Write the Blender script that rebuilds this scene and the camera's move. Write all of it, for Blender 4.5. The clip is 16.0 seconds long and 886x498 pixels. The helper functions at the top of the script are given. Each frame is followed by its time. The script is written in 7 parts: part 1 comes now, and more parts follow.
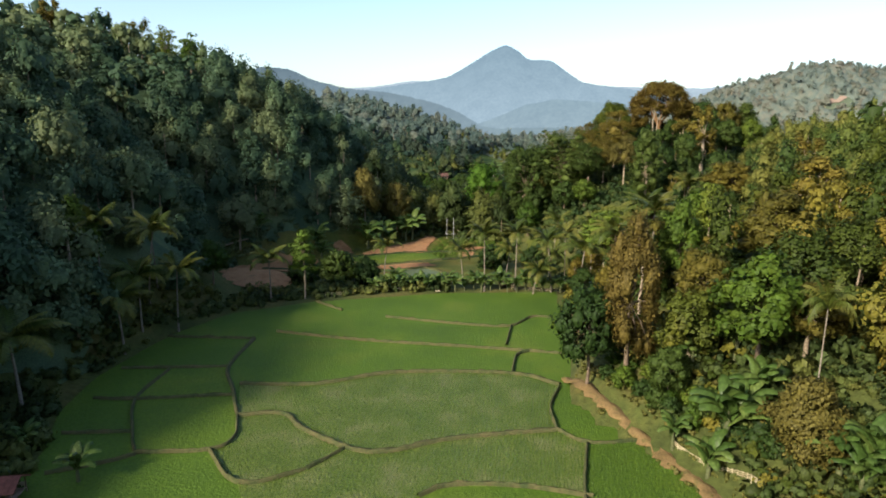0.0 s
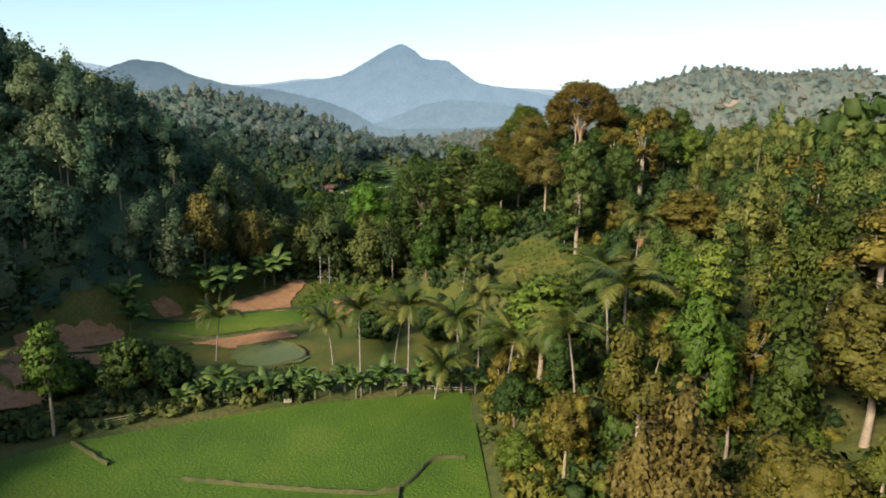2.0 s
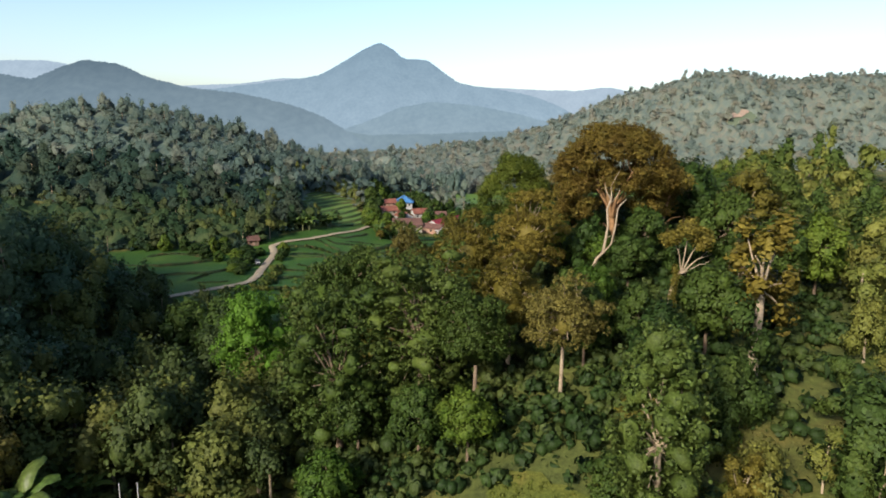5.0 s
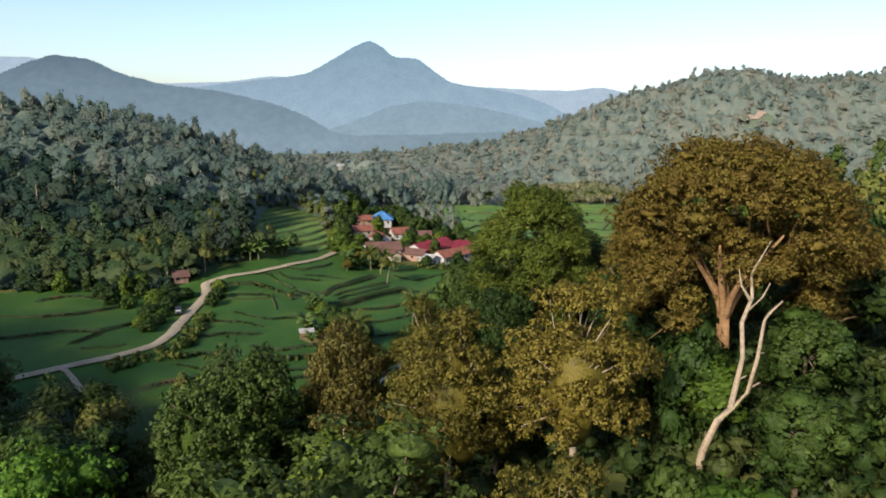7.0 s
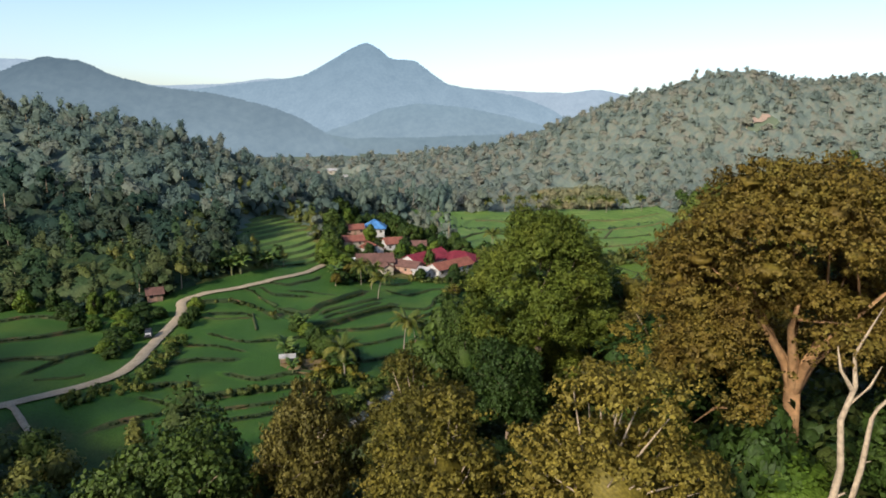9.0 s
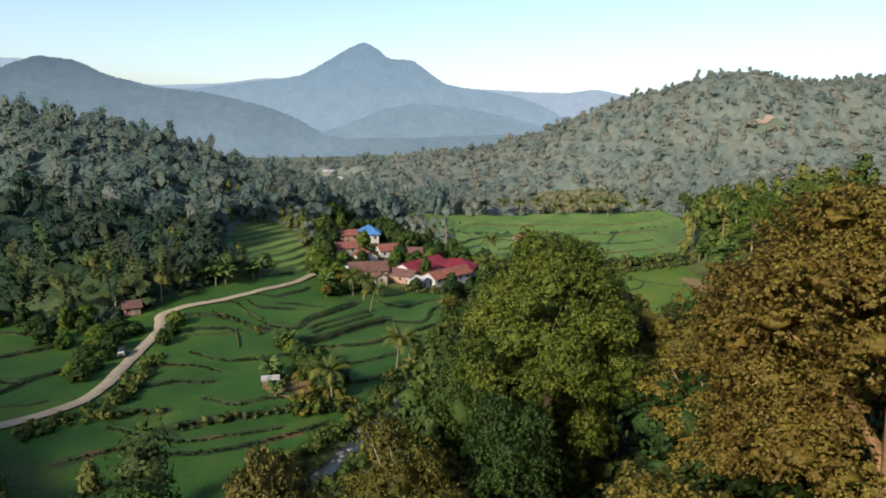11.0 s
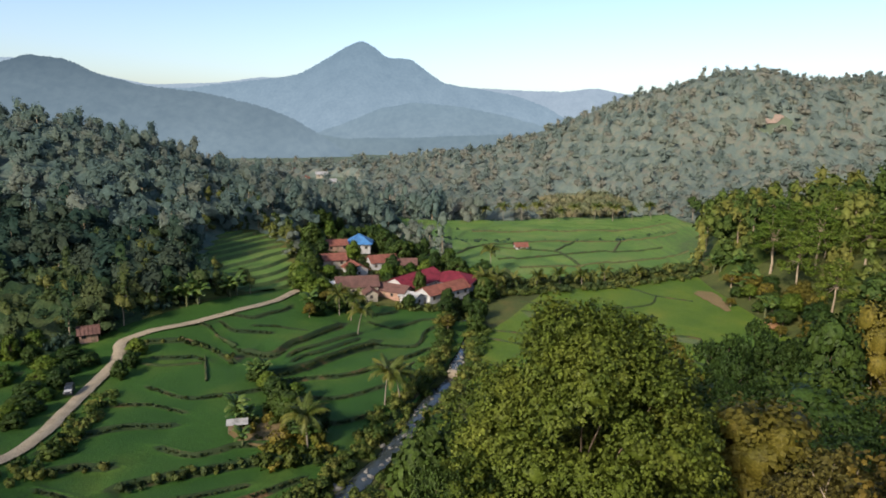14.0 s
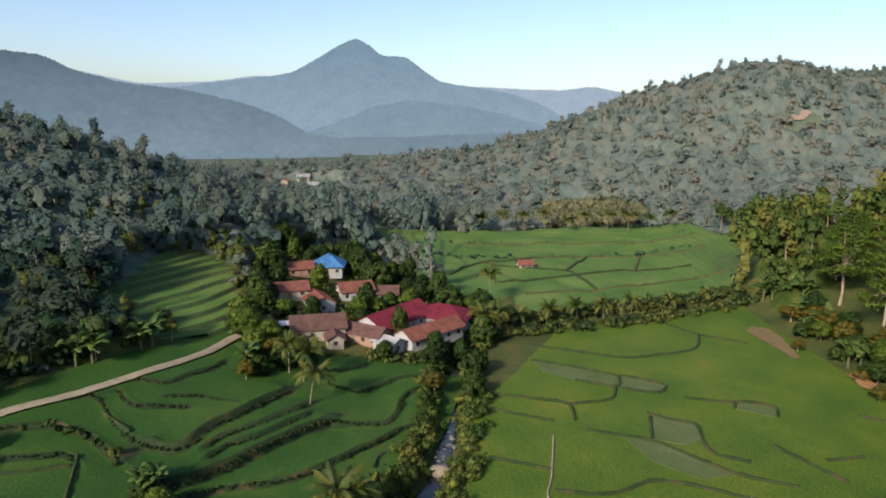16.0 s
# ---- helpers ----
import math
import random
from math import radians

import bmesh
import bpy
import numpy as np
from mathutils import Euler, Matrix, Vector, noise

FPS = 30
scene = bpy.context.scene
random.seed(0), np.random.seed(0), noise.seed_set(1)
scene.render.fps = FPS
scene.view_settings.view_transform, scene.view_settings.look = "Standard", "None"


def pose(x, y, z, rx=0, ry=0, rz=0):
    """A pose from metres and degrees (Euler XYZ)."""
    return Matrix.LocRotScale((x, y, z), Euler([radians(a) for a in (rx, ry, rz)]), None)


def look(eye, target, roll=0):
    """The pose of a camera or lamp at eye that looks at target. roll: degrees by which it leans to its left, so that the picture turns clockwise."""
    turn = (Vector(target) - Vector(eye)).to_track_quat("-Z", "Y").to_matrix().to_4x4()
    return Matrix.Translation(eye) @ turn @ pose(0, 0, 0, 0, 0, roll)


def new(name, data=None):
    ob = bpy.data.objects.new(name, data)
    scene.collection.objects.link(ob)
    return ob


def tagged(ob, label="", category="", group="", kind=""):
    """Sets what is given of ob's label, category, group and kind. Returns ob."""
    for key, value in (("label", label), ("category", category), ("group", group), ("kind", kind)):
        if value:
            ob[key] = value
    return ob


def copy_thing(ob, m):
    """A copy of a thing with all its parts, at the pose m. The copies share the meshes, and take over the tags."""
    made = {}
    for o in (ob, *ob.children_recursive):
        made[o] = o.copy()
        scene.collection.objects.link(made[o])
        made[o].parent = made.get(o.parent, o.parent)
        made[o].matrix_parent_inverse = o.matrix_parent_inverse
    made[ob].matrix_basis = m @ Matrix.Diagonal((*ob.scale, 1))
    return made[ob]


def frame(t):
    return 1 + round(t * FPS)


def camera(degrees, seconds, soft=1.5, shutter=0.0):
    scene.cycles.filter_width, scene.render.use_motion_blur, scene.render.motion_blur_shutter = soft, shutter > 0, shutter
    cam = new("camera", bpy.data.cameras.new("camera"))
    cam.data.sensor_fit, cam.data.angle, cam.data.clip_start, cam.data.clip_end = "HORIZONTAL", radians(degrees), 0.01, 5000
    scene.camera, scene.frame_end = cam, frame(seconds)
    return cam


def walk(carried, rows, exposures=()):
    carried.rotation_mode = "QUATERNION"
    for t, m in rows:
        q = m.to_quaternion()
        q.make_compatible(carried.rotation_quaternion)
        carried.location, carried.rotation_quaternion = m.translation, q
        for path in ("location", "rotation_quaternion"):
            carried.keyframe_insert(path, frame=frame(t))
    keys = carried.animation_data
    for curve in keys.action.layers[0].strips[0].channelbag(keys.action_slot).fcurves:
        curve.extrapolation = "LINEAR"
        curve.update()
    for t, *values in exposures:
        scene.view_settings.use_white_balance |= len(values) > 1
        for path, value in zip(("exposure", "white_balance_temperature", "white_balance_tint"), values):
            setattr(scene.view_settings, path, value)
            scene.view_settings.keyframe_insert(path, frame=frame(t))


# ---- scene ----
cam = camera(69.2, 16.0, soft=1.8)
PATH = [
    (0, (1.711, 0.833, 40.971), (1.3, 2.75, 40.577), 0.4),
    (0.5, (0.427, 11.133, 41.355), (0.126, 13.07, 40.958), 0.5),
    (1, (-1.07, 26.403, 41.955), (-1.285, 28.352, 41.56), 0.6),
    (1.5, (-1.891, 40.637, 42.602), (-2.045, 42.592, 42.209), 0.7),
    (2, (-2.377, 56.456, 43.351), (-2.482, 58.414, 42.958), 0.9),
    (2.5, (-2.081, 70.683, 44.488), (-2.163, 72.642, 44.093), 0.9),
    (3, (-1.852, 86.039, 46.037), (-1.905, 87.999, 45.641), 1.0),
    (3.5, (-1.319, 100.196, 48.705), (-1.366, 102.156, 48.308), 1.0),
    (4, (-0.404, 116.205, 53.357), (-0.45, 118.164, 52.957), 0.9),
    (4.2, (0.394, 122.449, 54.406), (0.339, 124.41, 54.018), 0.9),
    (6.3, (1.865, 188.331, 57.087), (1.83, 190.288, 56.674), 0.9),
    (6.5, (1.998, 194.242, 56.842), (1.968, 196.2, 56.436), 1.0),
    (7, (2.636, 208.045, 57.539), (2.612, 210.005, 57.142), 1.1),
    (7.5, (3.014, 214.409, 57.886), (2.992, 216.37, 57.492), 1.1),
    (8, (3.138, 217.611, 58.14), (3.118, 219.572, 57.747), 1.1),
    (8.5, (3.243, 220.423, 58.35), (3.224, 222.384, 57.957), 1.1),
    (9, (3.381, 223.654, 58.514), (3.364, 225.615, 58.123), 1.1),
    (9.2, (3.253, 224.85, 58.676), (3.243, 226.811, 58.283), 1.1),
    (11.5, (3.94, 238.699, 59.301), (3.929, 240.661, 58.91), 1.2),
    (12, (3.96, 241.621, 59.399), (3.951, 243.582, 59.008), 1.2),
    (12.5, (4.111, 244.778, 59.563), (4.102, 246.74, 59.171), 1.2),
    (13, (4.213, 247.777, 59.808), (4.205, 249.738, 59.416), 1.2),
    (13.5, (4.418, 250.99, 59.98), (4.41, 252.951, 59.587), 1.1),
    (14, (4.685, 256.279, 60.22), (4.678, 258.24, 59.826), 1.1),
    (14.5, (5.149, 268.576, 60.846), (5.146, 270.536, 60.449), 1.1),
    (15, (5.758, 281.782, 59.987), (5.757, 283.742, 59.59), 1.1),
    (15.5, (6.583, 294.296, 59.228), (6.584, 296.256, 58.831), 1.1),
    (16, (7.233, 307.593, 58.464), (7.236, 309.554, 58.068), 1.0),
]
walk(cam, [(t, look(e, g, r)) for t, e, g, r in PATH],
     [(0.0, 1.4, 6080, 12), (4.0, 1.25, 6000, 13), (8.0, 1.22, 5950, 14), (12.5, 1.12, 5960, 15), (14.5, 1.03, 5950, 15), (16.0, 0.93, 5900, 15)])

# ---- light ----
SUN_EL, SUN_AZ = radians(29), radians(214)          # azimuth clockwise from +y
world = bpy.data.worlds.new("sky")
scene.world = world
world.use_nodes = True
_wn, _wl = world.node_tree.nodes, world.node_tree.links
_sky = _wn.new("ShaderNodeTexSky")
_sky.sky_type, _sky.sun_disc = "NISHITA", False
_sky.sun_elevation, _sky.sun_rotation = SUN_EL, SUN_AZ
_sky.air_density, _sky.dust_density, _sky.ozone_density = 1.0, 1.4, 1.0
_wl.new(_sky.outputs[0], _wn["Background"].inputs[0])
_wn["Background"].inputs[1].default_value = 0.093
sun_data = bpy.data.lights.new("sun", "SUN")
sun_data.energy, sun_data.angle, sun_data.color = 3.2, radians(8.0), (1.0, 0.88, 0.67)
sun = new("sun", sun_data)
_sd = Vector((math.sin(SUN_AZ) * math.cos(SUN_EL), math.cos(SUN_AZ) * math.cos(SUN_EL), math.sin(SUN_EL)))
sun.matrix_world = look(_sd * 100, (0, 0, 0))


# ---- materials ----
def nodes_of(name):
    m = bpy.data.materials.new(name)
    m.use_nodes = True
    return m, m.node_tree.nodes, m.node_tree.links, m.node_tree.nodes["Principled BSDF"]


def ramp(ns, ls, src, stops):
    r = ns.new("ShaderNodeValToRGB")
    e = r.color_ramp.elements
    while len(e) < len(stops):
        e.new(0.5)
    for k, (p, c) in zip(e, stops):
        k.position, k.color = p, (*c, 1)
    ls.new(src, r.inputs[0])
    return r.outputs[0]


def noise_tex(ns, ls, scale, detail=4, coord="Object", rough=0.6):
    tc, n = ns.new("ShaderNodeTexCoord"), ns.new("ShaderNodeTexNoise")
    n.inputs["Scale"].default_value, n.inputs["Detail"].default_value = scale, detail
    n.inputs["Roughness"].default_value = rough
    ls.new(tc.outputs[coord], n.inputs["Vector"])
    return n.outputs["Fac"]


def mix_rgb(ns, ls, fac, a, b, mode="MIX"):
    m = ns.new("ShaderNodeMix")
    m.data_type, m.blend_type = "RGBA", mode
    for sock, v in ((m.inputs[0], fac), (m.inputs[6], a), (m.inputs[7], b)):
        if isinstance(v, (int, float)):
            sock.default_value = v
        elif isinstance(v, tuple):
            sock.default_value = (*v, 1)
        else:
            ls.new(v, sock)
    return m.outputs[2]


def surface(name, stops, scale=1.0, fine=12.0, rough=0.8, bump=0.3, metal=0.0, dist=0.05):
    """A mottled surface: broad stains through a ramp, fine grain over it, and a relief."""
    m, ns, ls, b = nodes_of(name)
    col = ramp(ns, ls, noise_tex(ns, ls, scale), stops)
    grain = ramp(ns, ls, noise_tex(ns, ls, fine, 3), [(0.25, (0.62, 0.62, 0.62)), (0.75, (1.25, 1.25, 1.25))])
    ls.new(mix_rgb(ns, ls, 1.0, col, grain, "MULTIPLY"), b.inputs["Base Color"])
    b.inputs["Roughness"].default_value, b.inputs["Metallic"].default_value = rough, metal
    b.inputs["Specular IOR Level"].default_value = 0.25
    bp = ns.new("ShaderNodeBump")
    bp.inputs["Strength"].default_value, bp.inputs["Distance"].default_value = bump, dist
    ls.new(noise_tex(ns, ls, fine, 4), bp.inputs["Height"])
    ls.new(bp.outputs[0], b.inputs["Normal"])
    return m


def foliage(name, dark, mid, light, patch=0.12, per_object=False, trans=0.25, rough=0.6, grain=5.0, soft=0.3):
    """Leaves: the tone drifts from tree to tree, and each leaf differs a little from the next."""
    m, ns, ls, b = nodes_of(name)
    if per_object:
        tone = ns.new("ShaderNodeObjectInfo").outputs["Random"]
        wob = noise_tex(ns, ls, 0.35, 2)
        add = ns.new("ShaderNodeMath")
        add.operation = "MULTIPLY_ADD"
        add.inputs[1].default_value, add.inputs[2].default_value = 0.6, 0.0
        ls.new(wob, add.inputs[0])
        half = ns.new("ShaderNodeMath")
        half.operation = "MULTIPLY_ADD"
        half.inputs[1].default_value = 0.45
        ls.new(tone, half.inputs[0])
        ls.new(add.outputs[0], half.inputs[2])
        tone = half.outputs[0]
    elif patch > 0.2:
        tone = noise_tex(ns, ls, patch, 2)
    else:                                                   # woods: each tree carries a tone of its own
        at, wob = ns.new("ShaderNodeAttribute"), ns.new("ShaderNodeMath")
        at.attribute_name = "tree_tone"
        wob.operation = "MULTIPLY_ADD"
        wob.inputs[1].default_value = 0.62
        ls.new(at.outputs["Fac"], wob.inputs[0])
        add = ns.new("ShaderNodeMath")
        add.operation = "MULTIPLY"
        add.inputs[1].default_value = 0.5
        ls.new(noise_tex(ns, ls, patch, 2), add.inputs[0])
        ls.new(add.outputs[0], wob.inputs[2])
        tone = wob.outputs[0]
    col = ramp(ns, ls, tone, [(0.3, dark), (0.5, mid), (0.72, light)] if per_object or patch > 0.2 else [(0.28, dark), (0.46, mid), (0.6, light), (0.72, (light[0] * 1.08, light[1] * 0.98, light[2] * 1.0))])
    isl = ns.new("ShaderNodeNewGeometry").outputs["Random Per Island"]
    lum = ramp(ns, ls, isl, [(0.0, (0.7 + 0.22 * soft, 0.72 + 0.2 * soft, 0.66 + 0.26 * soft)), (1.0, (1.3 - 0.22 * soft, 1.3 - 0.22 * soft, 1.2 - 0.14 * soft))])
    col = mix_rgb(ns, ls, 1.0, col, lum, "MULTIPLY")
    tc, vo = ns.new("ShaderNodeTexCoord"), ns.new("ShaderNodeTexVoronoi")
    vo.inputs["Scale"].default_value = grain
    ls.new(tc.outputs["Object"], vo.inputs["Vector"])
    # paints shade between the leaf cells: lighter centres, darker rims
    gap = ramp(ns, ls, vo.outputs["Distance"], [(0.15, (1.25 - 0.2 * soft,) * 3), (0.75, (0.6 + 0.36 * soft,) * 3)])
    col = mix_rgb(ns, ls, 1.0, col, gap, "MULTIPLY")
    bp = ns.new("ShaderNodeBump")
    bp.invert = True
    bp.inputs["Strength"].default_value, bp.inputs["Distance"].default_value = 1.0, 0.5 / grain
    ls.new(vo.outputs["Distance"], bp.inputs["Height"])
    bp.inputs["Strength"].default_value = 0.55 - 0.5 * soft
    ls.new(bp.outputs[0], b.inputs["Normal"])
    ls.new(col, b.inputs["Base Color"])
    b.inputs["Roughness"].default_value = rough
    b.inputs["Specular IOR Level"].default_value = 0.18
    tr, mx = ns.new("ShaderNodeBsdfTranslucent"), ns.new("ShaderNodeMixShader")
    ls.new(col, tr.inputs[0])
    mx.inputs[0].default_value = trans
    ls.new(b.outputs[0], mx.inputs[1])
    ls.new(tr.outputs[0], mx.inputs[2])
    ls.new(mx.outputs[0], ns["Material Output"].inputs[0])
    return m


M_GROUND = surface("forest_floor", [(0.3, (0.036, 0.046, 0.010)), (0.5, (0.063, 0.075, 0.015)), (0.7, (0.105, 0.088, 0.022))], 0.08, 1.2, 0.95, 0.8, dist=0.3)
_nt = M_GROUND.node_tree                                  # haze painted in: floor colour pales from y 560 to 700
_haze_floor = ramp(_nt.nodes, _nt.links, noise_tex(_nt.nodes, _nt.links, 0.02, 4), [(0.3, (0.065, 0.090, 0.055)), (0.7, (0.095, 0.115, 0.070))])
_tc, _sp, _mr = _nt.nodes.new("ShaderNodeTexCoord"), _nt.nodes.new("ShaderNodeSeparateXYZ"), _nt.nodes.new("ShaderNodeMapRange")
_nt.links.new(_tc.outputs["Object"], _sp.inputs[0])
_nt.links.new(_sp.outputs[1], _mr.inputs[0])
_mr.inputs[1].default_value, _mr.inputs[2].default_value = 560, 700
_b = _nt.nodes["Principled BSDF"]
_nt.links.new(mix_rgb(_nt.nodes, _nt.links, _mr.outputs[0], _b.inputs["Base Color"].links[0].from_socket, _haze_floor), _b.inputs["Base Color"])
M_EARTH = surface("orange_earth", [(0.3, (0.235, 0.112, 0.042)), (0.55, (0.330, 0.172, 0.074)), (0.75, (0.200, 0.118, 0.046))], 0.35, 3.0, 0.95, 0.6, dist=0.15)
M_BANK = surface("dry_grass_bank", [(0.3, (0.117, 0.080, 0.028)), (0.5, (0.195, 0.125, 0.049)), (0.72, (0.082, 0.076, 0.019))], 0.6, 5.0, 0.95, 0.8, dist=0.15)
M_SCAR = surface("pale_scar_earth", [(0.3, (0.21, 0.155, 0.115)), (0.55, (0.27, 0.195, 0.145)), (0.75, (0.19, 0.16, 0.12))], 0.35, 3.0, 0.95, 0.5, dist=0.3)
M_TILLED = surface("dry_weedy_earth", [(0.3, (0.125, 0.098, 0.038)), (0.55, (0.185, 0.125, 0.052)), (0.75, (0.095, 0.100, 0.028))], 0.35, 3.0, 0.95, 0.6, dist=0.2)
M_BUND = surface("bund_earth", [(0.32, (0.04, 0.055, 0.016)), (0.5, (0.075, 0.075, 0.026)), (0.7, (0.095, 0.082, 0.032))], 0.5, 3.0, 0.95, 0.7, dist=0.1)
M_RISER = surface("terrace_riser", [(0.3, (0.019, 0.034, 0.010)), (0.5, (0.030, 0.048, 0.013)), (0.75, (0.081, 0.054, 0.024))], 0.25, 2.5, 0.95, 0.8, dist=0.2)
M_TRACK = surface("pale_gravel_track", [(0.3, (0.230, 0.183, 0.119)), (0.6, (0.306, 0.251, 0.170)), (0.75, (0.187, 0.153, 0.089))], 0.4, 4.0, 0.95, 0.4)
M_ROCK = surface("stream_rock", [(0.3, (0.099, 0.093, 0.081)), (0.6, (0.186, 0.174, 0.149))], 0.8, 4.0, 0.85, 0.6)
M_BARK = surface("brown_bark", [(0.3, (0.10, 0.07, 0.045)), (0.6, (0.19, 0.14, 0.095)), (0.75, (0.26, 0.21, 0.15))], 0.6, 5.0, 0.9, 0.7)
M_PALEBARK = surface("pale_bark", [(0.3, (0.22, 0.165, 0.105)), (0.55, (0.31, 0.245, 0.165)), (0.75, (0.20, 0.15, 0.10))], 0.5, 4.0, 0.85, 0.6)
M_REDBARK = surface("ruddy_bark", [(0.3, (0.181, 0.098, 0.043)), (0.55, (0.265, 0.151, 0.068)), (0.75, (0.340, 0.215, 0.106))], 0.4, 3.0, 0.85, 0.6)
M_PALMTRUNK = surface("palm_trunk", [(0.3, (0.15, 0.12, 0.09)), (0.6, (0.25, 0.21, 0.16))], 1.5, 6.0, 0.9, 0.5)

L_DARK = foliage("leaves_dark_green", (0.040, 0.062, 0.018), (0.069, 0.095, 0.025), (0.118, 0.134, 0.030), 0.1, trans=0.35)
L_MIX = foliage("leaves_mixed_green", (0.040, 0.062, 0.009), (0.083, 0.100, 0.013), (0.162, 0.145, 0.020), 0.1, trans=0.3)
# lighter copy of the mixed greens, the bank's sunlight painted in
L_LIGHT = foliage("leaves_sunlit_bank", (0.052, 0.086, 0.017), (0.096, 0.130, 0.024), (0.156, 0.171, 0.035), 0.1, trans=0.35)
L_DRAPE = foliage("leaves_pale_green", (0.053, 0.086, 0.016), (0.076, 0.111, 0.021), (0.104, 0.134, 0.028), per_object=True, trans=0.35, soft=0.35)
# distance haze painted in: leaves paler and bluer than in the near woods
L_MIST = foliage("leaves_valley_haze", (0.113, 0.163, 0.139), (0.143, 0.196, 0.160), (0.179, 0.222, 0.171), 0.05, grain=1.2, trans=0.5, soft=0.75)
# bluish tone: the slope's hazed shade painted into the leaves
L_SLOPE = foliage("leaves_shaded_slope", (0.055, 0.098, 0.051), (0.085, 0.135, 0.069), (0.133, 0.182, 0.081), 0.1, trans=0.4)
# blue tint of the hill's haze painted into the leaves
L_HILL = foliage("leaves_hill_haze", (0.025, 0.052, 0.037), (0.034, 0.064, 0.044), (0.051, 0.077, 0.048), 0.07, grain=1.4, trans=0.4, soft=0.6)
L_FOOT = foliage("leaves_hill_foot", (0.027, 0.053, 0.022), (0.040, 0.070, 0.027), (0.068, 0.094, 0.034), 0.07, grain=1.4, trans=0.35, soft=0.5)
# palest leaves, the far slope's haze mixed into their colour
L_FAR = foliage("leaves_far_haze", (0.166, 0.212, 0.186), (0.204, 0.246, 0.208), (0.240, 0.262, 0.204), 0.03, grain=0.9, trans=0.5, soft=0.8)
# very dark greens: shade beneath closed crowns painted into the leaves
L_UNDER = foliage("leaves_understorey_shade", (0.020, 0.040, 0.009), (0.032, 0.056, 0.012), (0.052, 0.074, 0.017), 0.1)
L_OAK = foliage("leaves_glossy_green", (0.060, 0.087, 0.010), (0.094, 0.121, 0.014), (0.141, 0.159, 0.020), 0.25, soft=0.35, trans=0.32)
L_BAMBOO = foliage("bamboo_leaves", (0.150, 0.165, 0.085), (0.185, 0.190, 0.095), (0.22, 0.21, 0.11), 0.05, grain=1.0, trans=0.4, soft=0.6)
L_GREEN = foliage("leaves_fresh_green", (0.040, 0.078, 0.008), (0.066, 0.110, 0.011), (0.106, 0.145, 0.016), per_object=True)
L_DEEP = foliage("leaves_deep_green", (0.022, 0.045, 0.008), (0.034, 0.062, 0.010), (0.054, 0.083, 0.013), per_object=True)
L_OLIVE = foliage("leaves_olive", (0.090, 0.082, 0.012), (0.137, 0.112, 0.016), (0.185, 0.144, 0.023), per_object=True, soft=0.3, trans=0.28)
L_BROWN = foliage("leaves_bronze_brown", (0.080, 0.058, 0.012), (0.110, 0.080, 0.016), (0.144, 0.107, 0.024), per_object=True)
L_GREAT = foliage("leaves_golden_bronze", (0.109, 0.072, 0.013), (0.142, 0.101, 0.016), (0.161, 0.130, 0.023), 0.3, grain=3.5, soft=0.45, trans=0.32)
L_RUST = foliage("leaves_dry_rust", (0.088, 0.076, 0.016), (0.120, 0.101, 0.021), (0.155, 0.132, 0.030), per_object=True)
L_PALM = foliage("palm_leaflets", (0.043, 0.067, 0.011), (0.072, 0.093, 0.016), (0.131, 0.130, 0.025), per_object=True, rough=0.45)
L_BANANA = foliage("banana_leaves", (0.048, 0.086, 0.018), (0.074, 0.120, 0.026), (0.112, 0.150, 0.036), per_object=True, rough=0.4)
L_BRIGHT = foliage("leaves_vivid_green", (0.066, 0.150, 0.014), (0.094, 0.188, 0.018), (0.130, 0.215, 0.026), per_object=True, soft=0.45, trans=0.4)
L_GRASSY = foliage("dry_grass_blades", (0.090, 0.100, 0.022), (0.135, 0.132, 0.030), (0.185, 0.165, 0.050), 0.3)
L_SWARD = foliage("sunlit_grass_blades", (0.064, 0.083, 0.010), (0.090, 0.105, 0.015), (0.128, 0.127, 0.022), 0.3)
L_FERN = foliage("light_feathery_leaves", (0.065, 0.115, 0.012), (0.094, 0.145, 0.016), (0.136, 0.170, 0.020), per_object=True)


def rice(name, lo, mid, hi, scale=0.06):
    """Standing rice: broad drifts of growth, fine tufts, soft relief."""
    m, ns, ls, b = nodes_of(name)
    broad = ramp(ns, ls, noise_tex(ns, ls, scale, 3), [(0.3, lo), (0.52, mid), (0.72, hi)])
    tuft = ramp(ns, ls, noise_tex(ns, ls, 2.2, 4), [(0.3, (0.66, 0.7, 0.6)), (0.7, (1.25, 1.22, 1.15))])
    ls.new(mix_rgb(ns, ls, 1.0, broad, tuft, "MULTIPLY"), b.inputs["Base Color"])
    b.inputs["Roughness"].default_value = 0.75
    b.inputs["Specular IOR Level"].default_value = 0.2
    bp = ns.new("ShaderNodeBump")
    bp.inputs["Strength"].default_value, bp.inputs["Distance"].default_value = 0.9, 0.25
    ls.new(noise_tex(ns, ls, 2.6, 4), bp.inputs["Height"])
    ls.new(bp.outputs[0], b.inputs["Normal"])
    return m


M_RICE = rice("young_rice", (0.050, 0.093, 0.008), (0.068, 0.118, 0.009), (0.100, 0.138, 0.015))
M_RICE_B = rice("rice_yellowing", (0.056, 0.102, 0.008), (0.082, 0.128, 0.010), (0.127, 0.147, 0.015))
M_WET = rice("flooded_seedlings", (0.074, 0.110, 0.013), (0.103, 0.136, 0.022), (0.157, 0.167, 0.057), 0.2)
_b = M_WET.node_tree.nodes["Principled BSDF"]                # water stands between the seedlings
_b.inputs["Roughness"].default_value, _b.inputs["Specular IOR Level"].default_value = 0.45, 0.3
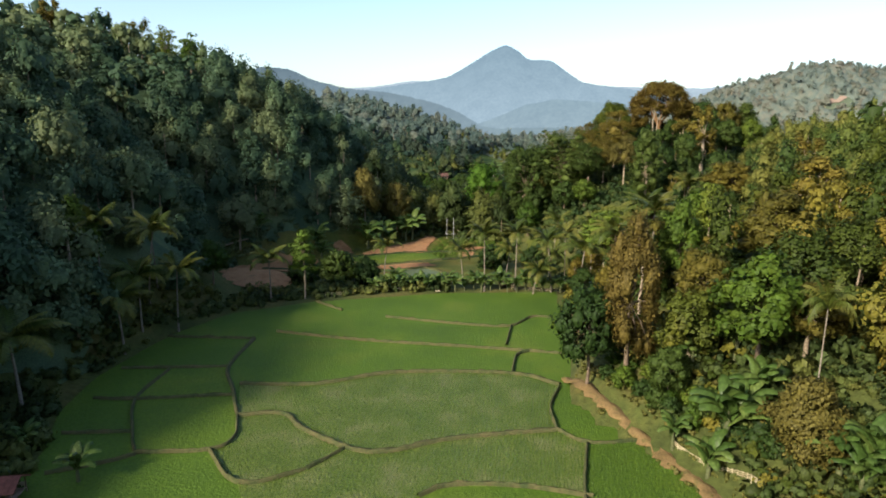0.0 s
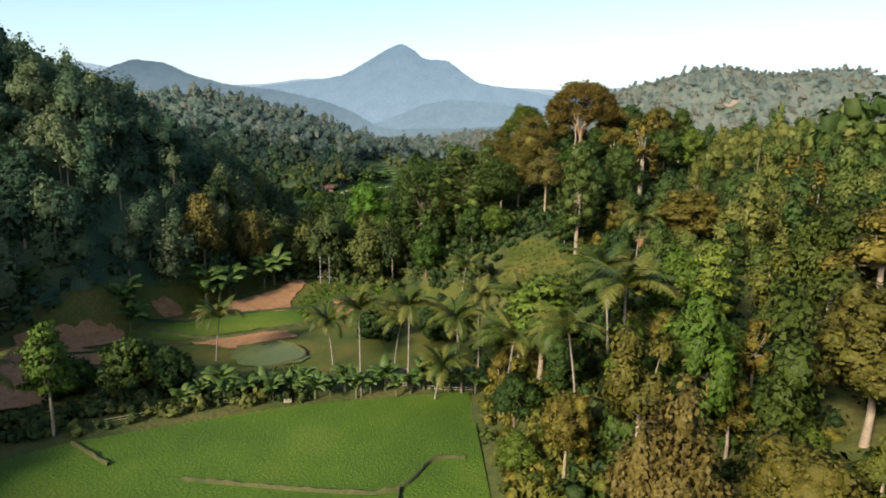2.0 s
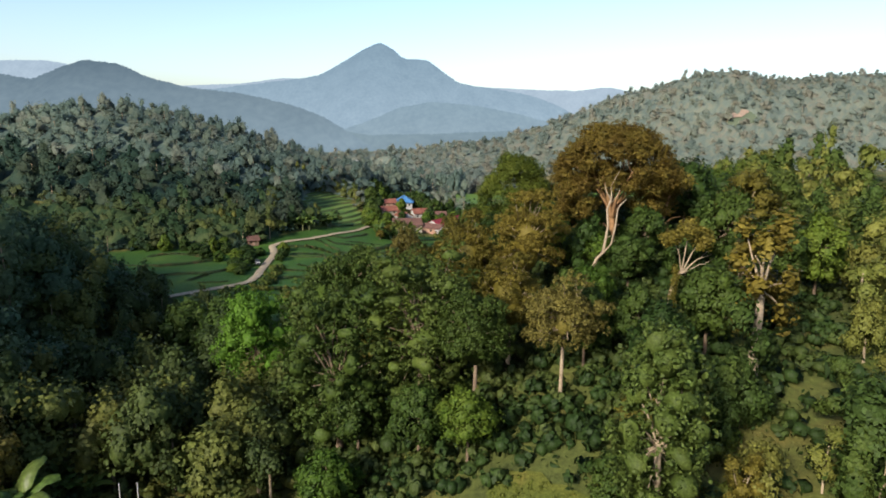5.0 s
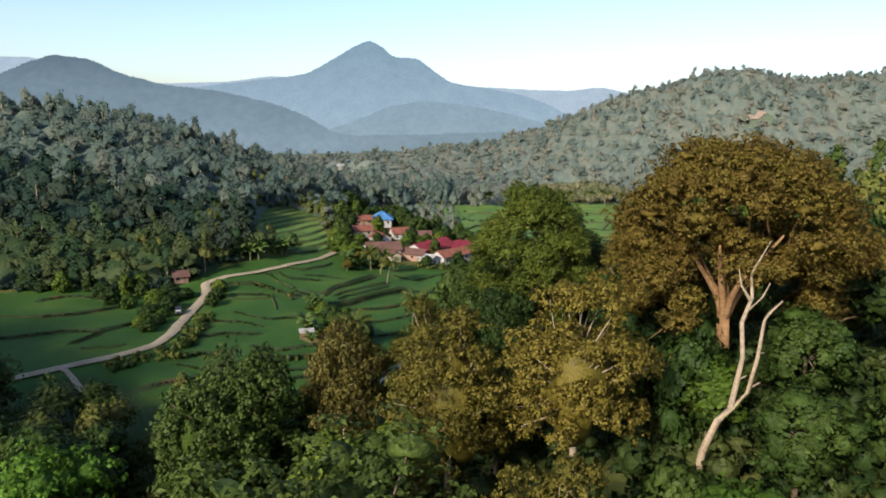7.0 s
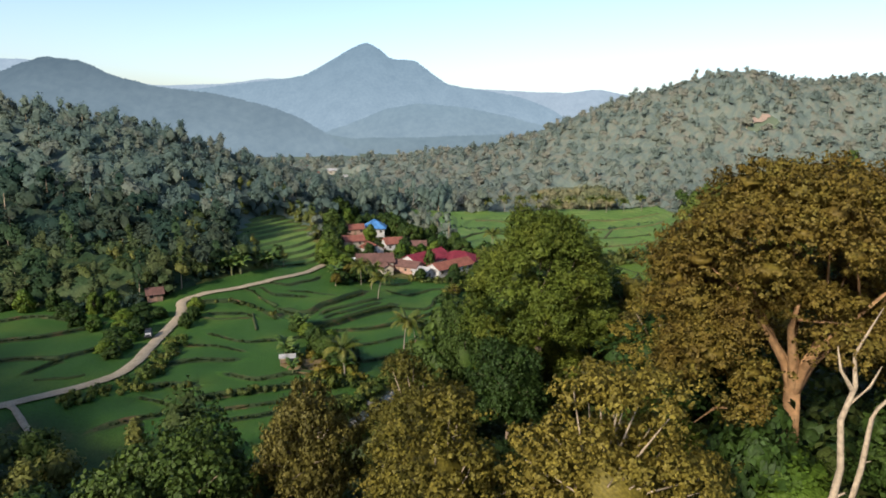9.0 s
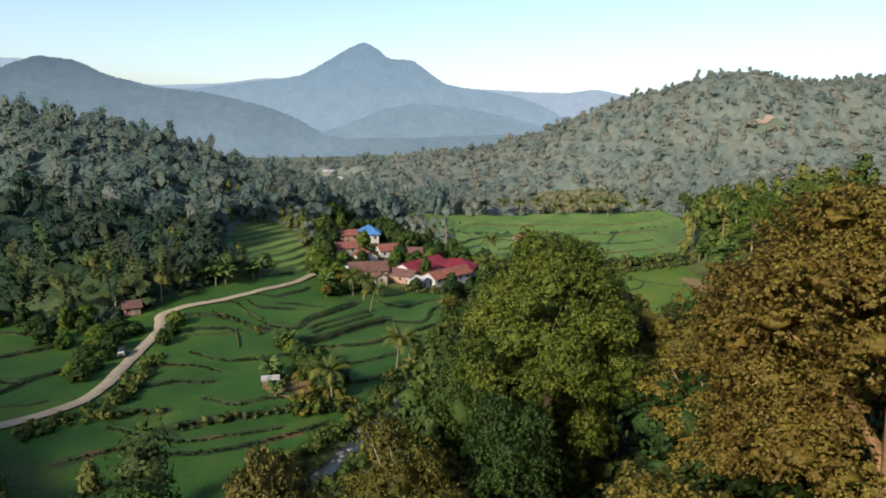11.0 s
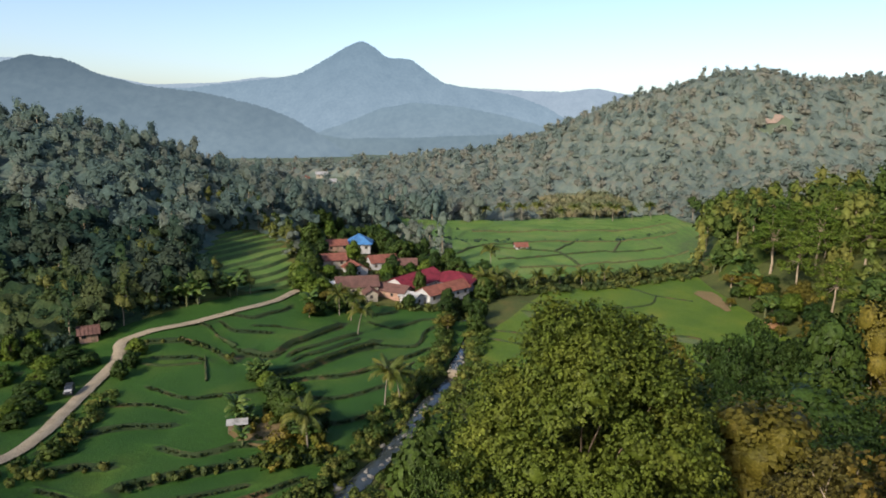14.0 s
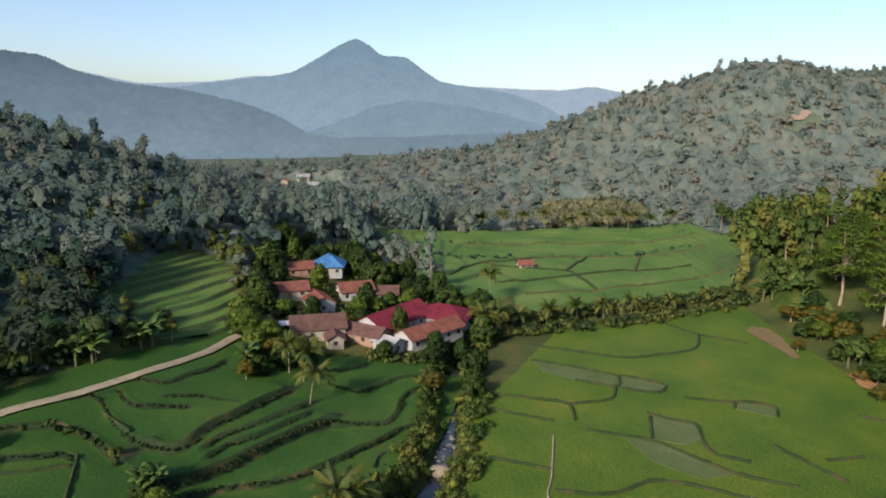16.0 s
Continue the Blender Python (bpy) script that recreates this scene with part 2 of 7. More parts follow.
M_GRASS = rice("rough_grass", (0.047, 0.068, 0.010), (0.082, 0.089, 0.014), (0.134, 0.102, 0.024), 0.1)
M_WATER, _n, _l, _b = nodes_of("stream_water")
_b.inputs["Base Color"].default_value = (0.035, 0.042, 0.040, 1)
_b.inputs["Roughness"].default_value = 0.12
_bp = _n.new("ShaderNodeBump")
_bp.inputs["Strength"].default_value, _bp.inputs["Distance"].default_value = 0.6, 0.08
_l.new(noise_tex(_n, _l, 1.4, 4), _bp.inputs["Height"])
_l.new(_bp.outputs[0], _b.inputs["Normal"])


# ---- mesh helpers ----
def mesh_of(name, verts, faces, mat, smooth=False, tone=None):
    """A mesh from arrays: verts (n, 3), faces (m, 3 or 4) or a list of such arrays."""
    groups = [np.asarray(f) for f in (faces if isinstance(faces, list) else [faces]) if len(f)]
    me = bpy.data.meshes.new(name)
    verts = np.asarray(verts, dtype=np.float32)
    normals = verts[:, 3:] if verts.shape[1] == 6 else None
    verts = np.ascontiguousarray(verts[:, :3])
    loops = np.concatenate([g.ravel() for g in groups]).astype(np.int32)
    sizes = np.concatenate([np.full(len(g), g.shape[1]) for g in groups]).astype(np.int32)
    me.vertices.add(len(verts))
    me.vertices.foreach_set("co", verts.ravel())
    me.loops.add(len(loops))
    me.loops.foreach_set("vertex_index", loops)
    me.polygons.add(len(sizes))
    me.polygons.foreach_set("loop_start", (np.cumsum(sizes) - sizes).astype(np.int32))
    me.update(calc_edges=True)
    me.validate()
    for mm in (mat if isinstance(mat, (list, tuple)) else [mat]):
        me.materials.append(mm)
    me.shade_smooth() if smooth else me.shade_flat()
    if normals is not None:                                 # crowns are shaded as soft rounded masses
        me.attributes.new("custom_normal", "FLOAT_VECTOR", "POINT").data.foreach_set("vector", np.ascontiguousarray(normals).ravel())
    if tone is not None:
        me.attributes.new("tree_tone", "FLOAT", "POINT").data.foreach_set("value", np.asarray(tone, dtype=np.float32))
    return me


def part(name, me, parent, label="", m=None):
    ob = new(name, me)
    ob.parent = parent
    if m is not None:
        ob.matrix_basis = m
    return tagged(ob, label)


def thing(name, label, category, group="", m=None, kind=""):
    ob = new(name)
    ob.empty_display_size = 0.3
    if m is not None:
        ob.matrix_basis = m
    return tagged(ob, label, category, group, kind)


def join(*bits):
    """Joins (verts, quads) or (verts, [tris, quads]) bits into (verts, [arrays])."""
    vs, fs, base = [], {}, 0
    for v, f in bits:
        vs.append(np.asarray(v, dtype=float))
        for g in (f if isinstance(f, list) else [f]):
            g = np.asarray(g)
            if len(g):
                fs.setdefault(g.shape[1], []).append(g + base)
        base += len(v)
    return np.concatenate(vs), [np.concatenate(g) for g in fs.values()]


def tube(points, radii, sides=7):
    """A tapered tube along points, closed at its tip."""
    p = np.asarray(points, dtype=float)
    n = len(p)
    rings = []
    for i in range(n):
        d = p[min(i + 1, n - 1)] - p[max(i - 1, 0)]
        d = d / (np.linalg.norm(d) + 1e-9)
        a = np.cross(d, (0.3, 0.9, 0.2) if abs(d[2]) > 0.8 else (0, 0, 1))
        a = a / (np.linalg.norm(a) + 1e-9)
        b = np.cross(d, a)
        w = np.arange(sides) * 2 * np.pi / sides
        rings.append(p[i] + radii[i] * (np.cos(w)[:, None] * a + np.sin(w)[:, None] * b))
    v = np.concatenate(rings + [p[-1:]])
    q = [[i * sides + k, i * sides + (k + 1) % sides, (i + 1) * sides + (k + 1) % sides, (i + 1) * sides + k] for i in range(n - 1) for k in range(sides)]
    t = [[(n - 1) * sides + k, (n - 1) * sides + (k + 1) % sides, n * sides] for k in range(sides)]
    return v, [np.array(q), np.array(t)]


def ico(level):
    bm = bmesh.new()
    bmesh.ops.create_icosphere(bm, subdivisions=level, radius=1)
    v = np.array([x.co for x in bm.verts])
    f = np.array([[x.index for x in fc.verts] for fc in bm.faces])
    bm.free()
    return v, f


ICO1, ICO2 = ico(1), ico(2)


def unit(v):
    return v / (np.linalg.norm(v, axis=1)[:, None] + 1e-9)


def moved(v, scale, rot, at):
    """Scales, turns and shifts points, and turns the normals that may follow them."""
    p = (v[:, :3] * scale) @ rot.T + at
    return p if v.shape[1] == 3 else np.hstack([p, unit((v[:, 3:] / scale) @ rot.T)])


def lump(rng, centre, size, rough=0.25, base=None):
    v, f = base or ICO2
    k = rng.normal(size=(4, 3)) * 2.2
    ph = rng.uniform(0, 6, 4)
    d = 1 + rough * sum(np.sin(v @ k[i] + ph[i]) for i in range(4)) / 2
    nrm = unit(v / np.asarray(size))
    return np.hstack([v * d[:, None] * size + centre, nrm]), f


def leaves(rng, blobs, per_blob, size, droop=0.0, up=0.35, tuft=0.0):
    """Leaf quads spread through the shells of blobs: (x, y, z, rx, ry, rz); gathered into tufts of that radius."""
    out, nrm = [], []
    heart = np.mean([b[:3] for b in blobs], axis=0)
    for x, y, z, rx, ry, rz in blobs:
        n = max(4, int(per_blob))
        d = rng.normal(size=(n, 3))
        d[:, 2] += 0.25
        d /= np.linalg.norm(d, axis=1)[:, None]
        r = rng.uniform(0.42, 1.2, n) ** 0.8
        wob = 1 + 0.16 * np.sin(d @ rng.normal(size=3) * 5 + rng.uniform(0, 6))
        bough = d
        if tuft:                                              # many small bunches over the blob
            k = max(3, int(n / min(max(2.2 * (tuft / size) ** 2, 8), 26)))
            of = np.arange(n) % k
            bough = d[:k][of]
            d = unit(rng.normal(size=(n, 3)) + bough * 0.6 + (0, 0, 0.3))
            c = bough * (np.clip(r[:k], 0.6, 1.1) * wob[:k])[of][:, None] * (rx, ry, rz) + (x, y, z)
            c = c + d * (1, 1, 0.75) * tuft * (rng.uniform(0.7, 1.3, k)[of] * rng.uniform(0.35, 1.1, n))[:, None]
        else:
            c = d * (r * wob)[:, None] * (rx, ry, rz) + (x, y, z)
        nor = d + rng.normal(size=(n, 3)) * 0.45 + (0, 0, up)
        nor /= np.linalg.norm(nor, axis=1)[:, None]
        whole = unit((c - heart) * (1, 1, 0.8))
        nrm.append(np.repeat(unit(d * 0.55 + whole * (0.3 if tuft else 0.7) + bough * (0.2 if tuft else 0) + rng.normal(size=(n, 3)) * 0.3 + (0, 0, 0.15)), 4, axis=0))
        a = np.cross(nor, rng.normal(size=(n, 3)))
        a /= np.linalg.norm(a, axis=1)[:, None]
        b = np.cross(nor, a)
        s = size * rng.uniform(0.6, 1.35, n)[:, None]
        tip = c + a * s * 0.75 - np.array((0, 0, 1)) * s * droop
        out.append(np.stack([c - a * s * 0.75, c - b * s * 0.54 + nor * s * 0.1, tip, c + b * s * 0.54 + nor * s * 0.1], 1))
    q = np.concatenate(out).reshape(-1, 3)
    return np.hstack([q, np.concatenate(nrm)]), np.arange(len(q)).reshape(-1, 4)


# ---- shape of the land ----
def sstep(a, b, x):
    t = np.clip((x - a) / (b - a), 0, 1)
    return t * t * (3 - 2 * t)


def bump(x, y, cx, cy, rx, ry, h):
    return h * np.exp(-((x - cx) / rx) ** 2 - ((y - cy) / ry) ** 2)


def wave(x, y, s):
    return (np.sin(x / s + 1.3 * np.sin(y / s / 1.7)) + np.sin(y / s * 1.1 + 1.7 * np.sin(x / s / 1.4 + 2)) + np.sin((x + y) / s / 0.6) * 0.5) / 2.5


STREAM = [(-95, 262), (-62, 279), (-30, 322), (-13.5, 358), (-4.5, 380), (1.5, 400), (7.3, 416), (9.6, 438), (11.5, 468), (20, 488), (40, 497), (78, 512), (120, 534), (170, 560)]
ROAD = [(-112, 329), (-96, 335), (-85.2, 342.2), (-78.1, 348.8), (-74.2, 353.8), (-71.4, 360), (-70.7, 367), (-72, 376), (-73.2, 386), (-74, 395), (-74.6, 402.5), (-76.2, 408.3), (-78, 411.8), (-77, 415.3), (-72.5, 421), (-67, 426.5), (-61.2, 433), (-55.2, 441), (-49.1, 451.7), (-45.5, 463), (-42, 474), (-38, 492)]


def curve_points(pts, step=2.0):
    """A smooth line through plan points."""
    p = np.array(pts, dtype=float)
    p = np.concatenate([2 * p[:1] - p[1:2], p, 2 * p[-1:] - p[-2:-1]])
    out = []
    for i in range(1, len(p) - 2):
        n = max(2, int(np.linalg.norm(p[i + 1] - p[i]) / step))
        t = (np.arange(n) / n)[:, None]
        out.append(0.5 * (2 * p[i] + (p[i + 1] - p[i - 1]) * t + (2 * p[i - 1] - 5 * p[i] + 4 * p[i + 1] - p[i + 2]) * t ** 2 + (3 * p[i] - p[i - 1] - 3 * p[i + 1] + p[i + 2]) * t ** 3))
    return np.concatenate(out + [p[-2:-1]])


STREAM_LINE, ROAD_LINE = curve_points(STREAM, 3.0), curve_points(ROAD, 2.0)


def line_distance(x, y, line):
    x, y = np.asarray(x, float), np.asarray(y, float)
    best = np.full(np.broadcast(x, y).shape, 1e9)
    for a, b in zip(line[:-1], line[1:]):
        d = b - a
        t = np.clip(((x - a[0]) * d[0] + (y - a[1]) * d[1]) / (d @ d), 0, 1)
        best = np.minimum(best, np.hypot(x - a[0] - t * d[0], y - a[1] - t * d[1]))
    return best


def inside(x, y, poly):
    x, y = np.asarray(x, float), np.asarray(y, float)
    hit = np.zeros(np.broadcast(x, y).shape, bool)
    for (ax, ay), (bx, by) in zip(poly, poly[1:] + poly[:1]):
        if ay != by:
            hit ^= ((ay > y) != (by > y)) & (x < (bx - ax) * (y - ay) / (by - ay) + ax)
    return hit


FIELD = [(-56, 36), (-62, 62), (-69, 72), (-73, 84), (-74.5, 104), (-70.5, 120.5), (-56.5, 133.3), (-29.5, 147.4), (-3, 155), (0.5, 120), (3, 98.5), (11.3, 83.3), (18, 68), (24, 36)]
CLEARING = [(-104, 150), (-92, 178), (-76, 203), (-66, 222), (-53, 235), (-24, 226), (-5, 207), (-2, 163), (-28, 157), (-58, 143)]
VALLEY_LEFT = [(-150, 338), (-146, 398), (-118, 404), (-94, 401), (-85, 416), (-72, 436), (-60, 452), (-48, 466), (-22, 463), (14, 462), (9, 434), (3, 412), (-6, 385), (-18, 362), (-34, 328), (-60, 322), (-96, 320)]
VALLEY_RIGHT = [(12, 405), (12, 376), (18, 354), (44, 352), (58, 379), (80, 384), (100, 394), (112, 418), (116, 448), (116, 470), (116, 500), (121, 532), (42, 493), (27, 488), (18, 476), (14.5, 456), (13, 434)]
FAR_FIELDS = [(-8, 560), (16, 512), (36, 502), (78, 518), (122, 545), (152, 610), (146, 664), (84, 668), (30, 655), (-40, 640), (-30, 590)]
HILL_TERRACE = [(-62, 456), (-78, 462), (-86, 484), (-84, 512), (-72, 522), (-58, 508), (-50, 482), (-46, 466)]
VILLAGE = [(-46, 466), (-14, 461), (12, 461), (24, 490), (16, 510), (-4, 540), (-20, 562), (-52, 560), (-56, 522), (-50, 492)]
GRASS_SLOPE = [(3, 196), (4.5, 212), (6.6, 223), (14.7, 218), (21, 205), (20, 190), (16.8, 179), (10, 182), (5, 188)]
MEADOW = [(56, 200), (54, 226), (64, 240), (84, 236), (86, 210), (70, 198)]
OPEN_LAND = [FIELD, CLEARING, VALLEY_LEFT, VALLEY_RIGHT, FAR_FIELDS, HILL_TERRACE, VILLAGE, GRASS_SLOPE, MEADOW]


def valley_left_level(x, y):
    return -4.8 + 6.2 * np.clip((-x - 4) / 74, 0, 1.05) + 0.018 * (y - 400) + 0.5 * wave(x, y, 17)


def hill_crest(x):
    """The crest of the wooded hill across the valley, from its foot in the west."""
    return np.interp(x, (-60, 40, 110, 140, 178, 221, 260, 286, 308, 342, 385, 430, 700, 1200), (0, 16, 44, 60, 78, 91, 106, 110, 107, 101, 106, 109, 120, 100))


def land(x, y):
    """The height of the ground."""
    x, y = np.asarray(x, float), np.asarray(y, float)
    second = np.where(x < 8, valley_left_level(np.minimum(x, 0), y), -3.4)
    z = -2.6 * sstep(155, 168, y)
    z = z - 4.2 * sstep(232, 272, y) * sstep(-2, -20, x)
    z = z + (second - z) * sstep(312, 345, y)
    z = z + (-6.0 - z) * sstep(500, 640, y)
    left_edge = -75 - 30 * np.exp(-((y - 162) / 18) ** 2) + 15 * np.exp(-((y - 232) / 26) ** 2) + 14 * sstep(70, 45, y)
    d = np.maximum(left_edge - x, 0)
    z = z + 84 * (1 - np.exp(-d / 82)) * (1 - sstep(285, 346, y - 0.12 * (x + 90)))
    right_edge = 1 + 18 * sstep(98, 66, y) - 28 * sstep(165, 255, y)
    d = np.maximum(x - right_edge, 0)
    z = z + (33 * (1 - np.exp(-d / 60)) + 1.6 * sstep(0.5, 3.5, d)) * (1 - sstep(296, 352, y))
    z = z + bump(x, y, 33, 270, 30, 36, 11)
    z = z + bump(x, y, -232, 600, 136, 150, 53) * sstep(396, 446, y)
    z = z + bump(x, y, -8, 492, 26, 28, 0.6) - bump(x, y, -26, 484, 18, 22, 1.2)
    z = z + bump(x, y, 205, 470, 62, 150, 38) * sstep(102, 140, x)
    z = z + hill_crest(x) * np.exp(-((y - 880) / np.where(y < 880, 130, 320)) ** 2)
    z = z + bump(x, y, -30, 865, 190, 110, 20)
    z = z - bump(x, y, -102, 800, 44, 46, 8)
    near = line_distance(x, y, STREAM_LINE)
    bed = -6.6
    z = np.where(near < 9, np.minimum(z, bed + (z - bed) * sstep(1.8, 5.5, near) ** 1.0), z)
    return z + 0.35 * wave(x, y, 9) * (~(inside(x, y, FIELD) | inside(x, y, VALLEY_RIGHT)))


def ground_z(x, y):
    return float(land(x, y))


def sheet(xs, ys, z, keep=None):
    nx, ny = len(xs), len(ys)
    gx, gy = np.meshgrid(xs, ys)
    v = np.stack([gx.ravel(), gy.ravel(), np.asarray(z).ravel()], 1)
    i = np.arange(nx * ny).reshape(ny, nx)
    f = np.stack([i[:-1, :-1], i[:-1, 1:], i[1:, 1:], i[1:, :-1]], -1).reshape(-1, 4)
    if keep is not None:
        f = f[np.asarray(keep)[:-1, :-1].ravel()]
        used = np.unique(f)
        back = np.zeros(len(v), int)
        back[used] = np.arange(len(used))
        v, f = v[used], back[f]
    return v, f


# ---- ground ----
_xs = np.concatenate([np.arange(-4800, -900, 150), np.arange(-900, -300, 14), np.arange(-300, -130, 5), np.arange(-130, 140, 3.2), np.arange(140, 300, 6), np.arange(300, 900, 16), np.arange(900, 4801, 150)])
_ys = np.concatenate([np.arange(-1500, -100, 100), np.arange(-100, 30, 10), np.arange(30, 540, 3.2), np.arange(540, 700, 6), np.arange(700, 1400, 14), np.arange(1400, 4901, 125)])
_gx, _gy = np.meshgrid(_xs, _ys)
_gz = land(_gx, _gy)
for _poly, _drop in ((FIELD, 0.5), (VALLEY_LEFT, 1.4), (VALLEY_RIGHT, 0.5), (FAR_FIELDS, 0.4), (HILL_TERRACE, 1.2)):
    _gz = _gz - _drop * inside(_gx, _gy, _poly)
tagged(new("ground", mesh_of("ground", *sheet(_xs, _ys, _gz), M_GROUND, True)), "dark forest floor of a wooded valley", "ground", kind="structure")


# ---- rice fields ----
def field_sheet(name, poly, step, z_of, mat, label, category="rice paddy"):
    p = np.array(poly)
    xs = np.arange(p[:, 0].min() - step, p[:, 0].max() + step, step)
    ys = np.arange(p[:, 1].min() - step, p[:, 1].max() + step, step)
    gx, gy = np.meshgrid(xs, ys)
    v, f = sheet(xs, ys, z_of(gx, gy), inside(gx + step / 2, gy + step / 2, poly))
    e = np.sort(np.concatenate([f[:, [0, 1]], f[:, [1, 2]], f[:, [2, 3]], f[:, [3, 0]]]), axis=1)
    key, times = np.unique(e[:, 0] * len(v) + e[:, 1], return_counts=True)
    rim = np.unique(np.concatenate([key[times == 1] // len(v), key[times == 1] % len(v)]))
    best, spot = np.full(len(rim), 1e9), v[rim, :2].copy()    # the rim follows the outline
    for a, b in zip(p, np.roll(p, -1, 0)):
        d = b - a
        t = np.clip(((v[rim, :2] - a) @ d) / (d @ d + 1e-9), 0, 1)
        q = a + t[:, None] * d
        far = np.linalg.norm(q - v[rim, :2], axis=1)
        spot[far < best] = q[far < best]
        best = np.minimum(best, far)
    v[rim, :2] = spot
    v[rim, 2] = z_of(spot[:, 0], spot[:, 1])
    me = mesh_of(name, v, f, mat, True)
    return tagged(new(name, me), label, category, kind="structure")


def polygon_plate(name, poly, z, mat, label, category, depth=0.6, kind="structure"):
    bm = bmesh.new()
    top = bm.faces.new([bm.verts.new((x, y, z)) for x, y in poly])
    if top.normal.z < 0:
        top.normal_flip()
    ext = bmesh.ops.extrude_face_region(bm, geom=[top])
    bmesh.ops.translate(bm, vec=(0, 0, -depth), verts=[g for g in ext["geom"] if isinstance(g, bmesh.types.BMVert)])
    bmesh.ops.recalc_face_normals(bm, faces=bm.faces)
    me = bpy.data.meshes.new(name)
    bm.to_mesh(me)
    bm.free()
    me.materials.append(mat)
    return tagged(new(name, me), label, category, kind=kind)


def ribbon(name, pts, width, z_of, mat, label, category, height=0.0, step=1.2, seed=0, wobble=0.2, kind="structure", group=""):
    """A bank or a track laid along a line: rounded top, uneven edges."""
    rng = np.random.default_rng(seed)
    line = curve_points(pts, step)
    n = len(line)
    d = np.gradient(line, axis=0)
    nrm = np.stack([-d[:, 1], d[:, 0]], 1) / (np.linalg.norm(d, axis=1)[:, None] + 1e-9)
    cols = []
    for s, hz in ((-1, -0.25), (-0.55, 0.8), (0, 1.0), (0.55, 0.8), (1, -0.25)):
        w = width / 2 * s * (1 + wobble * rng.normal(size=n) * 0.5)
        pxy = line + nrm * w[:, None]
        z = z_of(line[:, 0], line[:, 1]) + height * hz * (1 + 0.25 * rng.normal(size=n)) + (0.05 if hz > 0 else -0.1)
        cols.append(np.column_stack([pxy, z]))
    v = np.stack(cols, 1).reshape(-1, 3)
    i = np.arange(n * 5).reshape(n, 5)
    f = np.stack([i[:-1, :-1], i[:-1, 1:], i[1:, 1:], i[1:, :-1]], -1).reshape(-1, 4)
    return tagged(new(name, mesh_of(name, v, f, mat, True)), label, category, group, kind)


flat = lambda z: (lambda x, y: np.full(np.shape(x), float(z)))
field_sheet("paddy_ground", FIELD, 3.0, flat(0.0), M_RICE, "level field of bright young green rice")
PADDIES = [
    ([(-49.2, 86.9), (-37.6, 89.6), (-26.3, 97.0), (-8.0, 100.8), (-0.3, 97.6), (-1.1, 89.7), (0.1, 82.5), (-13.2, 76.9), (-20.2, 72.0), (-25.3, 71.5), (-32.9, 74.9), (-38.1, 78.7), (-43.9, 76.7)], 0.03, M_WET, "flooded paddy with sparse rows of rice seedlings"),
    ([(-43.9, 76.7), (-38.1, 78.7), (-32.9, 74.9), (-26.0, 71.4), (-29.3, 65.1), (-35.2, 61.3), (-42.5, 67.3), (-41.1, 70.9)], 0.05, M_WET, "flooded paddy with sparse rows of rice seedlings"),
    ([(-26.0, 71.2), (-20.2, 71.7), (-13.2, 76.6), (0.1, 82.2), (4.0, 79.8), (3.8, 68.4), (-3.5, 67.7), (-11.1, 66.2), (-14.3, 63.2), (-24, 56), (-32, 57), (-35.2, 61.3), (-29.3, 65.1)], 0.04, M_WET, "flooded paddy with sparse rows of rice seedlings"),
    ([(4.1, 79.6), (10.6, 81.5), (17.5, 69), (20, 60), (5, 58), (3.8, 68.4)], 0.06, M_RICE, "paddy of dense bright green rice"),
    ([(-63.6, 89.6), (-54.7, 92.9), (-48.2, 82.8), (-61.3, 78.2)], 0.07, M_RICE_B, "paddy of yellowish green rice"),
    ([(-61.3, 78.2), (-48.2, 82.8), (-43.9, 76.7), (-41.1, 70.9), (-42.5, 67.3), (-51, 64.5), (-55, 69.3)], 0.05, M_RICE_B, "paddy of yellowish green rice"),
]
for _poly, _z, _m, _lab in PADDIES:
    polygon_plate("paddy", _poly, _z, _m, _lab, "rice paddy")
BUNDS = [
    [(-37.3, 125.6), (-20.4, 124.5), (-11.3, 125.5), (-7.3, 132.7), (-3.2, 133.7)], [(-55.2, 111.5), (-37.4, 110.6), (-17.0, 111.6), (0.3, 112.1)],
    [(-71.6, 88.2), (-54.7, 92.9)], [(-57.5, 106.8), (-54.7, 92.9), (-49.2, 84.7), (-43.9, 76.7)],
    [(-49.2, 86.9), (-37.6, 89.6), (-26.3, 97.0), (-8.0, 100.8), (-0.1, 97.9)], [(-67.6, 77.1), (-61.3, 78.2), (-48.2, 82.8)],
    [(-63.6, 89.6), (-61.3, 78.2), (-55.0, 69.3), (-51.0, 64.5)], [(-63.7, 66.8), (-55.0, 69.3)], [(-51.0, 64.5), (-42.5, 67.3), (-41.1, 70.9), (-43.9, 76.7)],
    [(-43.9, 76.7), (-38.1, 78.7), (-32.9, 74.9), (-25.3, 71.5), (-20.2, 72.0), (-13.2, 76.9), (0.1, 82.5)], [(0.1, 82.5), (-1.1, 89.7), (-0.1, 97.2)],
    [(-26.0, 71.4), (-29.3, 65.1), (-35.2, 61.3), (-42.5, 67.3)], [(-58, 58), (-53.0, 61.7), (-50.7, 64.3)],
]
BUNDS_B = [
    [(-14.3, 63.2), (-11.1, 66.2), (-3.5, 67.7), (4.7, 67.5)], [(0.1, 82.5), (4.1, 79.8), (10.6, 81.7)], [(4.1, 79.8), (3.8, 68.4), (4.5, 58)],
    [(-8.0, 100.8), (-8.0, 109.3), (-5.7, 112.2)], [(-10.5, 114.1), (-10.8, 125.6)], [(-74, 104), (-57.5, 106.8)], [(-56, 133), (-48, 128)],
]
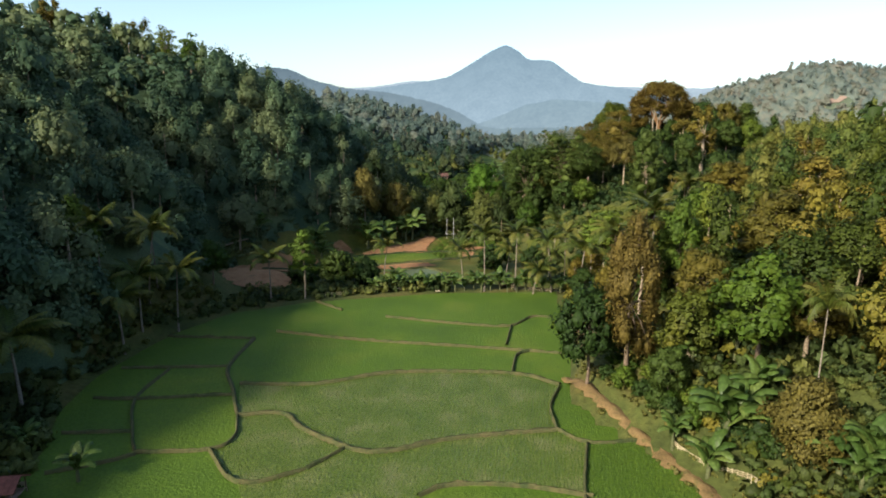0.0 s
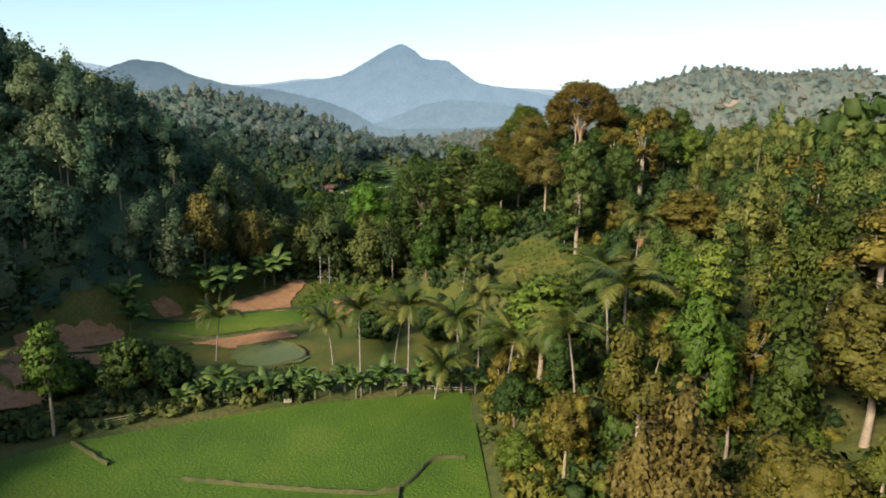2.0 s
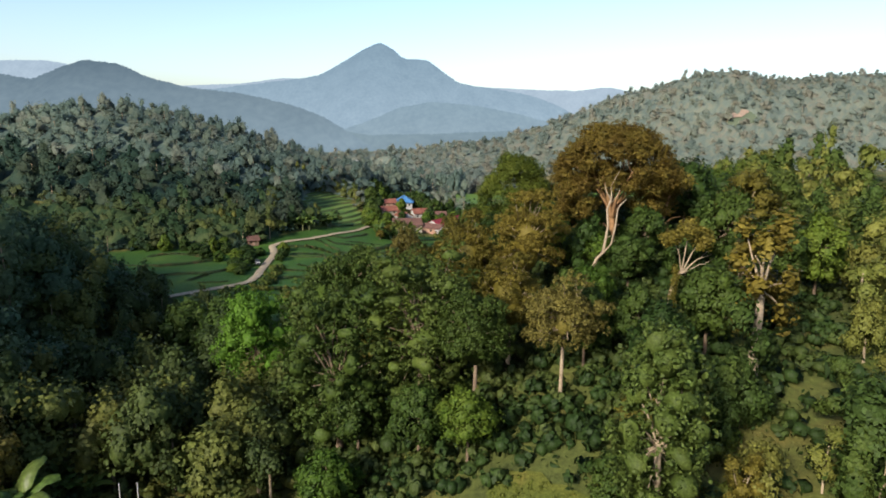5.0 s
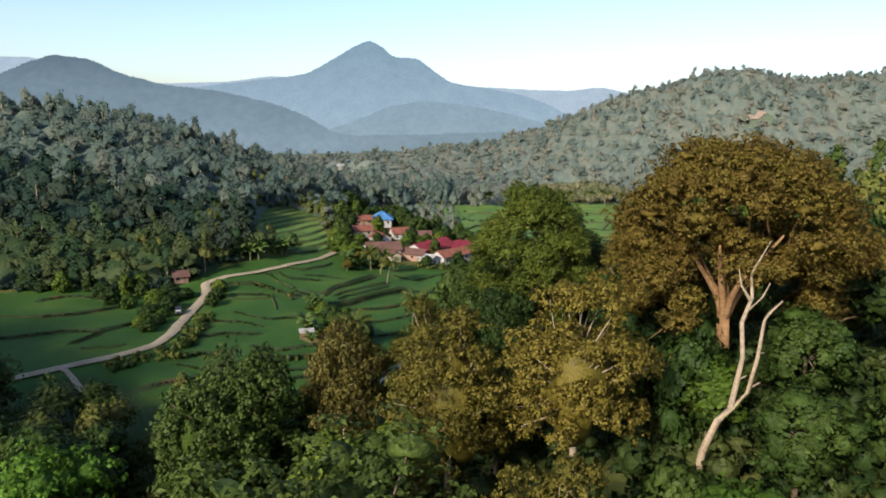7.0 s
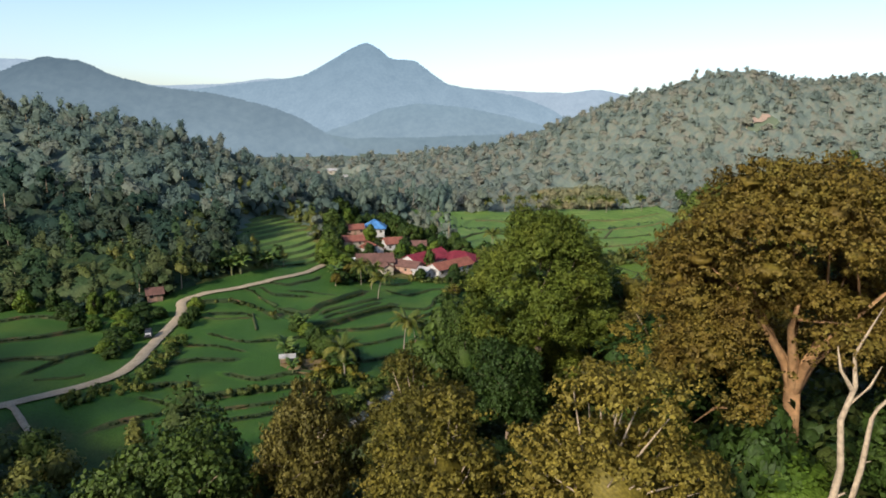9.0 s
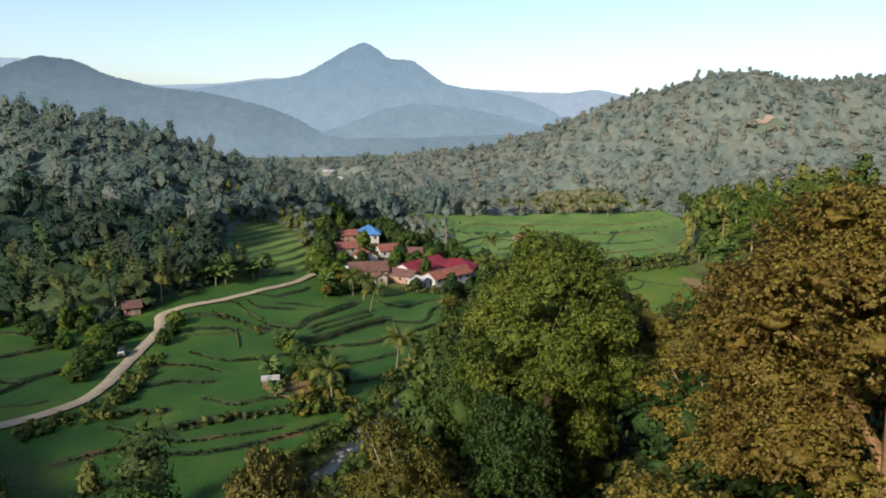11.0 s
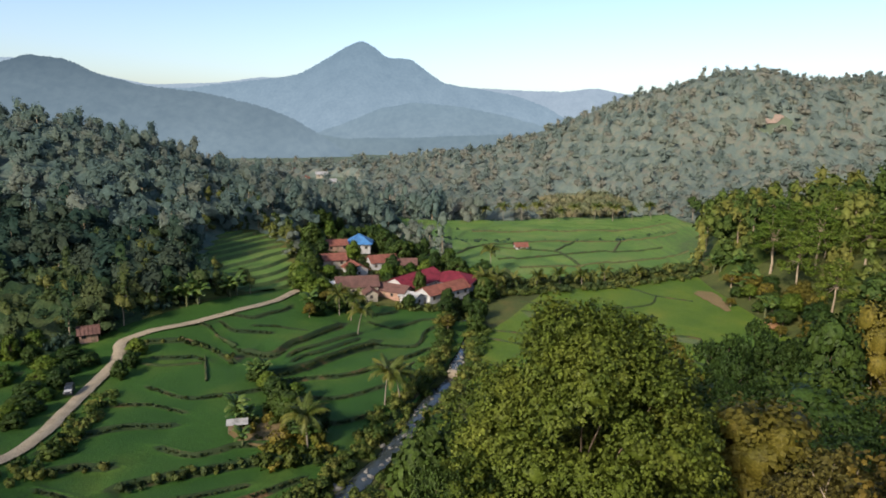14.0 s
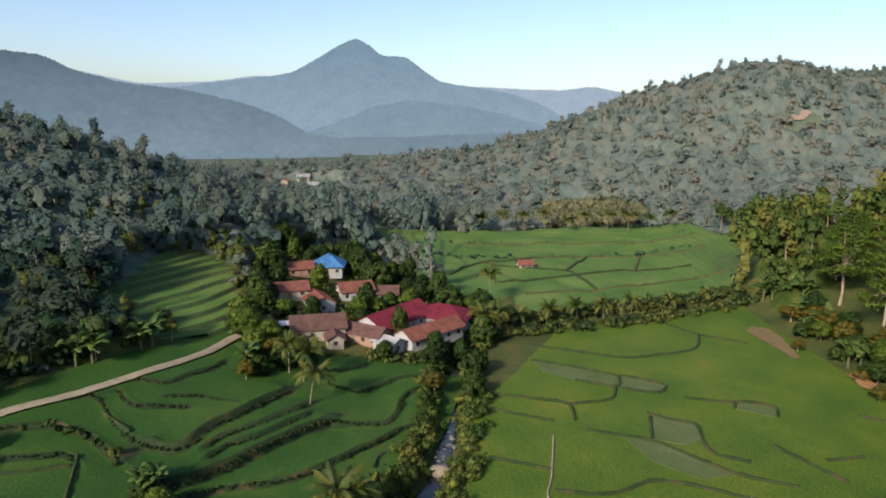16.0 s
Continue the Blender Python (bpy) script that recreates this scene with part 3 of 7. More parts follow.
_wide = {4: 1.0, 9: 1.0, 3: 0.75}
for _i, _b_ in enumerate(BUNDS + BUNDS_B):
    ribbon("bund", _b_, _wide.get(_i, 0.5), flat(0.05), M_BUND, "low earth bank with dry grass between paddies", "bund", 0.38, 0.8, _i, group="banks between the paddies")


def terraced(level, step, lip=0.22):
    t = level / step
    k = np.floor(t)
    fr = t - k
    return step * (k + sstep(0.90, 0.99, fr)) + lip * np.exp(-((fr - 0.88) / 0.04) ** 2)


def terrace_material(name, rice_a, riser):
    """Rice on the treads, rough grass and bare earth on the steep risers."""
    m, ns, ls, b = nodes_of(name)
    broad = ramp(ns, ls, noise_tex(ns, ls, 0.05, 3), [(0.3, rice_a[0]), (0.52, rice_a[1]), (0.72, rice_a[2])])
    tuft = ramp(ns, ls, noise_tex(ns, ls, 2.0, 4), [(0.3, (0.7, 0.72, 0.65)), (0.7, (1.22, 1.2, 1.15))])
    steep = ramp(ns, ls, noise_tex(ns, ls, 0.15, 4), riser)
    nz = ns.new("ShaderNodeSeparateXYZ")
    ls.new(ns.new("ShaderNodeNewGeometry").outputs["Normal"], nz.inputs[0])
    fac = ramp(ns, ls, nz.outputs[2], [(0.955, (1, 1, 1)), (0.985, (0, 0, 0))])
    col = mix_rgb(ns, ls, fac, broad, steep)
    ls.new(mix_rgb(ns, ls, 1.0, col, tuft, "MULTIPLY"), b.inputs["Base Color"])
    b.inputs["Roughness"].default_value = 0.8
    b.inputs["Specular IOR Level"].default_value = 0.2
    bp = ns.new("ShaderNodeBump")
    bp.inputs["Strength"].default_value, bp.inputs["Distance"].default_value = 0.8, 0.2
    ls.new(noise_tex(ns, ls, 2.4, 4), bp.inputs["Height"])
    ls.new(bp.outputs[0], b.inputs["Normal"])
    return m


RISER = [(0.40, (0.016, 0.032, 0.010)), (0.58, (0.030, 0.044, 0.014)), (0.72, (0.105, 0.058, 0.028))]
# rice darker than in the near field, the hill's shade painted in
M_TERRACE = terrace_material("terrace_rice", ((0.020, 0.060, 0.007), (0.030, 0.076, 0.009), (0.056, 0.094, 0.012)), RISER)
M_HILLTER = terrace_material("hill_terrace", ((0.060, 0.120, 0.022), (0.090, 0.154, 0.029), (0.138, 0.178, 0.043)), [(0.35, (0.042, 0.072, 0.022)), (0.6, (0.066, 0.094, 0.029)), (0.8, (0.144, 0.108, 0.050))])


TERRACE_EDGES = [
    (0.5, [(-56.7, 436.1), (-51, 436), (-48.8, 439.9), (-45.2, 444.3), (-43.7, 448.9)]), (0.5, [(-58.8, 430.8), (-54.2, 426.9), (-50.9, 427.2), (-44.2, 428.1)]), (0.35, [(-49, 431.2), (-41.2, 432.9), (-34.6, 431.8)]),
    (1.3, [(-46, 414.9), (-42, 414.2), (-38.6, 416.6), (-37.6, 421.2), (-32, 430.2), (-26.3, 439.9)]), (0.8, [(-35.7, 416.6), (-33.4, 420.7), (-28.7, 425.5), (-20.7, 435.7)]), (0.8, [(-34.1, 413.6), (-32.2, 417.2), (-27.9, 420.8), (-19.8, 431.5)]),
    (1.7, [(-38, 404), (-34.6, 406.1), (-30.3, 411.1), (-24.7, 419.5), (-18.8, 426.5), (-15.1, 430.3)]), (0.7, [(-33.9, 402.6), (-28.4, 405.4), (-18.9, 408.5), (-11.3, 416.1), (-2.3, 426.7), (-1, 429.2), (4.4, 432.4)]),
    (0.6, [(-15.1, 430.3), (-9.5, 430), (-3.7, 431.3), (-1.5, 436.9), (-0.4, 445.2), (3.9, 449.7)]), (0.5, [(-18.5, 447), (-12.6, 444.3), (-10.4, 444.8), (-6.3, 448.7), (-2.1, 453), (3.7, 454.5)]), (0.5, [(-20.9, 453.6), (-16.2, 454.1), (-11.4, 458)]),
    (0.7, [(-72, 414.6), (-65, 417.2), (-61, 416.7), (-57.2, 415.8), (-53.3, 413.4), (-48.3, 409.7)]), (0.5, [(-66.3, 407.4), (-61.8, 408.3), (-58.2, 409.8), (-55.2, 408.3)]), (0.4, [(-63.5, 428.7), (-59.1, 425.8), (-54.8, 420.8), (-49.2, 416.1), (-46, 414.9)]),
    (0.7, [(-67.4, 363.6), (-65.2, 367.9), (-58.6, 374.1), (-50.3, 376.3)]), (0.8, [(-63.6, 356.6), (-59.6, 359.2), (-54.7, 360.4)]), (0.7, [(-48.8, 367.9), (-41.3, 366.4), (-35.6, 370.6), (-28.6, 371.4)]),
    (1.1, [(-49.8, 354.5), (-43.2, 359.1), (-31.7, 365.2), (-18.6, 369)]), (0.6, [(-61.9, 351.7), (-48.3, 348.9), (-41.4, 351.8), (-29.8, 358.4)]), (0.6, [(-62.3, 339.3), (-55.2, 345)]), (0.6, [(-52.1, 342.7), (-40.4, 346.6), (-33.1, 351.6), (-20.7, 361.9)]),
    (0.8, [(-110.3, 378), (-102.9, 380), (-98.4, 384.8), (-92.4, 393.2)]), (0.7, [(-90.2, 358.2), (-87.8, 364.9), (-83, 375.7)]), (0.7, [(-120, 392), (-112.5, 397), (-97.5, 394)]), (0.7, [(-128, 366), (-112, 362), (-98, 366), (-87.8, 364.9)]),
    (0.5, [(-27.4, 395.1), (-19.1, 395.9), (-9.9, 403.5)]), (0.5, [(-62, 392), (-52, 388), (-44, 391), (-38, 396)]), (0.5, [(-66, 382), (-58, 384), (-50, 382)]), (0.5, [(-26, 382), (-18, 384), (-10, 390)]),
]


def scarps(x, y):
    """Lifts the upper side of each terrace edge and lowers the other, with a raised lip."""
    x, y = np.asarray(x, float), np.asarray(y, float)
    out = np.zeros(np.broadcast(x, y).shape)
    for h, pts in TERRACE_EDGES:
        line = curve_points(pts, 2.5)
        best, side, tail = np.full(out.shape, 1e9), np.zeros(out.shape), np.zeros(out.shape)
        for k, (a, b) in enumerate(zip(line[:-1], line[1:])):
            d = b - a
            t = ((x - a[0]) * d[0] + (y - a[1]) * d[1]) / (d @ d)
            u = np.clip(t, 0, 1)
            ex, ey = x - a[0] - u * d[0], y - a[1] - u * d[1]
            far = np.hypot(ex, ey)
            near = far < best
            side = np.where(near, (d[0] * ey - d[1] * ex) / np.linalg.norm(d), side)
            over = np.maximum(-t, 0) * (k == 0) + np.maximum(t - 1, 0) * (k == len(line) - 2)
            tail = np.where(near, over * np.linalg.norm(d), tail)
            best = np.minimum(best, far)
        wob = side + 0.35 * wave(x, y, 2.3)
        fade = np.exp(-(best / 6.0) ** 2) * np.exp(-tail / 2.0)
        out = out + h * fade * (0.5 * np.tanh(wob / 0.55) + 0.35 * np.exp(-((wob - 0.7) / 0.4) ** 2))
    return out


def valley_left_z(x, y):
    return np.maximum(land(x, y), -5.6) + scarps(x, y)


def hill_terrace_z(x, y):
    return terraced(land(x, y) + 0.55 * wave(x, y, 11) + 0.2 * np.sin(x / 5), 1.1, 0.15)


field_sheet("terrace_valley", VALLEY_LEFT, 0.5, valley_left_z, M_TERRACE, "curving terraces of green rice stepping down to a stream", "rice terrace")
field_sheet("terrace_hillside", HILL_TERRACE, 0.5, hill_terrace_z, M_HILLTER, "narrow grassy terraces climbing a hillside", "rice terrace")
field_sheet("paddy_valley", VALLEY_RIGHT, 2.0, lambda x, y: -3.3 + 0.04 * wave(x, y, 11), M_RICE_B, "wide level field of green rice beside a stream")
def far_field_z(x, y):
    return terraced(land(x, y) + 0.02 * (y - 520), 0.8, 0.2)


field_sheet("paddy_distance", FAR_FIELDS, 1.5, far_field_z, M_HILLTER, "distant green fields beyond a row of palms")
VALLEY_BUNDS = [
    [(17, 446.3), (22.9, 444.9), (30.4, 443), (35.9, 440.9), (36, 433)], [(15.9, 439.8), (22.9, 435.9), (31.3, 432.7)], [(16.8, 417.2), (22.1, 415.5), (27.7, 413.5)], [(31.5, 478.6), (42.4, 475.2), (50.8, 471.7), (57.5, 470.2), (63.4, 471.7)],
    [(31, 467.3), (41, 463), (51.6, 457.7), (57, 455.7), (61.5, 451.9)], [(51.6, 457.7), (49.3, 451.2), (40.3, 454.6)], [(49.3, 451.2), (53.2, 448.9), (58.7, 448.1), (61.5, 451.9)], [(52.2, 437.2), (56.8, 433.9), (61, 432.1), (60, 426), (59.9, 420.2), (65.5, 417)],
    [(37.5, 428.9), (43.8, 426.9), (49.2, 424.8), (53.1, 421.3), (61, 413), (70.2, 408.9)], [(52.5, 435.4), (49.8, 425.6)], [(27.2, 406.7), (34.3, 405.8), (39.1, 407), (44.2, 410.1), (48.4, 409.9), (53.6, 408.1), (62, 404)], [(72.7, 507), (79.9, 496.9), (84.3, 490.2), (95.6, 483.4)],
    [(72.6, 439.9), (75.2, 443.9), (82, 441.3), (80.1, 435.8)], [(63.3, 445.3), (70.4, 443.7), (79.5, 443.1)], [(98.3, 437.4), (102.4, 434.9)], [(73, 423.5), (76.5, 416.7), (79.7, 410.6)], [(80.2, 418.2), (88.2, 419.8)], [(14, 382.8), (20.1, 384.9), (27.2, 385.5)], [(12.6, 396.7), (13.3, 388.6), (15, 383.2)],
    [(35.9, 440.9), (46, 444), (49.3, 451.2)], [(84.3, 490.2), (78, 478), (63.4, 471.7)]
]
ribbon("field_path", [(30.2, 426.2), (27.4, 411.5), (25.7, 403.9), (28.4, 395.2), (28.9, 389.3), (27, 376), (26, 362)], 0.4, flat(-3.22), M_TRACK, "thin pale footpath across a rice field", "path", 0.25, 1.2, 59, 0.3)
FAR_BANKS = [[(29.2, 545.9), (62.2, 563.4), (90, 576), (117, 583.6)], [(48, 593.9), (75, 602), (101.3, 606.2), (134, 612)], [(24, 579.6), (37.2, 576.3), (59.1, 570.3), (62.2, 563.4)], [(37.8, 532.9), (66.5, 541.3), (102.9, 559.8), (124, 566)], [(59.1, 570.3), (75, 602)], [(90, 576), (101.3, 606.2)],
             [(10, 556), (24, 579.6), (48, 593.9)], [(20, 620), (60, 628), (110, 634), (140, 640)], [(66.5, 541.3), (62.2, 563.4)]]
for _i, _b_ in enumerate(FAR_BANKS):
    ribbon("bund", _b_, 1.6, lambda x, y: far_field_z(x, y), (M_RISER, M_BUND)[_i % 2], "grassy bank between distant fields", "bund", 0.6, 2.5, 60 + _i, 0.3, group="banks between the paddies")
M_PALEWET = rice("shallow_flooded_rice", (0.075, 0.105, 0.030), (0.105, 0.125, 0.045), (0.140, 0.145, 0.075), 0.15)
for _poly in ([(51.4, 457.4), (57, 455.4), (61.2, 451.9), (58.6, 448.4), (53.2, 449.2), (49.6, 451.4)], [(52.4, 436.9), (56.8, 433.7), (60.7, 431.8), (59.7, 425.9), (56, 423.4), (50, 425.4)], [(44, 426.6), (49.2, 424.5), (53.1, 421), (60.8, 413), (54, 411), (47, 417)], [(73, 440), (75.2, 443.5), (81.7, 441), (79.9, 436)], [(31.3, 467), (41, 462.7), (51.2, 457.5), (48.8, 452), (40.3, 454.9), (33, 460)]):
    polygon_plate("paddy", _poly, -3.22, M_PALEWET, "shallow flooded paddy with thin pale green rice", "rice paddy")
for _i, _b_ in enumerate(VALLEY_BUNDS):
    ribbon("bund", _b_, 0.85, flat(-3.25), M_RISER, "low dark grassy bank between valley paddies", "bund", 0.4, 1.2, 40 + _i, group="banks between the paddies")

TERRACE_BANKS = [[(-71.6, 414), (-64.1, 417.8)], [(-55.5, 409.8), (-50.5, 396.9)], [(-57.5, 423), (-50, 417.5)], [(-86.1, 353.8), (-79.7, 355.5), (-77.4, 358.1)], [(-134, 380), (-122, 378), (-110.3, 378)], [(-71.8, 403.5), (-63.1, 403.7), (-55.4, 407.2)], [(-4.3, 414.2), (-4.3, 417.5), (-3.1, 419.9)]]
for _i, _b_ in enumerate(TERRACE_BANKS):
    ribbon("bund", _b_, 0.8, lambda x, y: valley_left_z(x, y) + 0.02, M_RISER, "overgrown dark bank between rice terraces", "bund", 0.4, 0.9, 70 + _i, 0.3, group="banks of the terraces")

# ---- road and stream ----
ribbon("road", ROAD, 3.0, lambda x, y: np.maximum(land(x, y), valley_left_z(x, y)) + 0.35, M_TRACK, "pale winding gravel village road", "road", 0.12, 1.5, 5, 0.12)
ribbon("footpath", [(-84.3, 342.8), (-80.5, 339.8), (-77.3, 337.1), (-72.9, 333.5), (-69.8, 330.6), (-68.5, 326)], 1.3, lambda x, y: valley_left_z(x, y) + 0.45, M_TRACK, "narrow pale footpath branching from the road", "path", 0.08, 1.5, 6, 0.2)
ribbon("water", STREAM, 3.6, flat(-6.15), M_WATER, "shallow stream with glints between rocks", "water", 0.0, 3.0, 7, 0.3)
ribbon("field_path", [(0.6, 100), (2.4, 97), (5.2, 91), (8.4, 85.8), (11.6, 81), (14.6, 76.4), (17, 71.5), (19.6, 65), (21.6, 58), (23, 53)], 2.3, lambda x, y: np.maximum(land(x, y), 0.0) + 0.22, M_BANK, "worn bank of dry grass and tan earth along a field", "path", 0.3, 0.7, 8, 0.7)

# ---- far mountains ----
def backdrop(name, dist, profile, low, mat, label, seed, amp):
    """A far range: an uneven crest, folded flanks that come forward to their foot, and a back."""
    rng = np.random.default_rng(seed)
    px, pz = zip(*profile)
    n, m = 900, 30
    xs = np.linspace(px[0], px[-1], n)
    top = np.interp(xs, px, pz)
    k = np.ones(13) / 13
    top = np.convolve(np.pad(top, 6, "edge"), k, "valid") + amp * (rng.normal(size=n) * 0.45 + np.convolve(rng.normal(size=n + 12), k, "valid"))
    rows = []
    for s in np.linspace(0, 1, m):
        fold = np.sin(xs / (amp * 38) + 2.2 * s + seed) + 0.6 * np.sin(xs / (amp * 15) - 3 * s)
        lift = 4 * s * (1 - s)
        rows.append(np.column_stack([xs + amp * 9 * fold * (1 - s), dist - (1 - s) * (top - low) * 1.4 + amp * 9 * fold * lift, low + (top - low) * s ** 1.15 + amp * (1.6 * fold + rng.normal(size=n) * 0.35) * lift]))
    rows.append(np.column_stack([xs, np.full(n, dist + 160.0), top - 60]))
    v = np.concatenate(rows)
    i = np.arange((m + 1) * n).reshape(m + 1, n)
    f = np.stack([i[:-1, :-1], i[:-1, 1:], i[1:, 1:], i[1:, :-1]], -1).reshape(-1, 4)
    return tagged(new(name, mesh_of(name, v, f, mat, True)), label, "mountain", kind="structure")


def haze_glow_material(name, top, foot, z0, z1):
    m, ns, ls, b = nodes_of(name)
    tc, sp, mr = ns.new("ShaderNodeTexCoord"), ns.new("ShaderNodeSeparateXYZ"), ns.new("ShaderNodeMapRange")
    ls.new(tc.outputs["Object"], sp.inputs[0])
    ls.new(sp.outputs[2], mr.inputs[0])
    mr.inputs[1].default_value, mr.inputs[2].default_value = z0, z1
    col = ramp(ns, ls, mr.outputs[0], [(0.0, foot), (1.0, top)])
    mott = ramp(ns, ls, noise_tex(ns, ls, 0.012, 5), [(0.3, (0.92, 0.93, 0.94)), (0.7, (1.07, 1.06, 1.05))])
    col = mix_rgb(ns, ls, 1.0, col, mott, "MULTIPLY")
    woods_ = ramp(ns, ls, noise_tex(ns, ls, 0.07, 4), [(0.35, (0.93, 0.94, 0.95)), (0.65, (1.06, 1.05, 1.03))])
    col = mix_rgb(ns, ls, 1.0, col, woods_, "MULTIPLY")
    # haze painted as emission; the ranges themselves give off no light
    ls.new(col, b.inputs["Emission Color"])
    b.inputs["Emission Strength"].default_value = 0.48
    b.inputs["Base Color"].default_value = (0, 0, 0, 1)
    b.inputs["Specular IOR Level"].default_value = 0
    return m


M_FAR1 = haze_glow_material("far_mountain_haze", (0.235, 0.330, 0.380), (0.320, 0.420, 0.470), 60, 420)
M_FAR2 = haze_glow_material("farthest_ridge_haze", (0.40, 0.49, 0.54), (0.43, 0.51, 0.55), 0, 420)
M_FAR3 = haze_glow_material("far_foothill_haze", (0.250, 0.340, 0.375), (0.290, 0.375, 0.405), -20, 110)
M_FAR4 = haze_glow_material("far_valley_haze", (0.215, 0.290, 0.310), (0.240, 0.312, 0.330), -10, 40)
M_FAR5 = haze_glow_material("far_ridge_wood_haze", (0.140, 0.194, 0.221), (0.243, 0.319, 0.346), 10, 150)
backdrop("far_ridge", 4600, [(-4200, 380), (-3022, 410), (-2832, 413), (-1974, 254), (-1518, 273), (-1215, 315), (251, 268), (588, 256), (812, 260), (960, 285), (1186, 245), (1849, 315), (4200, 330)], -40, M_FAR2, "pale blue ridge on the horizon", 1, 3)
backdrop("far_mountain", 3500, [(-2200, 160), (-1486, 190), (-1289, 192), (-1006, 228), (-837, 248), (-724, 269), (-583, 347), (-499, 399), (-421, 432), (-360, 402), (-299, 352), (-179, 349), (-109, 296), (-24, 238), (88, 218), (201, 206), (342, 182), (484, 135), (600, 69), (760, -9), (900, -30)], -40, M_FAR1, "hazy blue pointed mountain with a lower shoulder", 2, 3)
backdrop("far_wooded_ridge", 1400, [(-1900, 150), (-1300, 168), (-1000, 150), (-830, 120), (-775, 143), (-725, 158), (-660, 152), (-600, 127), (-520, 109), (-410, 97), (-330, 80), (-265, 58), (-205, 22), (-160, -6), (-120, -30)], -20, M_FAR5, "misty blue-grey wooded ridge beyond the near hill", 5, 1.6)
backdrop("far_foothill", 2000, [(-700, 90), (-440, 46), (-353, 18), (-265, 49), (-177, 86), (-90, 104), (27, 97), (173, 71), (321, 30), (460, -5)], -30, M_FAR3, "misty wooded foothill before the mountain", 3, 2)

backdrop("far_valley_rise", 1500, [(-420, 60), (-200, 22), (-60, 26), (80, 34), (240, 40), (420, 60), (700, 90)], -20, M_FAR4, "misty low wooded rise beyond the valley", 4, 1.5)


# ---- where the single trees stand ----
BANK_TREES = [("bronze", 9.3, 92, 25, 4.4), ("deep", 3.9, 93.5, 17, 5.0), ("fresh", 24.5, 84.5, 16, 6.4), ("olive", 30, 84.4, 11, 5.3), ("tan", 25, 66.8, 12, 4.2), ("olive", 19.4, 95.8, 14, 4.8),
              ("deep", 14, 84, 9, 3.0), ("feather", 7.5, 148, 16, 8.5), ("fresh", 19, 116, 18, 4.5), ("loose", 12.5, 111, 18, 4.5), ("olive", 33, 112, 16, 6.5), ("loose", 44, 131, 16, 7),
              ("thin", 56, 175, 20, 4.5), ("feather", 27, 136, 16, 4), ("olive", 42, 192, 14, 8.5), ("deep", 20, 173, 14, 5.7), ("fresh", 26, 146, 14, 5.4)]
KNOLL_TREES = [("oval", 20.8, 205, 26.5, 5.4), ("draped", -17.5, 243, 30, 8.6), ("draped", -4.5, 245, 27.5, 9.6), ("olive_near", 3, 264, 27, 7), ("olive_near", 13.5, 259, 25.5, 7), ("olive_near", 9.5, 245, 21, 6.5),
               ("tan_near", -10, 281, 31, 6.4), ("olive_near", 0.5, 282, 25, 6.0), ("deep_near", 9.9, 286, 20, 5), ("fresh", -8, 270, 17, 6), ("thin", 40.4, 229, 23.5, 5.2), ("deep", 47, 279, 20, 7.5),
               ("olive", 54, 266, 19, 7), ("tan_near", 16, 233, 20, 6.2), ("deep_near", 4, 236, 22, 6.5), ("deep", 25, 282, 15, 6), ("oval", 62, 270, 20, 5.5), ("deep", 60, 286, 19, 8)]
VALLEY_TREES = [("bright", -38.5, 267.5, 31, 8.5), ("deep", -50, 284, 26, 8), ("deep", -60, 288, 24, 8), ("deep", -68, 272, 20, 7), ("deep", -38, 312, 20, 8), ("deep", -29, 300, 22, 7.5), ("deep", -52, 300, 18, 6), ("deep_near", -23, 279, 37, 10.5), ("deep", -16, 294, 20, 6.5), ("deep", -62, 318, 16, 5),
                ("tan", -72, 214, 21, 6), ("tan", -64, 226, 19, 5.5), ("bushy", -23, 187, 8, 5), ("bushy", -11, 187.5, 8, 4.4), ("fresh", 2, 174.5, 7, 3.6), ("bushy", -58, 152, 9, 5.5), ("bushy", -66, 148, 7, 4.5), ("fresh", -80, 130, 11, 4), ("bushy", -50, 150, 8, 4),
                ("feather", -59.5, 134.5, 16, 4.5), ("fresh", -87, 98.5, 16, 4.5)]
VILLAGE_TREES = [("garden_light", -38, 457, 7, 3.5), ("olive", -33, 455, 6, 3), ("garden", -29, 452, 6.5, 3.2), ("bushy", -25, 455, 5, 3), ("garden_light", -45, 470, 10, 4.5), ("garden", 19, 478, 9, 4), ("bushy", 5, 462, 5, 3), ("garden", 20, 498, 10, 5), ("garden", 10, 503, 10, 5), ("garden_light", -3, 500, 8, 3.5), ("garden", -14, 520, 11, 5), 
                 ("garden", -50, 515, 11, 5), ("garden", -52, 545, 13, 6), ("garden", -46, 488, 9, 4.5), ("bushy", -16, 487, 5, 3), ("garden_light", -12, 494, 6, 3), ("garden", 16, 456, 7, 3.2), ("olive", 6, 448, 6, 2.6), ("garden", 15, 444, 6, 3)]
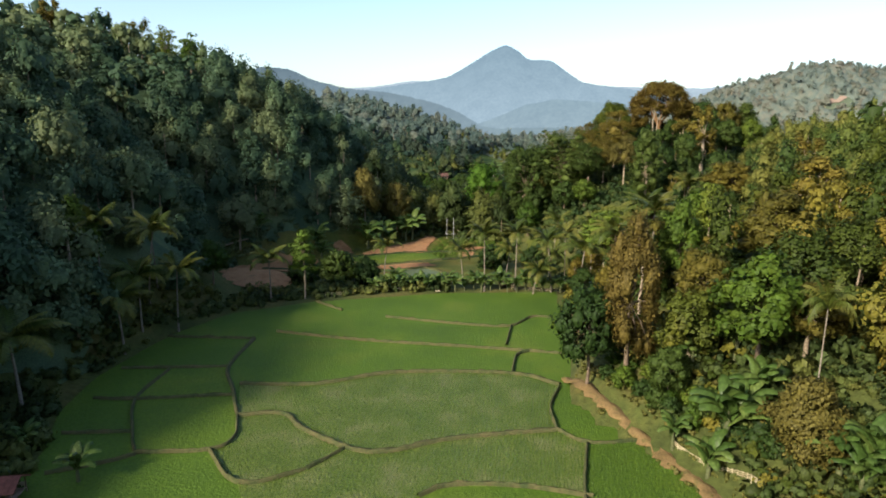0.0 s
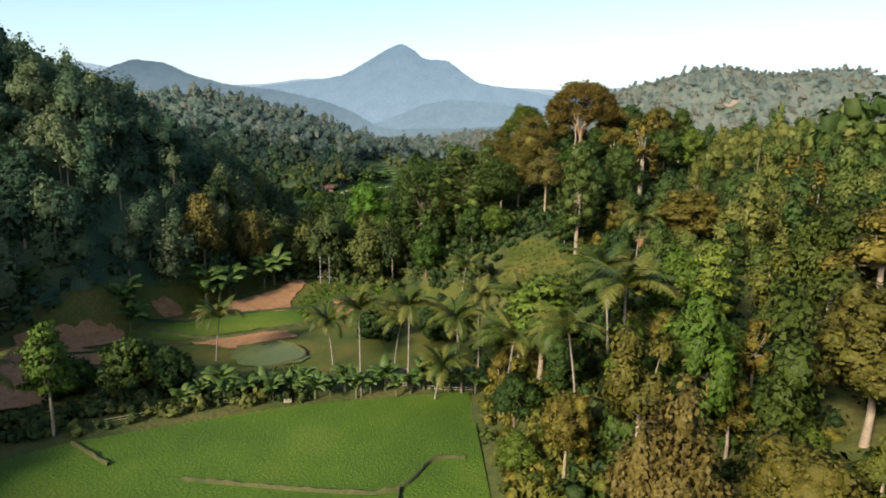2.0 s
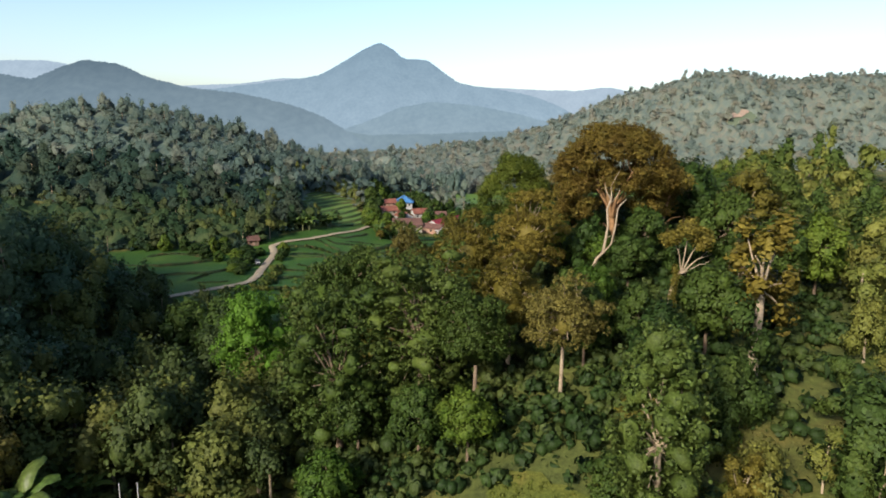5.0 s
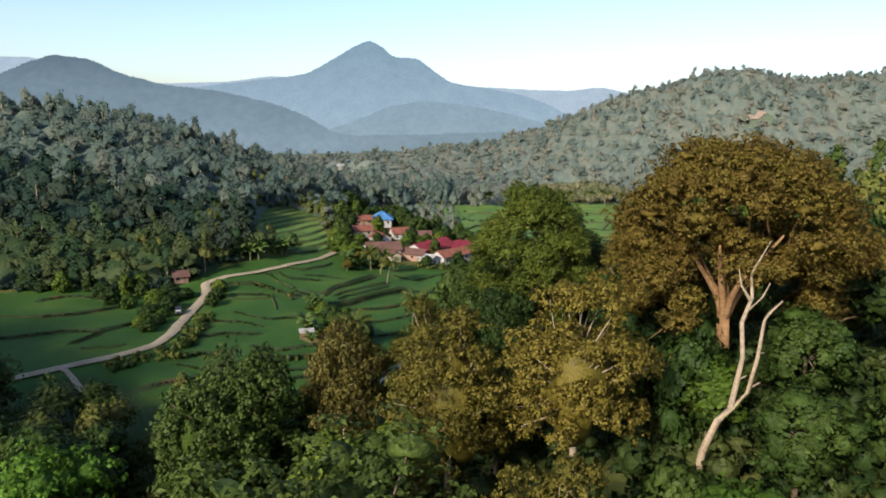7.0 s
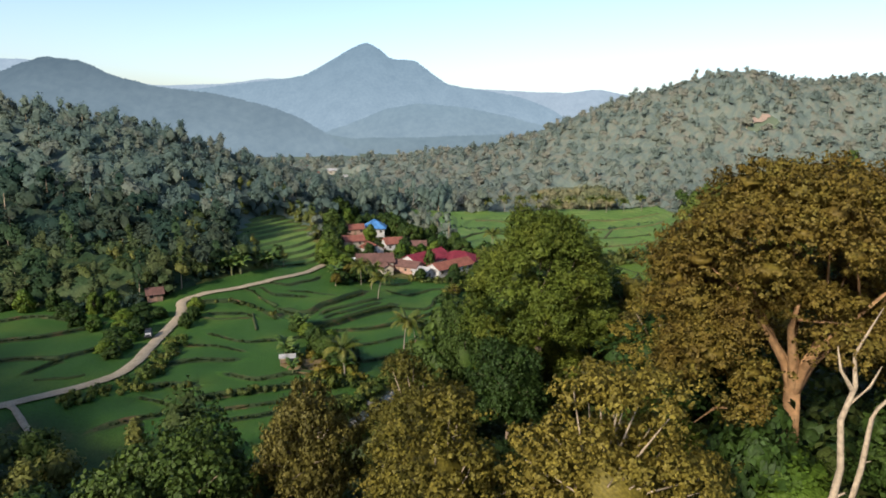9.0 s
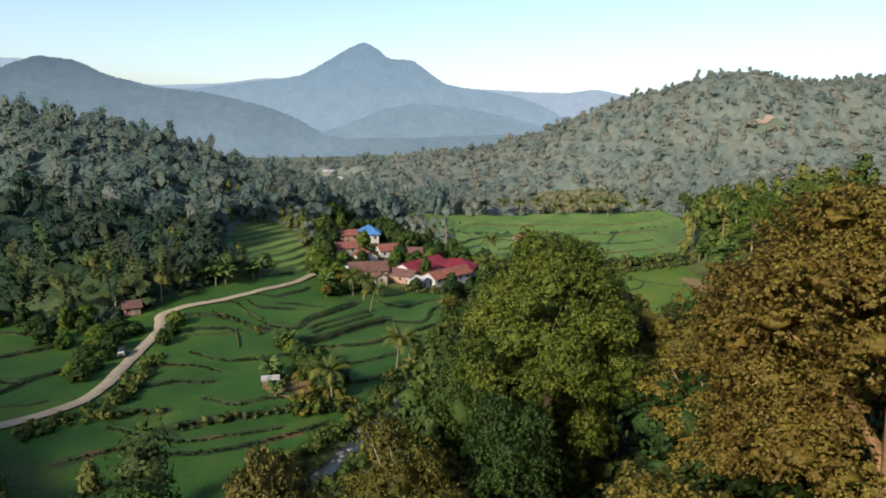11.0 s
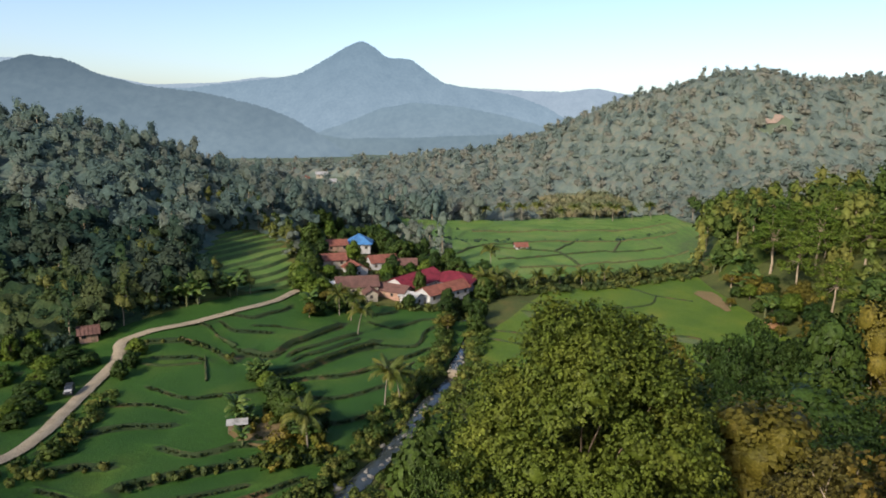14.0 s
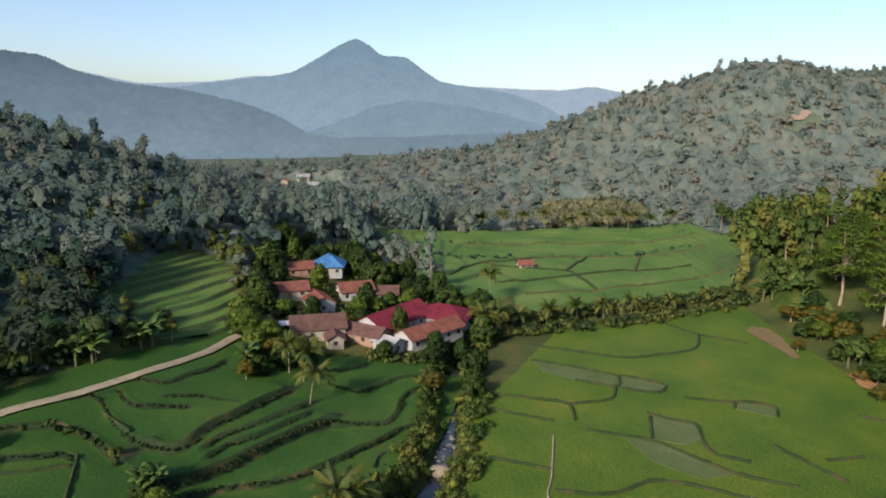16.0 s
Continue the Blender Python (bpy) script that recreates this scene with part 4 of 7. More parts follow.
FLAT_TREES = [("canopy", 127, 474, 23, 10), ("canopy", 131, 500, 25, 12), ("canopy", 126, 450, 19, 8.5), ("canopy", 139, 484, 25, 11), ("olive", 120, 462, 10, 5), ("deep", 119, 446, 10, 5), ("olive", 118, 484, 9, 4.5), ("deep", 121, 430, 13, 6), ("olive", 116.0, 424.4, 7.6, 4.5), ("deep", 120.2, 429.7, 7.7, 4.0), ("fresh", 122.6, 435.3, 11.0, 3.5), ("olive", 114.0, 438.9, 7.1, 4.1), ("deep", 117.4, 442.5, 8.2, 4.5), ("olive", 120.6, 449.8, 10.8, 3.6), ("deep", 113.5, 454.4, 6.0, 4.4), ("fresh", 117.4, 458.1, 9.6, 4.4), ("olive", 123.8, 463.4, 10.3, 4.2), ("deep", 116.8, 468.1, 7.4, 4.6), ("olive", 117.7, 475.2, 8.3, 3.6), ("deep", 120.3, 477.9, 9.8, 4.1), ("fresh", 115.7, 482.5, 6.7, 3.8), ("olive", 118.4, 490.0, 8.2, 4.0), ("deep", 120.2, 494.6, 11.2, 3.4), ("olive", 116.4, 499.7, 6.0, 4.3), ("bushy", 113, 470, 4, 2.6), ("olive", 110.5, 456, 3.5, 2.2), ("olive", 108, 445, 4, 2.4), ("loose", 111, 437, 5, 2.6), ("olive", 107, 478, 3.5, 2.2), ("bushy", 113.5, 488, 4.5, 2.8), ("olive", 103, 428, 3, 1.8), ("bushy", -28, 384, 6, 4.5), ("bushy", -24, 378, 6.5, 4), ("bushy", 0.5, 404, 3.5, 1.8), ("fresh", -41.5, 464, 9, 4.6), ("fresh", -36, 462, 8, 4), ("deep", -22, 534, 12, 5),
              ("olive", 57, 371, 13, 6.5), ("deep", 70, 366, 14, 7), ("olive", 82, 370, 14, 6.5), ("deep", 93, 375, 13, 6), ("canopy", 150, 528, 19, 11), ("canopy", 144, 504, 20, 10), ("canopy", 158, 508, 20, 10), ("canopy", 150, 474, 18, 10), ("bushy", -34, 446, 5, 2.6), ("olive", -36, 442.5, 5, 2.5)]
PALMS = [(-75, 93.5, 10.5, 1.15), (-74, 107.5, 12.5, 1.1), (-80, 107.5, 15, 1.1), (-74.5, 71.5, 11.5, 1.5), (-77, 101, 11, 1), (-66.5, 131.5, 10.5, 1), (-20.2, 151.5, 14.5, 1), (-13, 154.5, 14, 1), (-4.2, 154.2, 13, 1), (-1.5, 172, 14, 1),
         (-51.5, 170, 9, 0.95), (-8.4, 151.5, 6, 0.9), (16.5, 135, 14, 1.35), (2.2, 144, 12.5, 1.15), (10.2, 129.3, 13, 1), (29.5, 78, 11, 0.62), (17, 146, 13.5, 1.2)]
PALMS_B = [(29, 183, 12, 1), (-6, 176, 8, 0.9), (-28.7, 169, 9, 1), (-17.5, 172, 9, 0.9), (8.6, 164, 9, 0.9), (-5.7, 201, 10, 1), (-21, 370, 7.5, 1), (-8.5, 394, 7.5, 1.1), (-5.2, 396.5, 6.5, 1), (-20.5, 436, 7, 0.9), (-82, 113, 13, 1), (-84, 100, 14, 1), (5, 158, 13, 1),
           (24, 487, 9, 1), (30, 496, 7, 0.9), (40, 500, 7, 0.9), (50.5, 503, 7.5, 0.9), (60, 507, 6, 0.8), (21, 480, 8, 1), (24, 520, 9, 1), (-28, 449, 6, 0.9), (-24, 446, 7, 0.9), (70, 511, 7, 0.8), (84, 517, 6, 0.8)]
PALMS_C = [(30 + 11.5 * k, 656 + (k * 7) % 9, 9 + (k * 5) % 4, 1.0) for k in range(10)]
CREST_TREES = [("canopy", -224, 227, 17, 6), ("thin", -212, 234, 20, 4.6), ("thin", -206, 235, 16, 4), ("canopy", -201, 235, 16, 5), ("thin", -188, 235, 19, 4.2), ("canopy", -180, 235, 15, 6), ("thin", -172, 236, 20, 4.6), ("canopy", -162, 237, 19, 7.5), ("canopy", -152, 238, 20, 7)]
KNOLL_LOW = [("deep", -4, 232, 13, 4.5), ("fresh", 3, 228, 11, 4.2), ("deep", 20, 238, 14, 4.5), ("deep", 27, 236, 13, 4), ("deep", -14, 240, 14, 5), ("fresh", 0, 250, 16, 4.5), ("deep", -3, 262, 18, 5), ("bushy", 20, 252, 9, 4.5), ("bushy", 25, 265, 12, 4.5), ("fresh", 27, 264, 8.5, 4.2), ("deep", 35, 263.5, 12, 4.5), ("olive_near", 38, 343, 35, 6), ("deep_near", 51, 356, 33, 7), ("deep_near", 61, 359, 34, 7), ("deep", 71, 362, 35, 7.5), ("olive", 82, 366, 36, 7.5), ("deep", 92, 372, 26, 7.5), ("olive", 102, 384, 24, 7.5), ("deep", 100, 400, 18, 7), ("olive", 110, 412, 16, 6.5), ("deep", 112, 398, 20, 7), ("deep_near", 46, 340, 29, 6.5), ("deep", 54, 344, 29, 6.5), ("tan_near", 28, 289.5, 16.5, 6), ("deep_near", 33, 294, 15.5, 5.5), ("deep_near", 37, 300, 16, 5.5), ("olive_near", 24, 283, 17, 5), ("deep", 60, 322, 25, 7), ("deep", 72, 330, 23, 7), ("deep", 52, 331, 27, 6.5), ("fresh", 84, 336, 22, 7), ("deep", 64, 343, 27, 7), ("deep", 78, 318, 25, 7), ("fresh", 43, 327, 19, 6), ("olive", 94, 326, 25, 7.5),
             ("fresh", 20, 270, 12, 4.5), ("deep", 8, 272, 15, 5), ("olive", -14, 268, 16, 4.5), ("deep", 2, 293, 22, 5), ("bushy", 40, 256, 9, 4.5), ("deep", 52, 250, 15, 5), ("deep", 44, 244, 14, 4.5), ("fresh", 60, 252, 15, 5),
             ("bushy", 33, 284, 9, 5), ("deep", 48, 292, 22, 6), ("deep", 16, 312, 26, 6), ("deep", 30, 316, 19, 6.5), ("olive", 46, 310, 18, 6.5), ("deep", 6, 318, 24, 5.5), ("deep", 28, 228, 15, 5), ("deep", 36, 234, 15, 5), ("fresh", 22, 246, 12, 4.5), ("deep", 30, 254, 11, 4.5), ("deep", 46, 254, 18, 5), ("fresh", -16, 226, 12, 5), ("fresh", -2, 276, 13, 4.5)]
KEEP_CLEAR = [(t[1], t[2], t[4] * 0.8 + 2.4) for t in BANK_TREES + KNOLL_TREES + VALLEY_TREES + CREST_TREES + FLAT_TREES + KNOLL_LOW + VILLAGE_TREES] + [(t[0], t[1], 4.5) for t in PALMS + PALMS_B] + [(14, 294.5, 10.5), (30.5, 271, 15), (-104, 800, 36), (-96, 770, 16), (96, 700, 34), (266, 787, 9), (277, 790, 8)]


# ---- trees ----
def crown_blobs(rng, form, r, h):
    """Sub-crowns of a tree crown of radius r and height h, its underside at z = 0."""
    out = []
    if form == "round":
        n = 24
        for i in range(n):
            a, q = i * 2.4 + rng.uniform(-0.5, 0.5), math.sqrt((i + 0.5) / n)
            s, w = rng.uniform(0.2, 0.36), rng.uniform(0.62, 0.88)
            out.append((r * w * q * math.cos(a), r * w * q * math.sin(a), h * (0.82 - 0.46 * q * q + rng.uniform(-0.16, 0.1)), r * s, r * s * rng.uniform(0.85, 1.15), h * rng.uniform(0.11, 0.19)))
        for i in range(10):                                   # low boughs
            a, q = i * 2.4 + rng.uniform(0, 1), (0.35, 0.65)[i % 2]
            out.append((r * q * math.cos(a), r * q * math.sin(a), h * rng.uniform(0.04, 0.3), r * 0.3, r * 0.3, h * 0.13))
    elif form == "tall":
        for i in range(10):
            u = (i + 0.5) / 10
            w = math.sin(math.pi * (0.12 + 0.8 * u)) * r * 0.6
            a = i * 2.4 + rng.uniform(-0.5, 0.5)
            out.append((w * 0.7 * math.cos(a), w * 0.7 * math.sin(a), h * (0.08 + 0.84 * u), r * rng.uniform(0.36, 0.5), r * rng.uniform(0.36, 0.5), h * 0.13))
        out.append((0, 0, h * 0.93, r * 0.3, r * 0.3, h * 0.1))
    elif form == "draped":                                    # two heads with hanging curtains of leaves
        for i in range(40):
            u, a = (i + 0.5) / 40, i * 2.4 + rng.uniform(-0.4, 0.4)
            w = r * (0.35 + 0.45 * math.sin(math.pi * (0.2 + 0.72 * u)))
            side = 0.28 * r * (1 if i % 2 else -1) * u
            out.append((w * 0.8 * math.cos(a) + side, w * 0.8 * math.sin(a), h * (0.06 + 0.86 * u), r * rng.uniform(0.26, 0.4), r * rng.uniform(0.26, 0.4), h * rng.uniform(0.07, 0.12)))
    elif form == "oval":                                      # one dense egg-shaped head
        for i in range(26):
            u, a = (i + 0.5) / 26, i * 2.4 + rng.uniform(-0.4, 0.4)
            w = r * 0.66 * math.sin(math.pi * (0.16 + 0.8 * u) ** 0.9) * rng.uniform(0.8, 1.05)
            out.append((w * math.cos(a), w * math.sin(a), h * (0.06 + 0.86 * u), r * rng.uniform(0.3, 0.42), r * rng.uniform(0.3, 0.42), h * rng.uniform(0.08, 0.12)))
    elif form == "billow":                                    # a full rounded head of many small tufts
        ph = rng.uniform(0, 6.28, 2)
        for i in range(19):
            u, a = 1 - 1.5 * (i + 0.5) / 19, i * 2.39996 + rng.uniform(-0.3, 0.3)
            w = math.sqrt(max(1 - u * u, 0.02))
            f = rng.uniform(0.62, 0.96) * (1 + 0.16 * math.sin(3 * a + ph[0] + 2 * u))
            bx, by, bz, br = r * 0.76 * w * f * math.cos(a), r * 0.76 * w * f * math.sin(a), h * (0.44 + 0.42 * u * f), r * rng.uniform(0.2, 0.32)
            for j in range(5):                                # the bough's own tufts, the first on its tip
                c, e = j * 1.57 + rng.uniform(-0.4, 0.4), (0.0, 0.9, 0.9, 0.9, 0.9)[j]
                s = r * rng.uniform(0.12, 0.2)
                out.append((bx + br * e * math.cos(c), by + br * e * math.sin(c), bz + br * (0.4 - 0.75 * e * rng.uniform(0.3, 1)), s, s * rng.uniform(0.8, 1.2), s * rng.uniform(0.5, 0.8)))
    elif form == "umbrella":
        for i in range(12):
            a, q = i * 2.4, math.sqrt((i + 0.5) / 12)
            out.append((r * 0.75 * q * math.cos(a), r * 0.75 * q * math.sin(a), h * (0.75 - 0.35 * q * q + rng.uniform(-0.1, 0.1)), r * 0.33, r * 0.33, h * 0.24))
    elif form == "layered":
        for i in range(26):
            u = (i + 0.5) / 26
            w = r * (0.95 - 0.55 * u) * rng.uniform(0.6, 1.1)
            a = i * 2.4 + rng.uniform(-0.4, 0.4)
            out.append((w * 0.62 * math.cos(a), w * 0.62 * math.sin(a), h * (0.12 + 0.8 * u + rng.uniform(-0.07, 0.07)), r * rng.uniform(0.2, 0.36), r * rng.uniform(0.2, 0.36), h * rng.uniform(0.04, 0.08)))
    else:                                                     # loose: open, gappy crown
        for i in range(13):
            a, q, u = i * 2.4, rng.uniform(0.3, 1), rng.uniform(0.1, 0.95)
            out.append((r * 0.72 * q * math.cos(a), r * 0.72 * q * math.sin(a), h * u, r * rng.uniform(0.22, 0.36), r * rng.uniform(0.22, 0.36), h * rng.uniform(0.1, 0.17)))
    return out


def limbs(rng, blobs, base, top_r, wood=1.0):
    """Limbs from the trunk's head out into the sub-crowns."""
    bits = []
    for x, y, z, rx, ry, rz in blobs:
        mid = (x * 0.42 + rng.normal() * 0.3, y * 0.42 + rng.normal() * 0.3, base + (z - base) * 0.5 + 0.4)
        bits.append(tube([(0, 0, base), mid, (x, y, z)], [top_r * 0.4 * wood, top_r * 0.24 * wood, top_r * 0.07], 5))
    return bits


def tree_parts(seed, form, height, radius, crown_from, leaf, per_blob, core=0.74, trunk_r=None, lean=0.0, droop=0.1, tuft=0.0):
    """Arrays of the trunk with its limbs, and of the crown."""
    rng = np.random.default_rng(seed)
    tr = trunk_r or height * 0.016
    base = height * crown_from
    blobs = [(x, y, z + base, a, b, c) for x, y, z, a, b, c in crown_blobs(rng, form, radius, height - base)]
    head = base + (height - base) * 0.34
    pts = [(0, 0, -1.0), (lean * 0.1 + rng.normal() * 0.1, rng.normal() * 0.1, head * 0.35), (lean * 0.4, rng.normal() * 0.15, head * 0.7), (0, 0, head)]
    wood = join(tube(pts, [tr * 1.35, tr, tr * 0.9, tr * 0.7], 7), *limbs(rng, blobs[::2] if form == "billow" else blobs, head, tr))
    if form == "billow":                                      # inner foliage behind the outer tufts
        bits = [lump(rng, (0, 0, base + (height - base) * 0.44), (radius * core, radius * core, (height - base) * core * 0.56), 0.2, ICO2)]
    else:
        bits = [lump(rng, b[:3], np.array(b[3:]) * core, 0.34, ICO2) for b in blobs] if core else []
    crown = join(leaves(rng, blobs, per_blob, leaf, droop, tuft=tuft), *bits)
    return wood, crown


def tree_thing(name, label, wood, crown, bark, leafage, m, category="tree", group=""):
    ob = thing(name, label, category, group, m)
    part("trunk", mesh_of("trunk", *wood, bark, True), ob)
    part("crown", mesh_of("crown", *crown, leafage, True), ob)
    return ob


def place(x, y, s=1.0, turn=0.0, sz=None, dz=-0.2):
    return pose(x, y, ground_z(x, y) + dz, 0, 0, turn) @ Matrix.Diagonal((s, s, sz or s, 1))


# ---- woods on the hills ----
def wood_templates(kinds, leaf, per_blob, seed, every=2, core=0.66):
    out = []
    for i, (form, r, h, frm) in enumerate(kinds):
        rng = np.random.default_rng(seed + i)
        blobs = [(x, y, z + h * frm, a, b, c) for x, y, z, a, b, c in crown_blobs(rng, form, r, h * (1 - frm))]
        blobs = blobs[::every]
        blobs = [(x, y, z, a * (0.95 + 0.18 * every), b * (0.95 + 0.18 * every), c * (1 + 0.18 * every)) for x, y, z, a, b, c in blobs]
        bits = [lump(rng, b[:3], np.array(b[3:]) * core, 0.36, ICO2 if leaf < 0.5 else ICO1) for b in blobs]
        tr = tube([(0, 0, -1), (rng.normal() * 0.3, 0, h * 0.35), (0, 0, h * 0.75)], [0.3, 0.22, 0.12], 4)
        out.append((join(leaves(rng, blobs, per_blob, leaf, 0.15), *bits), tr))
    return out


def scatter(area, spacing, seed, accept):
    rng = np.random.default_rng(seed)
    x0, x1, y0, y1 = area
    xs, ys = np.meshgrid(np.arange(x0, x1, spacing), np.arange(y0, y1, spacing))
    x = (xs + rng.uniform(-0.45, 0.45, xs.shape) * spacing).ravel()
    y = (ys + rng.uniform(-0.45, 0.45, xs.shape) * spacing).ravel()
    ok = wooded(x, y, accept)
    return x[ok], y[ok]


def wooded(x, y, accept):
    """Where a wood may stand: off the fields, the road, the stream and the single trees."""
    ok = accept(x, y)
    for poly in OPEN_LAND:
        ok &= ~inside(x, y, poly)
    for cx, cy, cr in KEEP_CLEAR:
        ok &= (x - cx) ** 2 + (y - cy) ** 2 > cr * cr
    ok &= ~((x > -26) & (x < 56) & (y > 224) & (y < 322))
    ok &= line_distance(x, y, STREAM_LINE) > 6
    ok &= line_distance(x, y, ROAD_LINE) > 5
    return ok


def woods(name, label, area, spacing, templates, seed, leafage, accept, smin=0.75, smax=1.3, sink=0.0, squash=1.0, even=0.2, fill=0.0):
    """A wood as one mesh of many different crowns and trunks: countless trees."""
    rng = np.random.default_rng(seed)
    x, y = scatter(area, spacing, seed, accept)
    z = land(x, y)
    canopy = np.stack([land(x - 6, y) - land(x + 6, y), land(x, y - 6) - land(x, y + 6), np.full(len(x), 12.0)], 1)
    canopy = unit(canopy) + (0, -0.3, 0)                     # upper surface, tilted towards -y; crown normals blend to it, flattening shading like haze
    vs, fs, tv, tf, base, tbase, tones = [], {}, [], {}, 0, 0, []
    for i in range(len(x)):
        (cv, cf), (wv, wf) = templates[rng.integers(len(templates))]
        a, s = rng.uniform(0, 6.28), rng.uniform(smin, smax)
        rot = np.array([[math.cos(a), -math.sin(a), 0], [math.sin(a), math.cos(a), 0], [0, 0, 1]])
        scale = np.array((s, s, s * squash * rng.uniform(0.85, 1.25)))
        at = np.array((x[i], y[i], z[i] - sink))
        w = moved(cv, scale, rot, at)
        w[:, 3:] = unit(w[:, 3:] * (1 - even) + canopy[i] * even)
        vs.append(w)
        tones.append(np.full(len(cv), rng.uniform(0, 1) ** 1.4))
        for g in cf:
            fs.setdefault(g.shape[1], []).append(g + base)
        base += len(cv)
        if i % 2 == 0:
            tv.append(moved(wv, scale, rot, at))
            for g in wf:
                tf.setdefault(g.shape[1], []).append(g + tbase)
            tbase += len(wv)
    ob = thing(name, label, "woodland", kind="stuff")
    part("crowns", mesh_of("crowns", np.concatenate(vs), [np.concatenate(g) for g in fs.values()], leafage, True, tone=np.concatenate(tones)), ob)
    if fill:                                                 # the lower storey closes the gaps between the crowns
        gx, gy = np.meshgrid(np.arange(area[0], area[1], 3.0), np.arange(area[2], area[3], 3.0))
        ok = wooded(gx.ravel(), gy.ravel(), accept).reshape(gx.shape).astype(float)
        ok[[0, -1]], ok[:, [0, -1]] = 0, 0
        for _ in range(3):                                   # lower towards the wood's edge
            ok = ok * (np.roll(ok, 1, 0) + np.roll(ok, -1, 0) + np.roll(ok, 1, 1) + np.roll(ok, -1, 1)) / 4
        gz = land(gx, gy) + ok * fill * (0.75 + 0.25 * wave(gx, gy, 2.6) + 0.3 * rng.uniform(-1, 1, gx.shape)) - 0.8 * (1 - ok)
        near = np.maximum.reduce([ok, np.roll(ok, -1, 0), np.roll(ok, -1, 1), np.roll(np.roll(ok, -1, 0), -1, 1)]) > 0
        fv, ff = sheet(gx[0], gy[:, 0], gz, near)
        part("lower_storey", mesh_of("lower_storey", fv, ff, leafage, True, tone=rng.uniform(0, 0.8, len(fv))), ob)
    part("trunks", mesh_of("trunks", np.concatenate(tv), [np.concatenate(g) for g in tf.values()], M_PALEBARK), ob)
    return ob


KINDS = [("round", 4.6, 13, 0.16), ("round", 5.4, 15, 0.2), ("tall", 3.6, 17, 0.12), ("loose", 4.4, 14, 0.2), ("umbrella", 5.0, 14, 0.4), ("layered", 4.2, 15, 0.2)]
T_NEAR = wood_templates(KINDS, 0.46, 165, 11, every=3, core=0.5)
T_CLOSE = wood_templates(KINDS, 0.43, 300, 71, every=3, core=0.5)
T_MID = wood_templates(KINDS, 1.0, 42, 31, every=3, core=0.6)
T_HILL = wood_templates(KINDS, 0.8, 46, 41, every=3, core=0.74)
T_FAR = wood_templates(KINDS, 0.95, 36, 51, every=3, core=0.55)
T_OUTER = wood_templates(KINDS, 1.6, 12, 81, every=4, core=0.8)
everywhere = lambda x, y: np.ones(len(x), bool)
woods("wooded_slope", "dark dense wood on a steep hillside", (-128, -60, 35, 345), 6.4, T_NEAR, 1, L_SLOPE, lambda x, y: land(x, y) > 1.5, even=0.4, fill=5.0)
woods("upper_slope_wood", "dark wood on the upper hillside", (-175, -128, 60, 345), 8.6, T_MID, 12, L_SLOPE, everywhere, even=0.45, fill=6.0)
woods("wooded_bank", "mixed green and yellowish wood on a rising bank", (4, 62, 45, 345), 6.0, T_CLOSE, 2, L_MIX, lambda x, y: (land(x, y) > 1.8) & (y > 60 + 0.1 * x) & ((x > 16) | (y > 118)) & ((x > 34) | (y > 88)) & ~((x > -2) & (x < 31) & (y > 118) & (y < 224)) & (y < 152), 0.62, 1.02, even=0.15)
woods("sunlit_bank_wood", "sunlit yellow-green wood on a rising bank", (4, 62, 152, 345), 6.6, T_CLOSE, 22, L_LIGHT, lambda x, y: (land(x, y) > 1.8) & ~((x < 31) & (y < 224)), 0.55, 0.95, even=0.2)
woods("terrace_side_wood", "dark trees and thicket round a terraced slope", (-112, -44, 414, 560), 5.6, T_HILL, 14, L_DARK, everywhere, 0.4, 0.75, 0.6, 0.9, 0.4, 2.5)
woods("upper_bank_wood", "mixed green wood on the upper bank", (62, 126, 60, 345), 7.6, T_NEAR, 13, L_LIGHT, lambda x, y: x < 105, 0.55, 1.0, fill=4.0)
woods("valley_wood", "dark trees filling a stream valley", (-125, 8, 232, 330), 6.4, T_NEAR, 3, L_DARK, lambda x, y: (land(x, y) < 14) & ~((x > -24) & (y > 298)))
woods("hill_foot_wood", "deep green wood at the foot of a rounded hill", (-270, 10, 402, 436), 6.4, T_HILL, 24, L_FOOT, lambda x, y: x < -38 + 0.35 * (y - 540), 0.5, 0.95, 1.0, 0.9, 0.8, 8.0)
woods("hill_wood", "dark green wood over a rounded hill", (-270, 10, 436, 478), 8.0, T_HILL, 4, L_HILL, lambda x, y: x < -38 + 0.35 * (y - 540), 0.7, 1.25, 1.0, 0.9, 0.8, 8.0)
woods("hill_back_wood", "wood over the back of a rounded hill, paled by painted haze", (-290, 10, 478, 640), 8.4, T_HILL, 15, L_MIST, lambda x, y: x < -38 + 0.35 * (y - 540), 0.7, 1.25, 1.0, 0.9, 0.85, 8.0)
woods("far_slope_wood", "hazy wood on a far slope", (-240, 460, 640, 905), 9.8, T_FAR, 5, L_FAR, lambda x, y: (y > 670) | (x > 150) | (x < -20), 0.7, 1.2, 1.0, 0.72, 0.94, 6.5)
woods("side_wood", "green wood on a hillside by the fields", (98, 185, 345, 640), 9.4, T_MID, 6, L_LIGHT, lambda x, y: x > 102, even=0.4, fill=6.0)
woods("knoll_foot_wood", "dark wood sloping down to the fields", (12, 130, 330, 425), 6.6, T_MID, 7, L_DARK, lambda x, y: (y < 346) | ((x > 50) & (y < 376)))
woods("village_wood", "trees behind the village, paled by painted haze", (-60, 25, 500, 660), 7.0, T_HILL, 9, L_MIST, lambda x, y: (y > 515 + 0.4 * np.abs(x + 20)), even=0.55, fill=6.0)
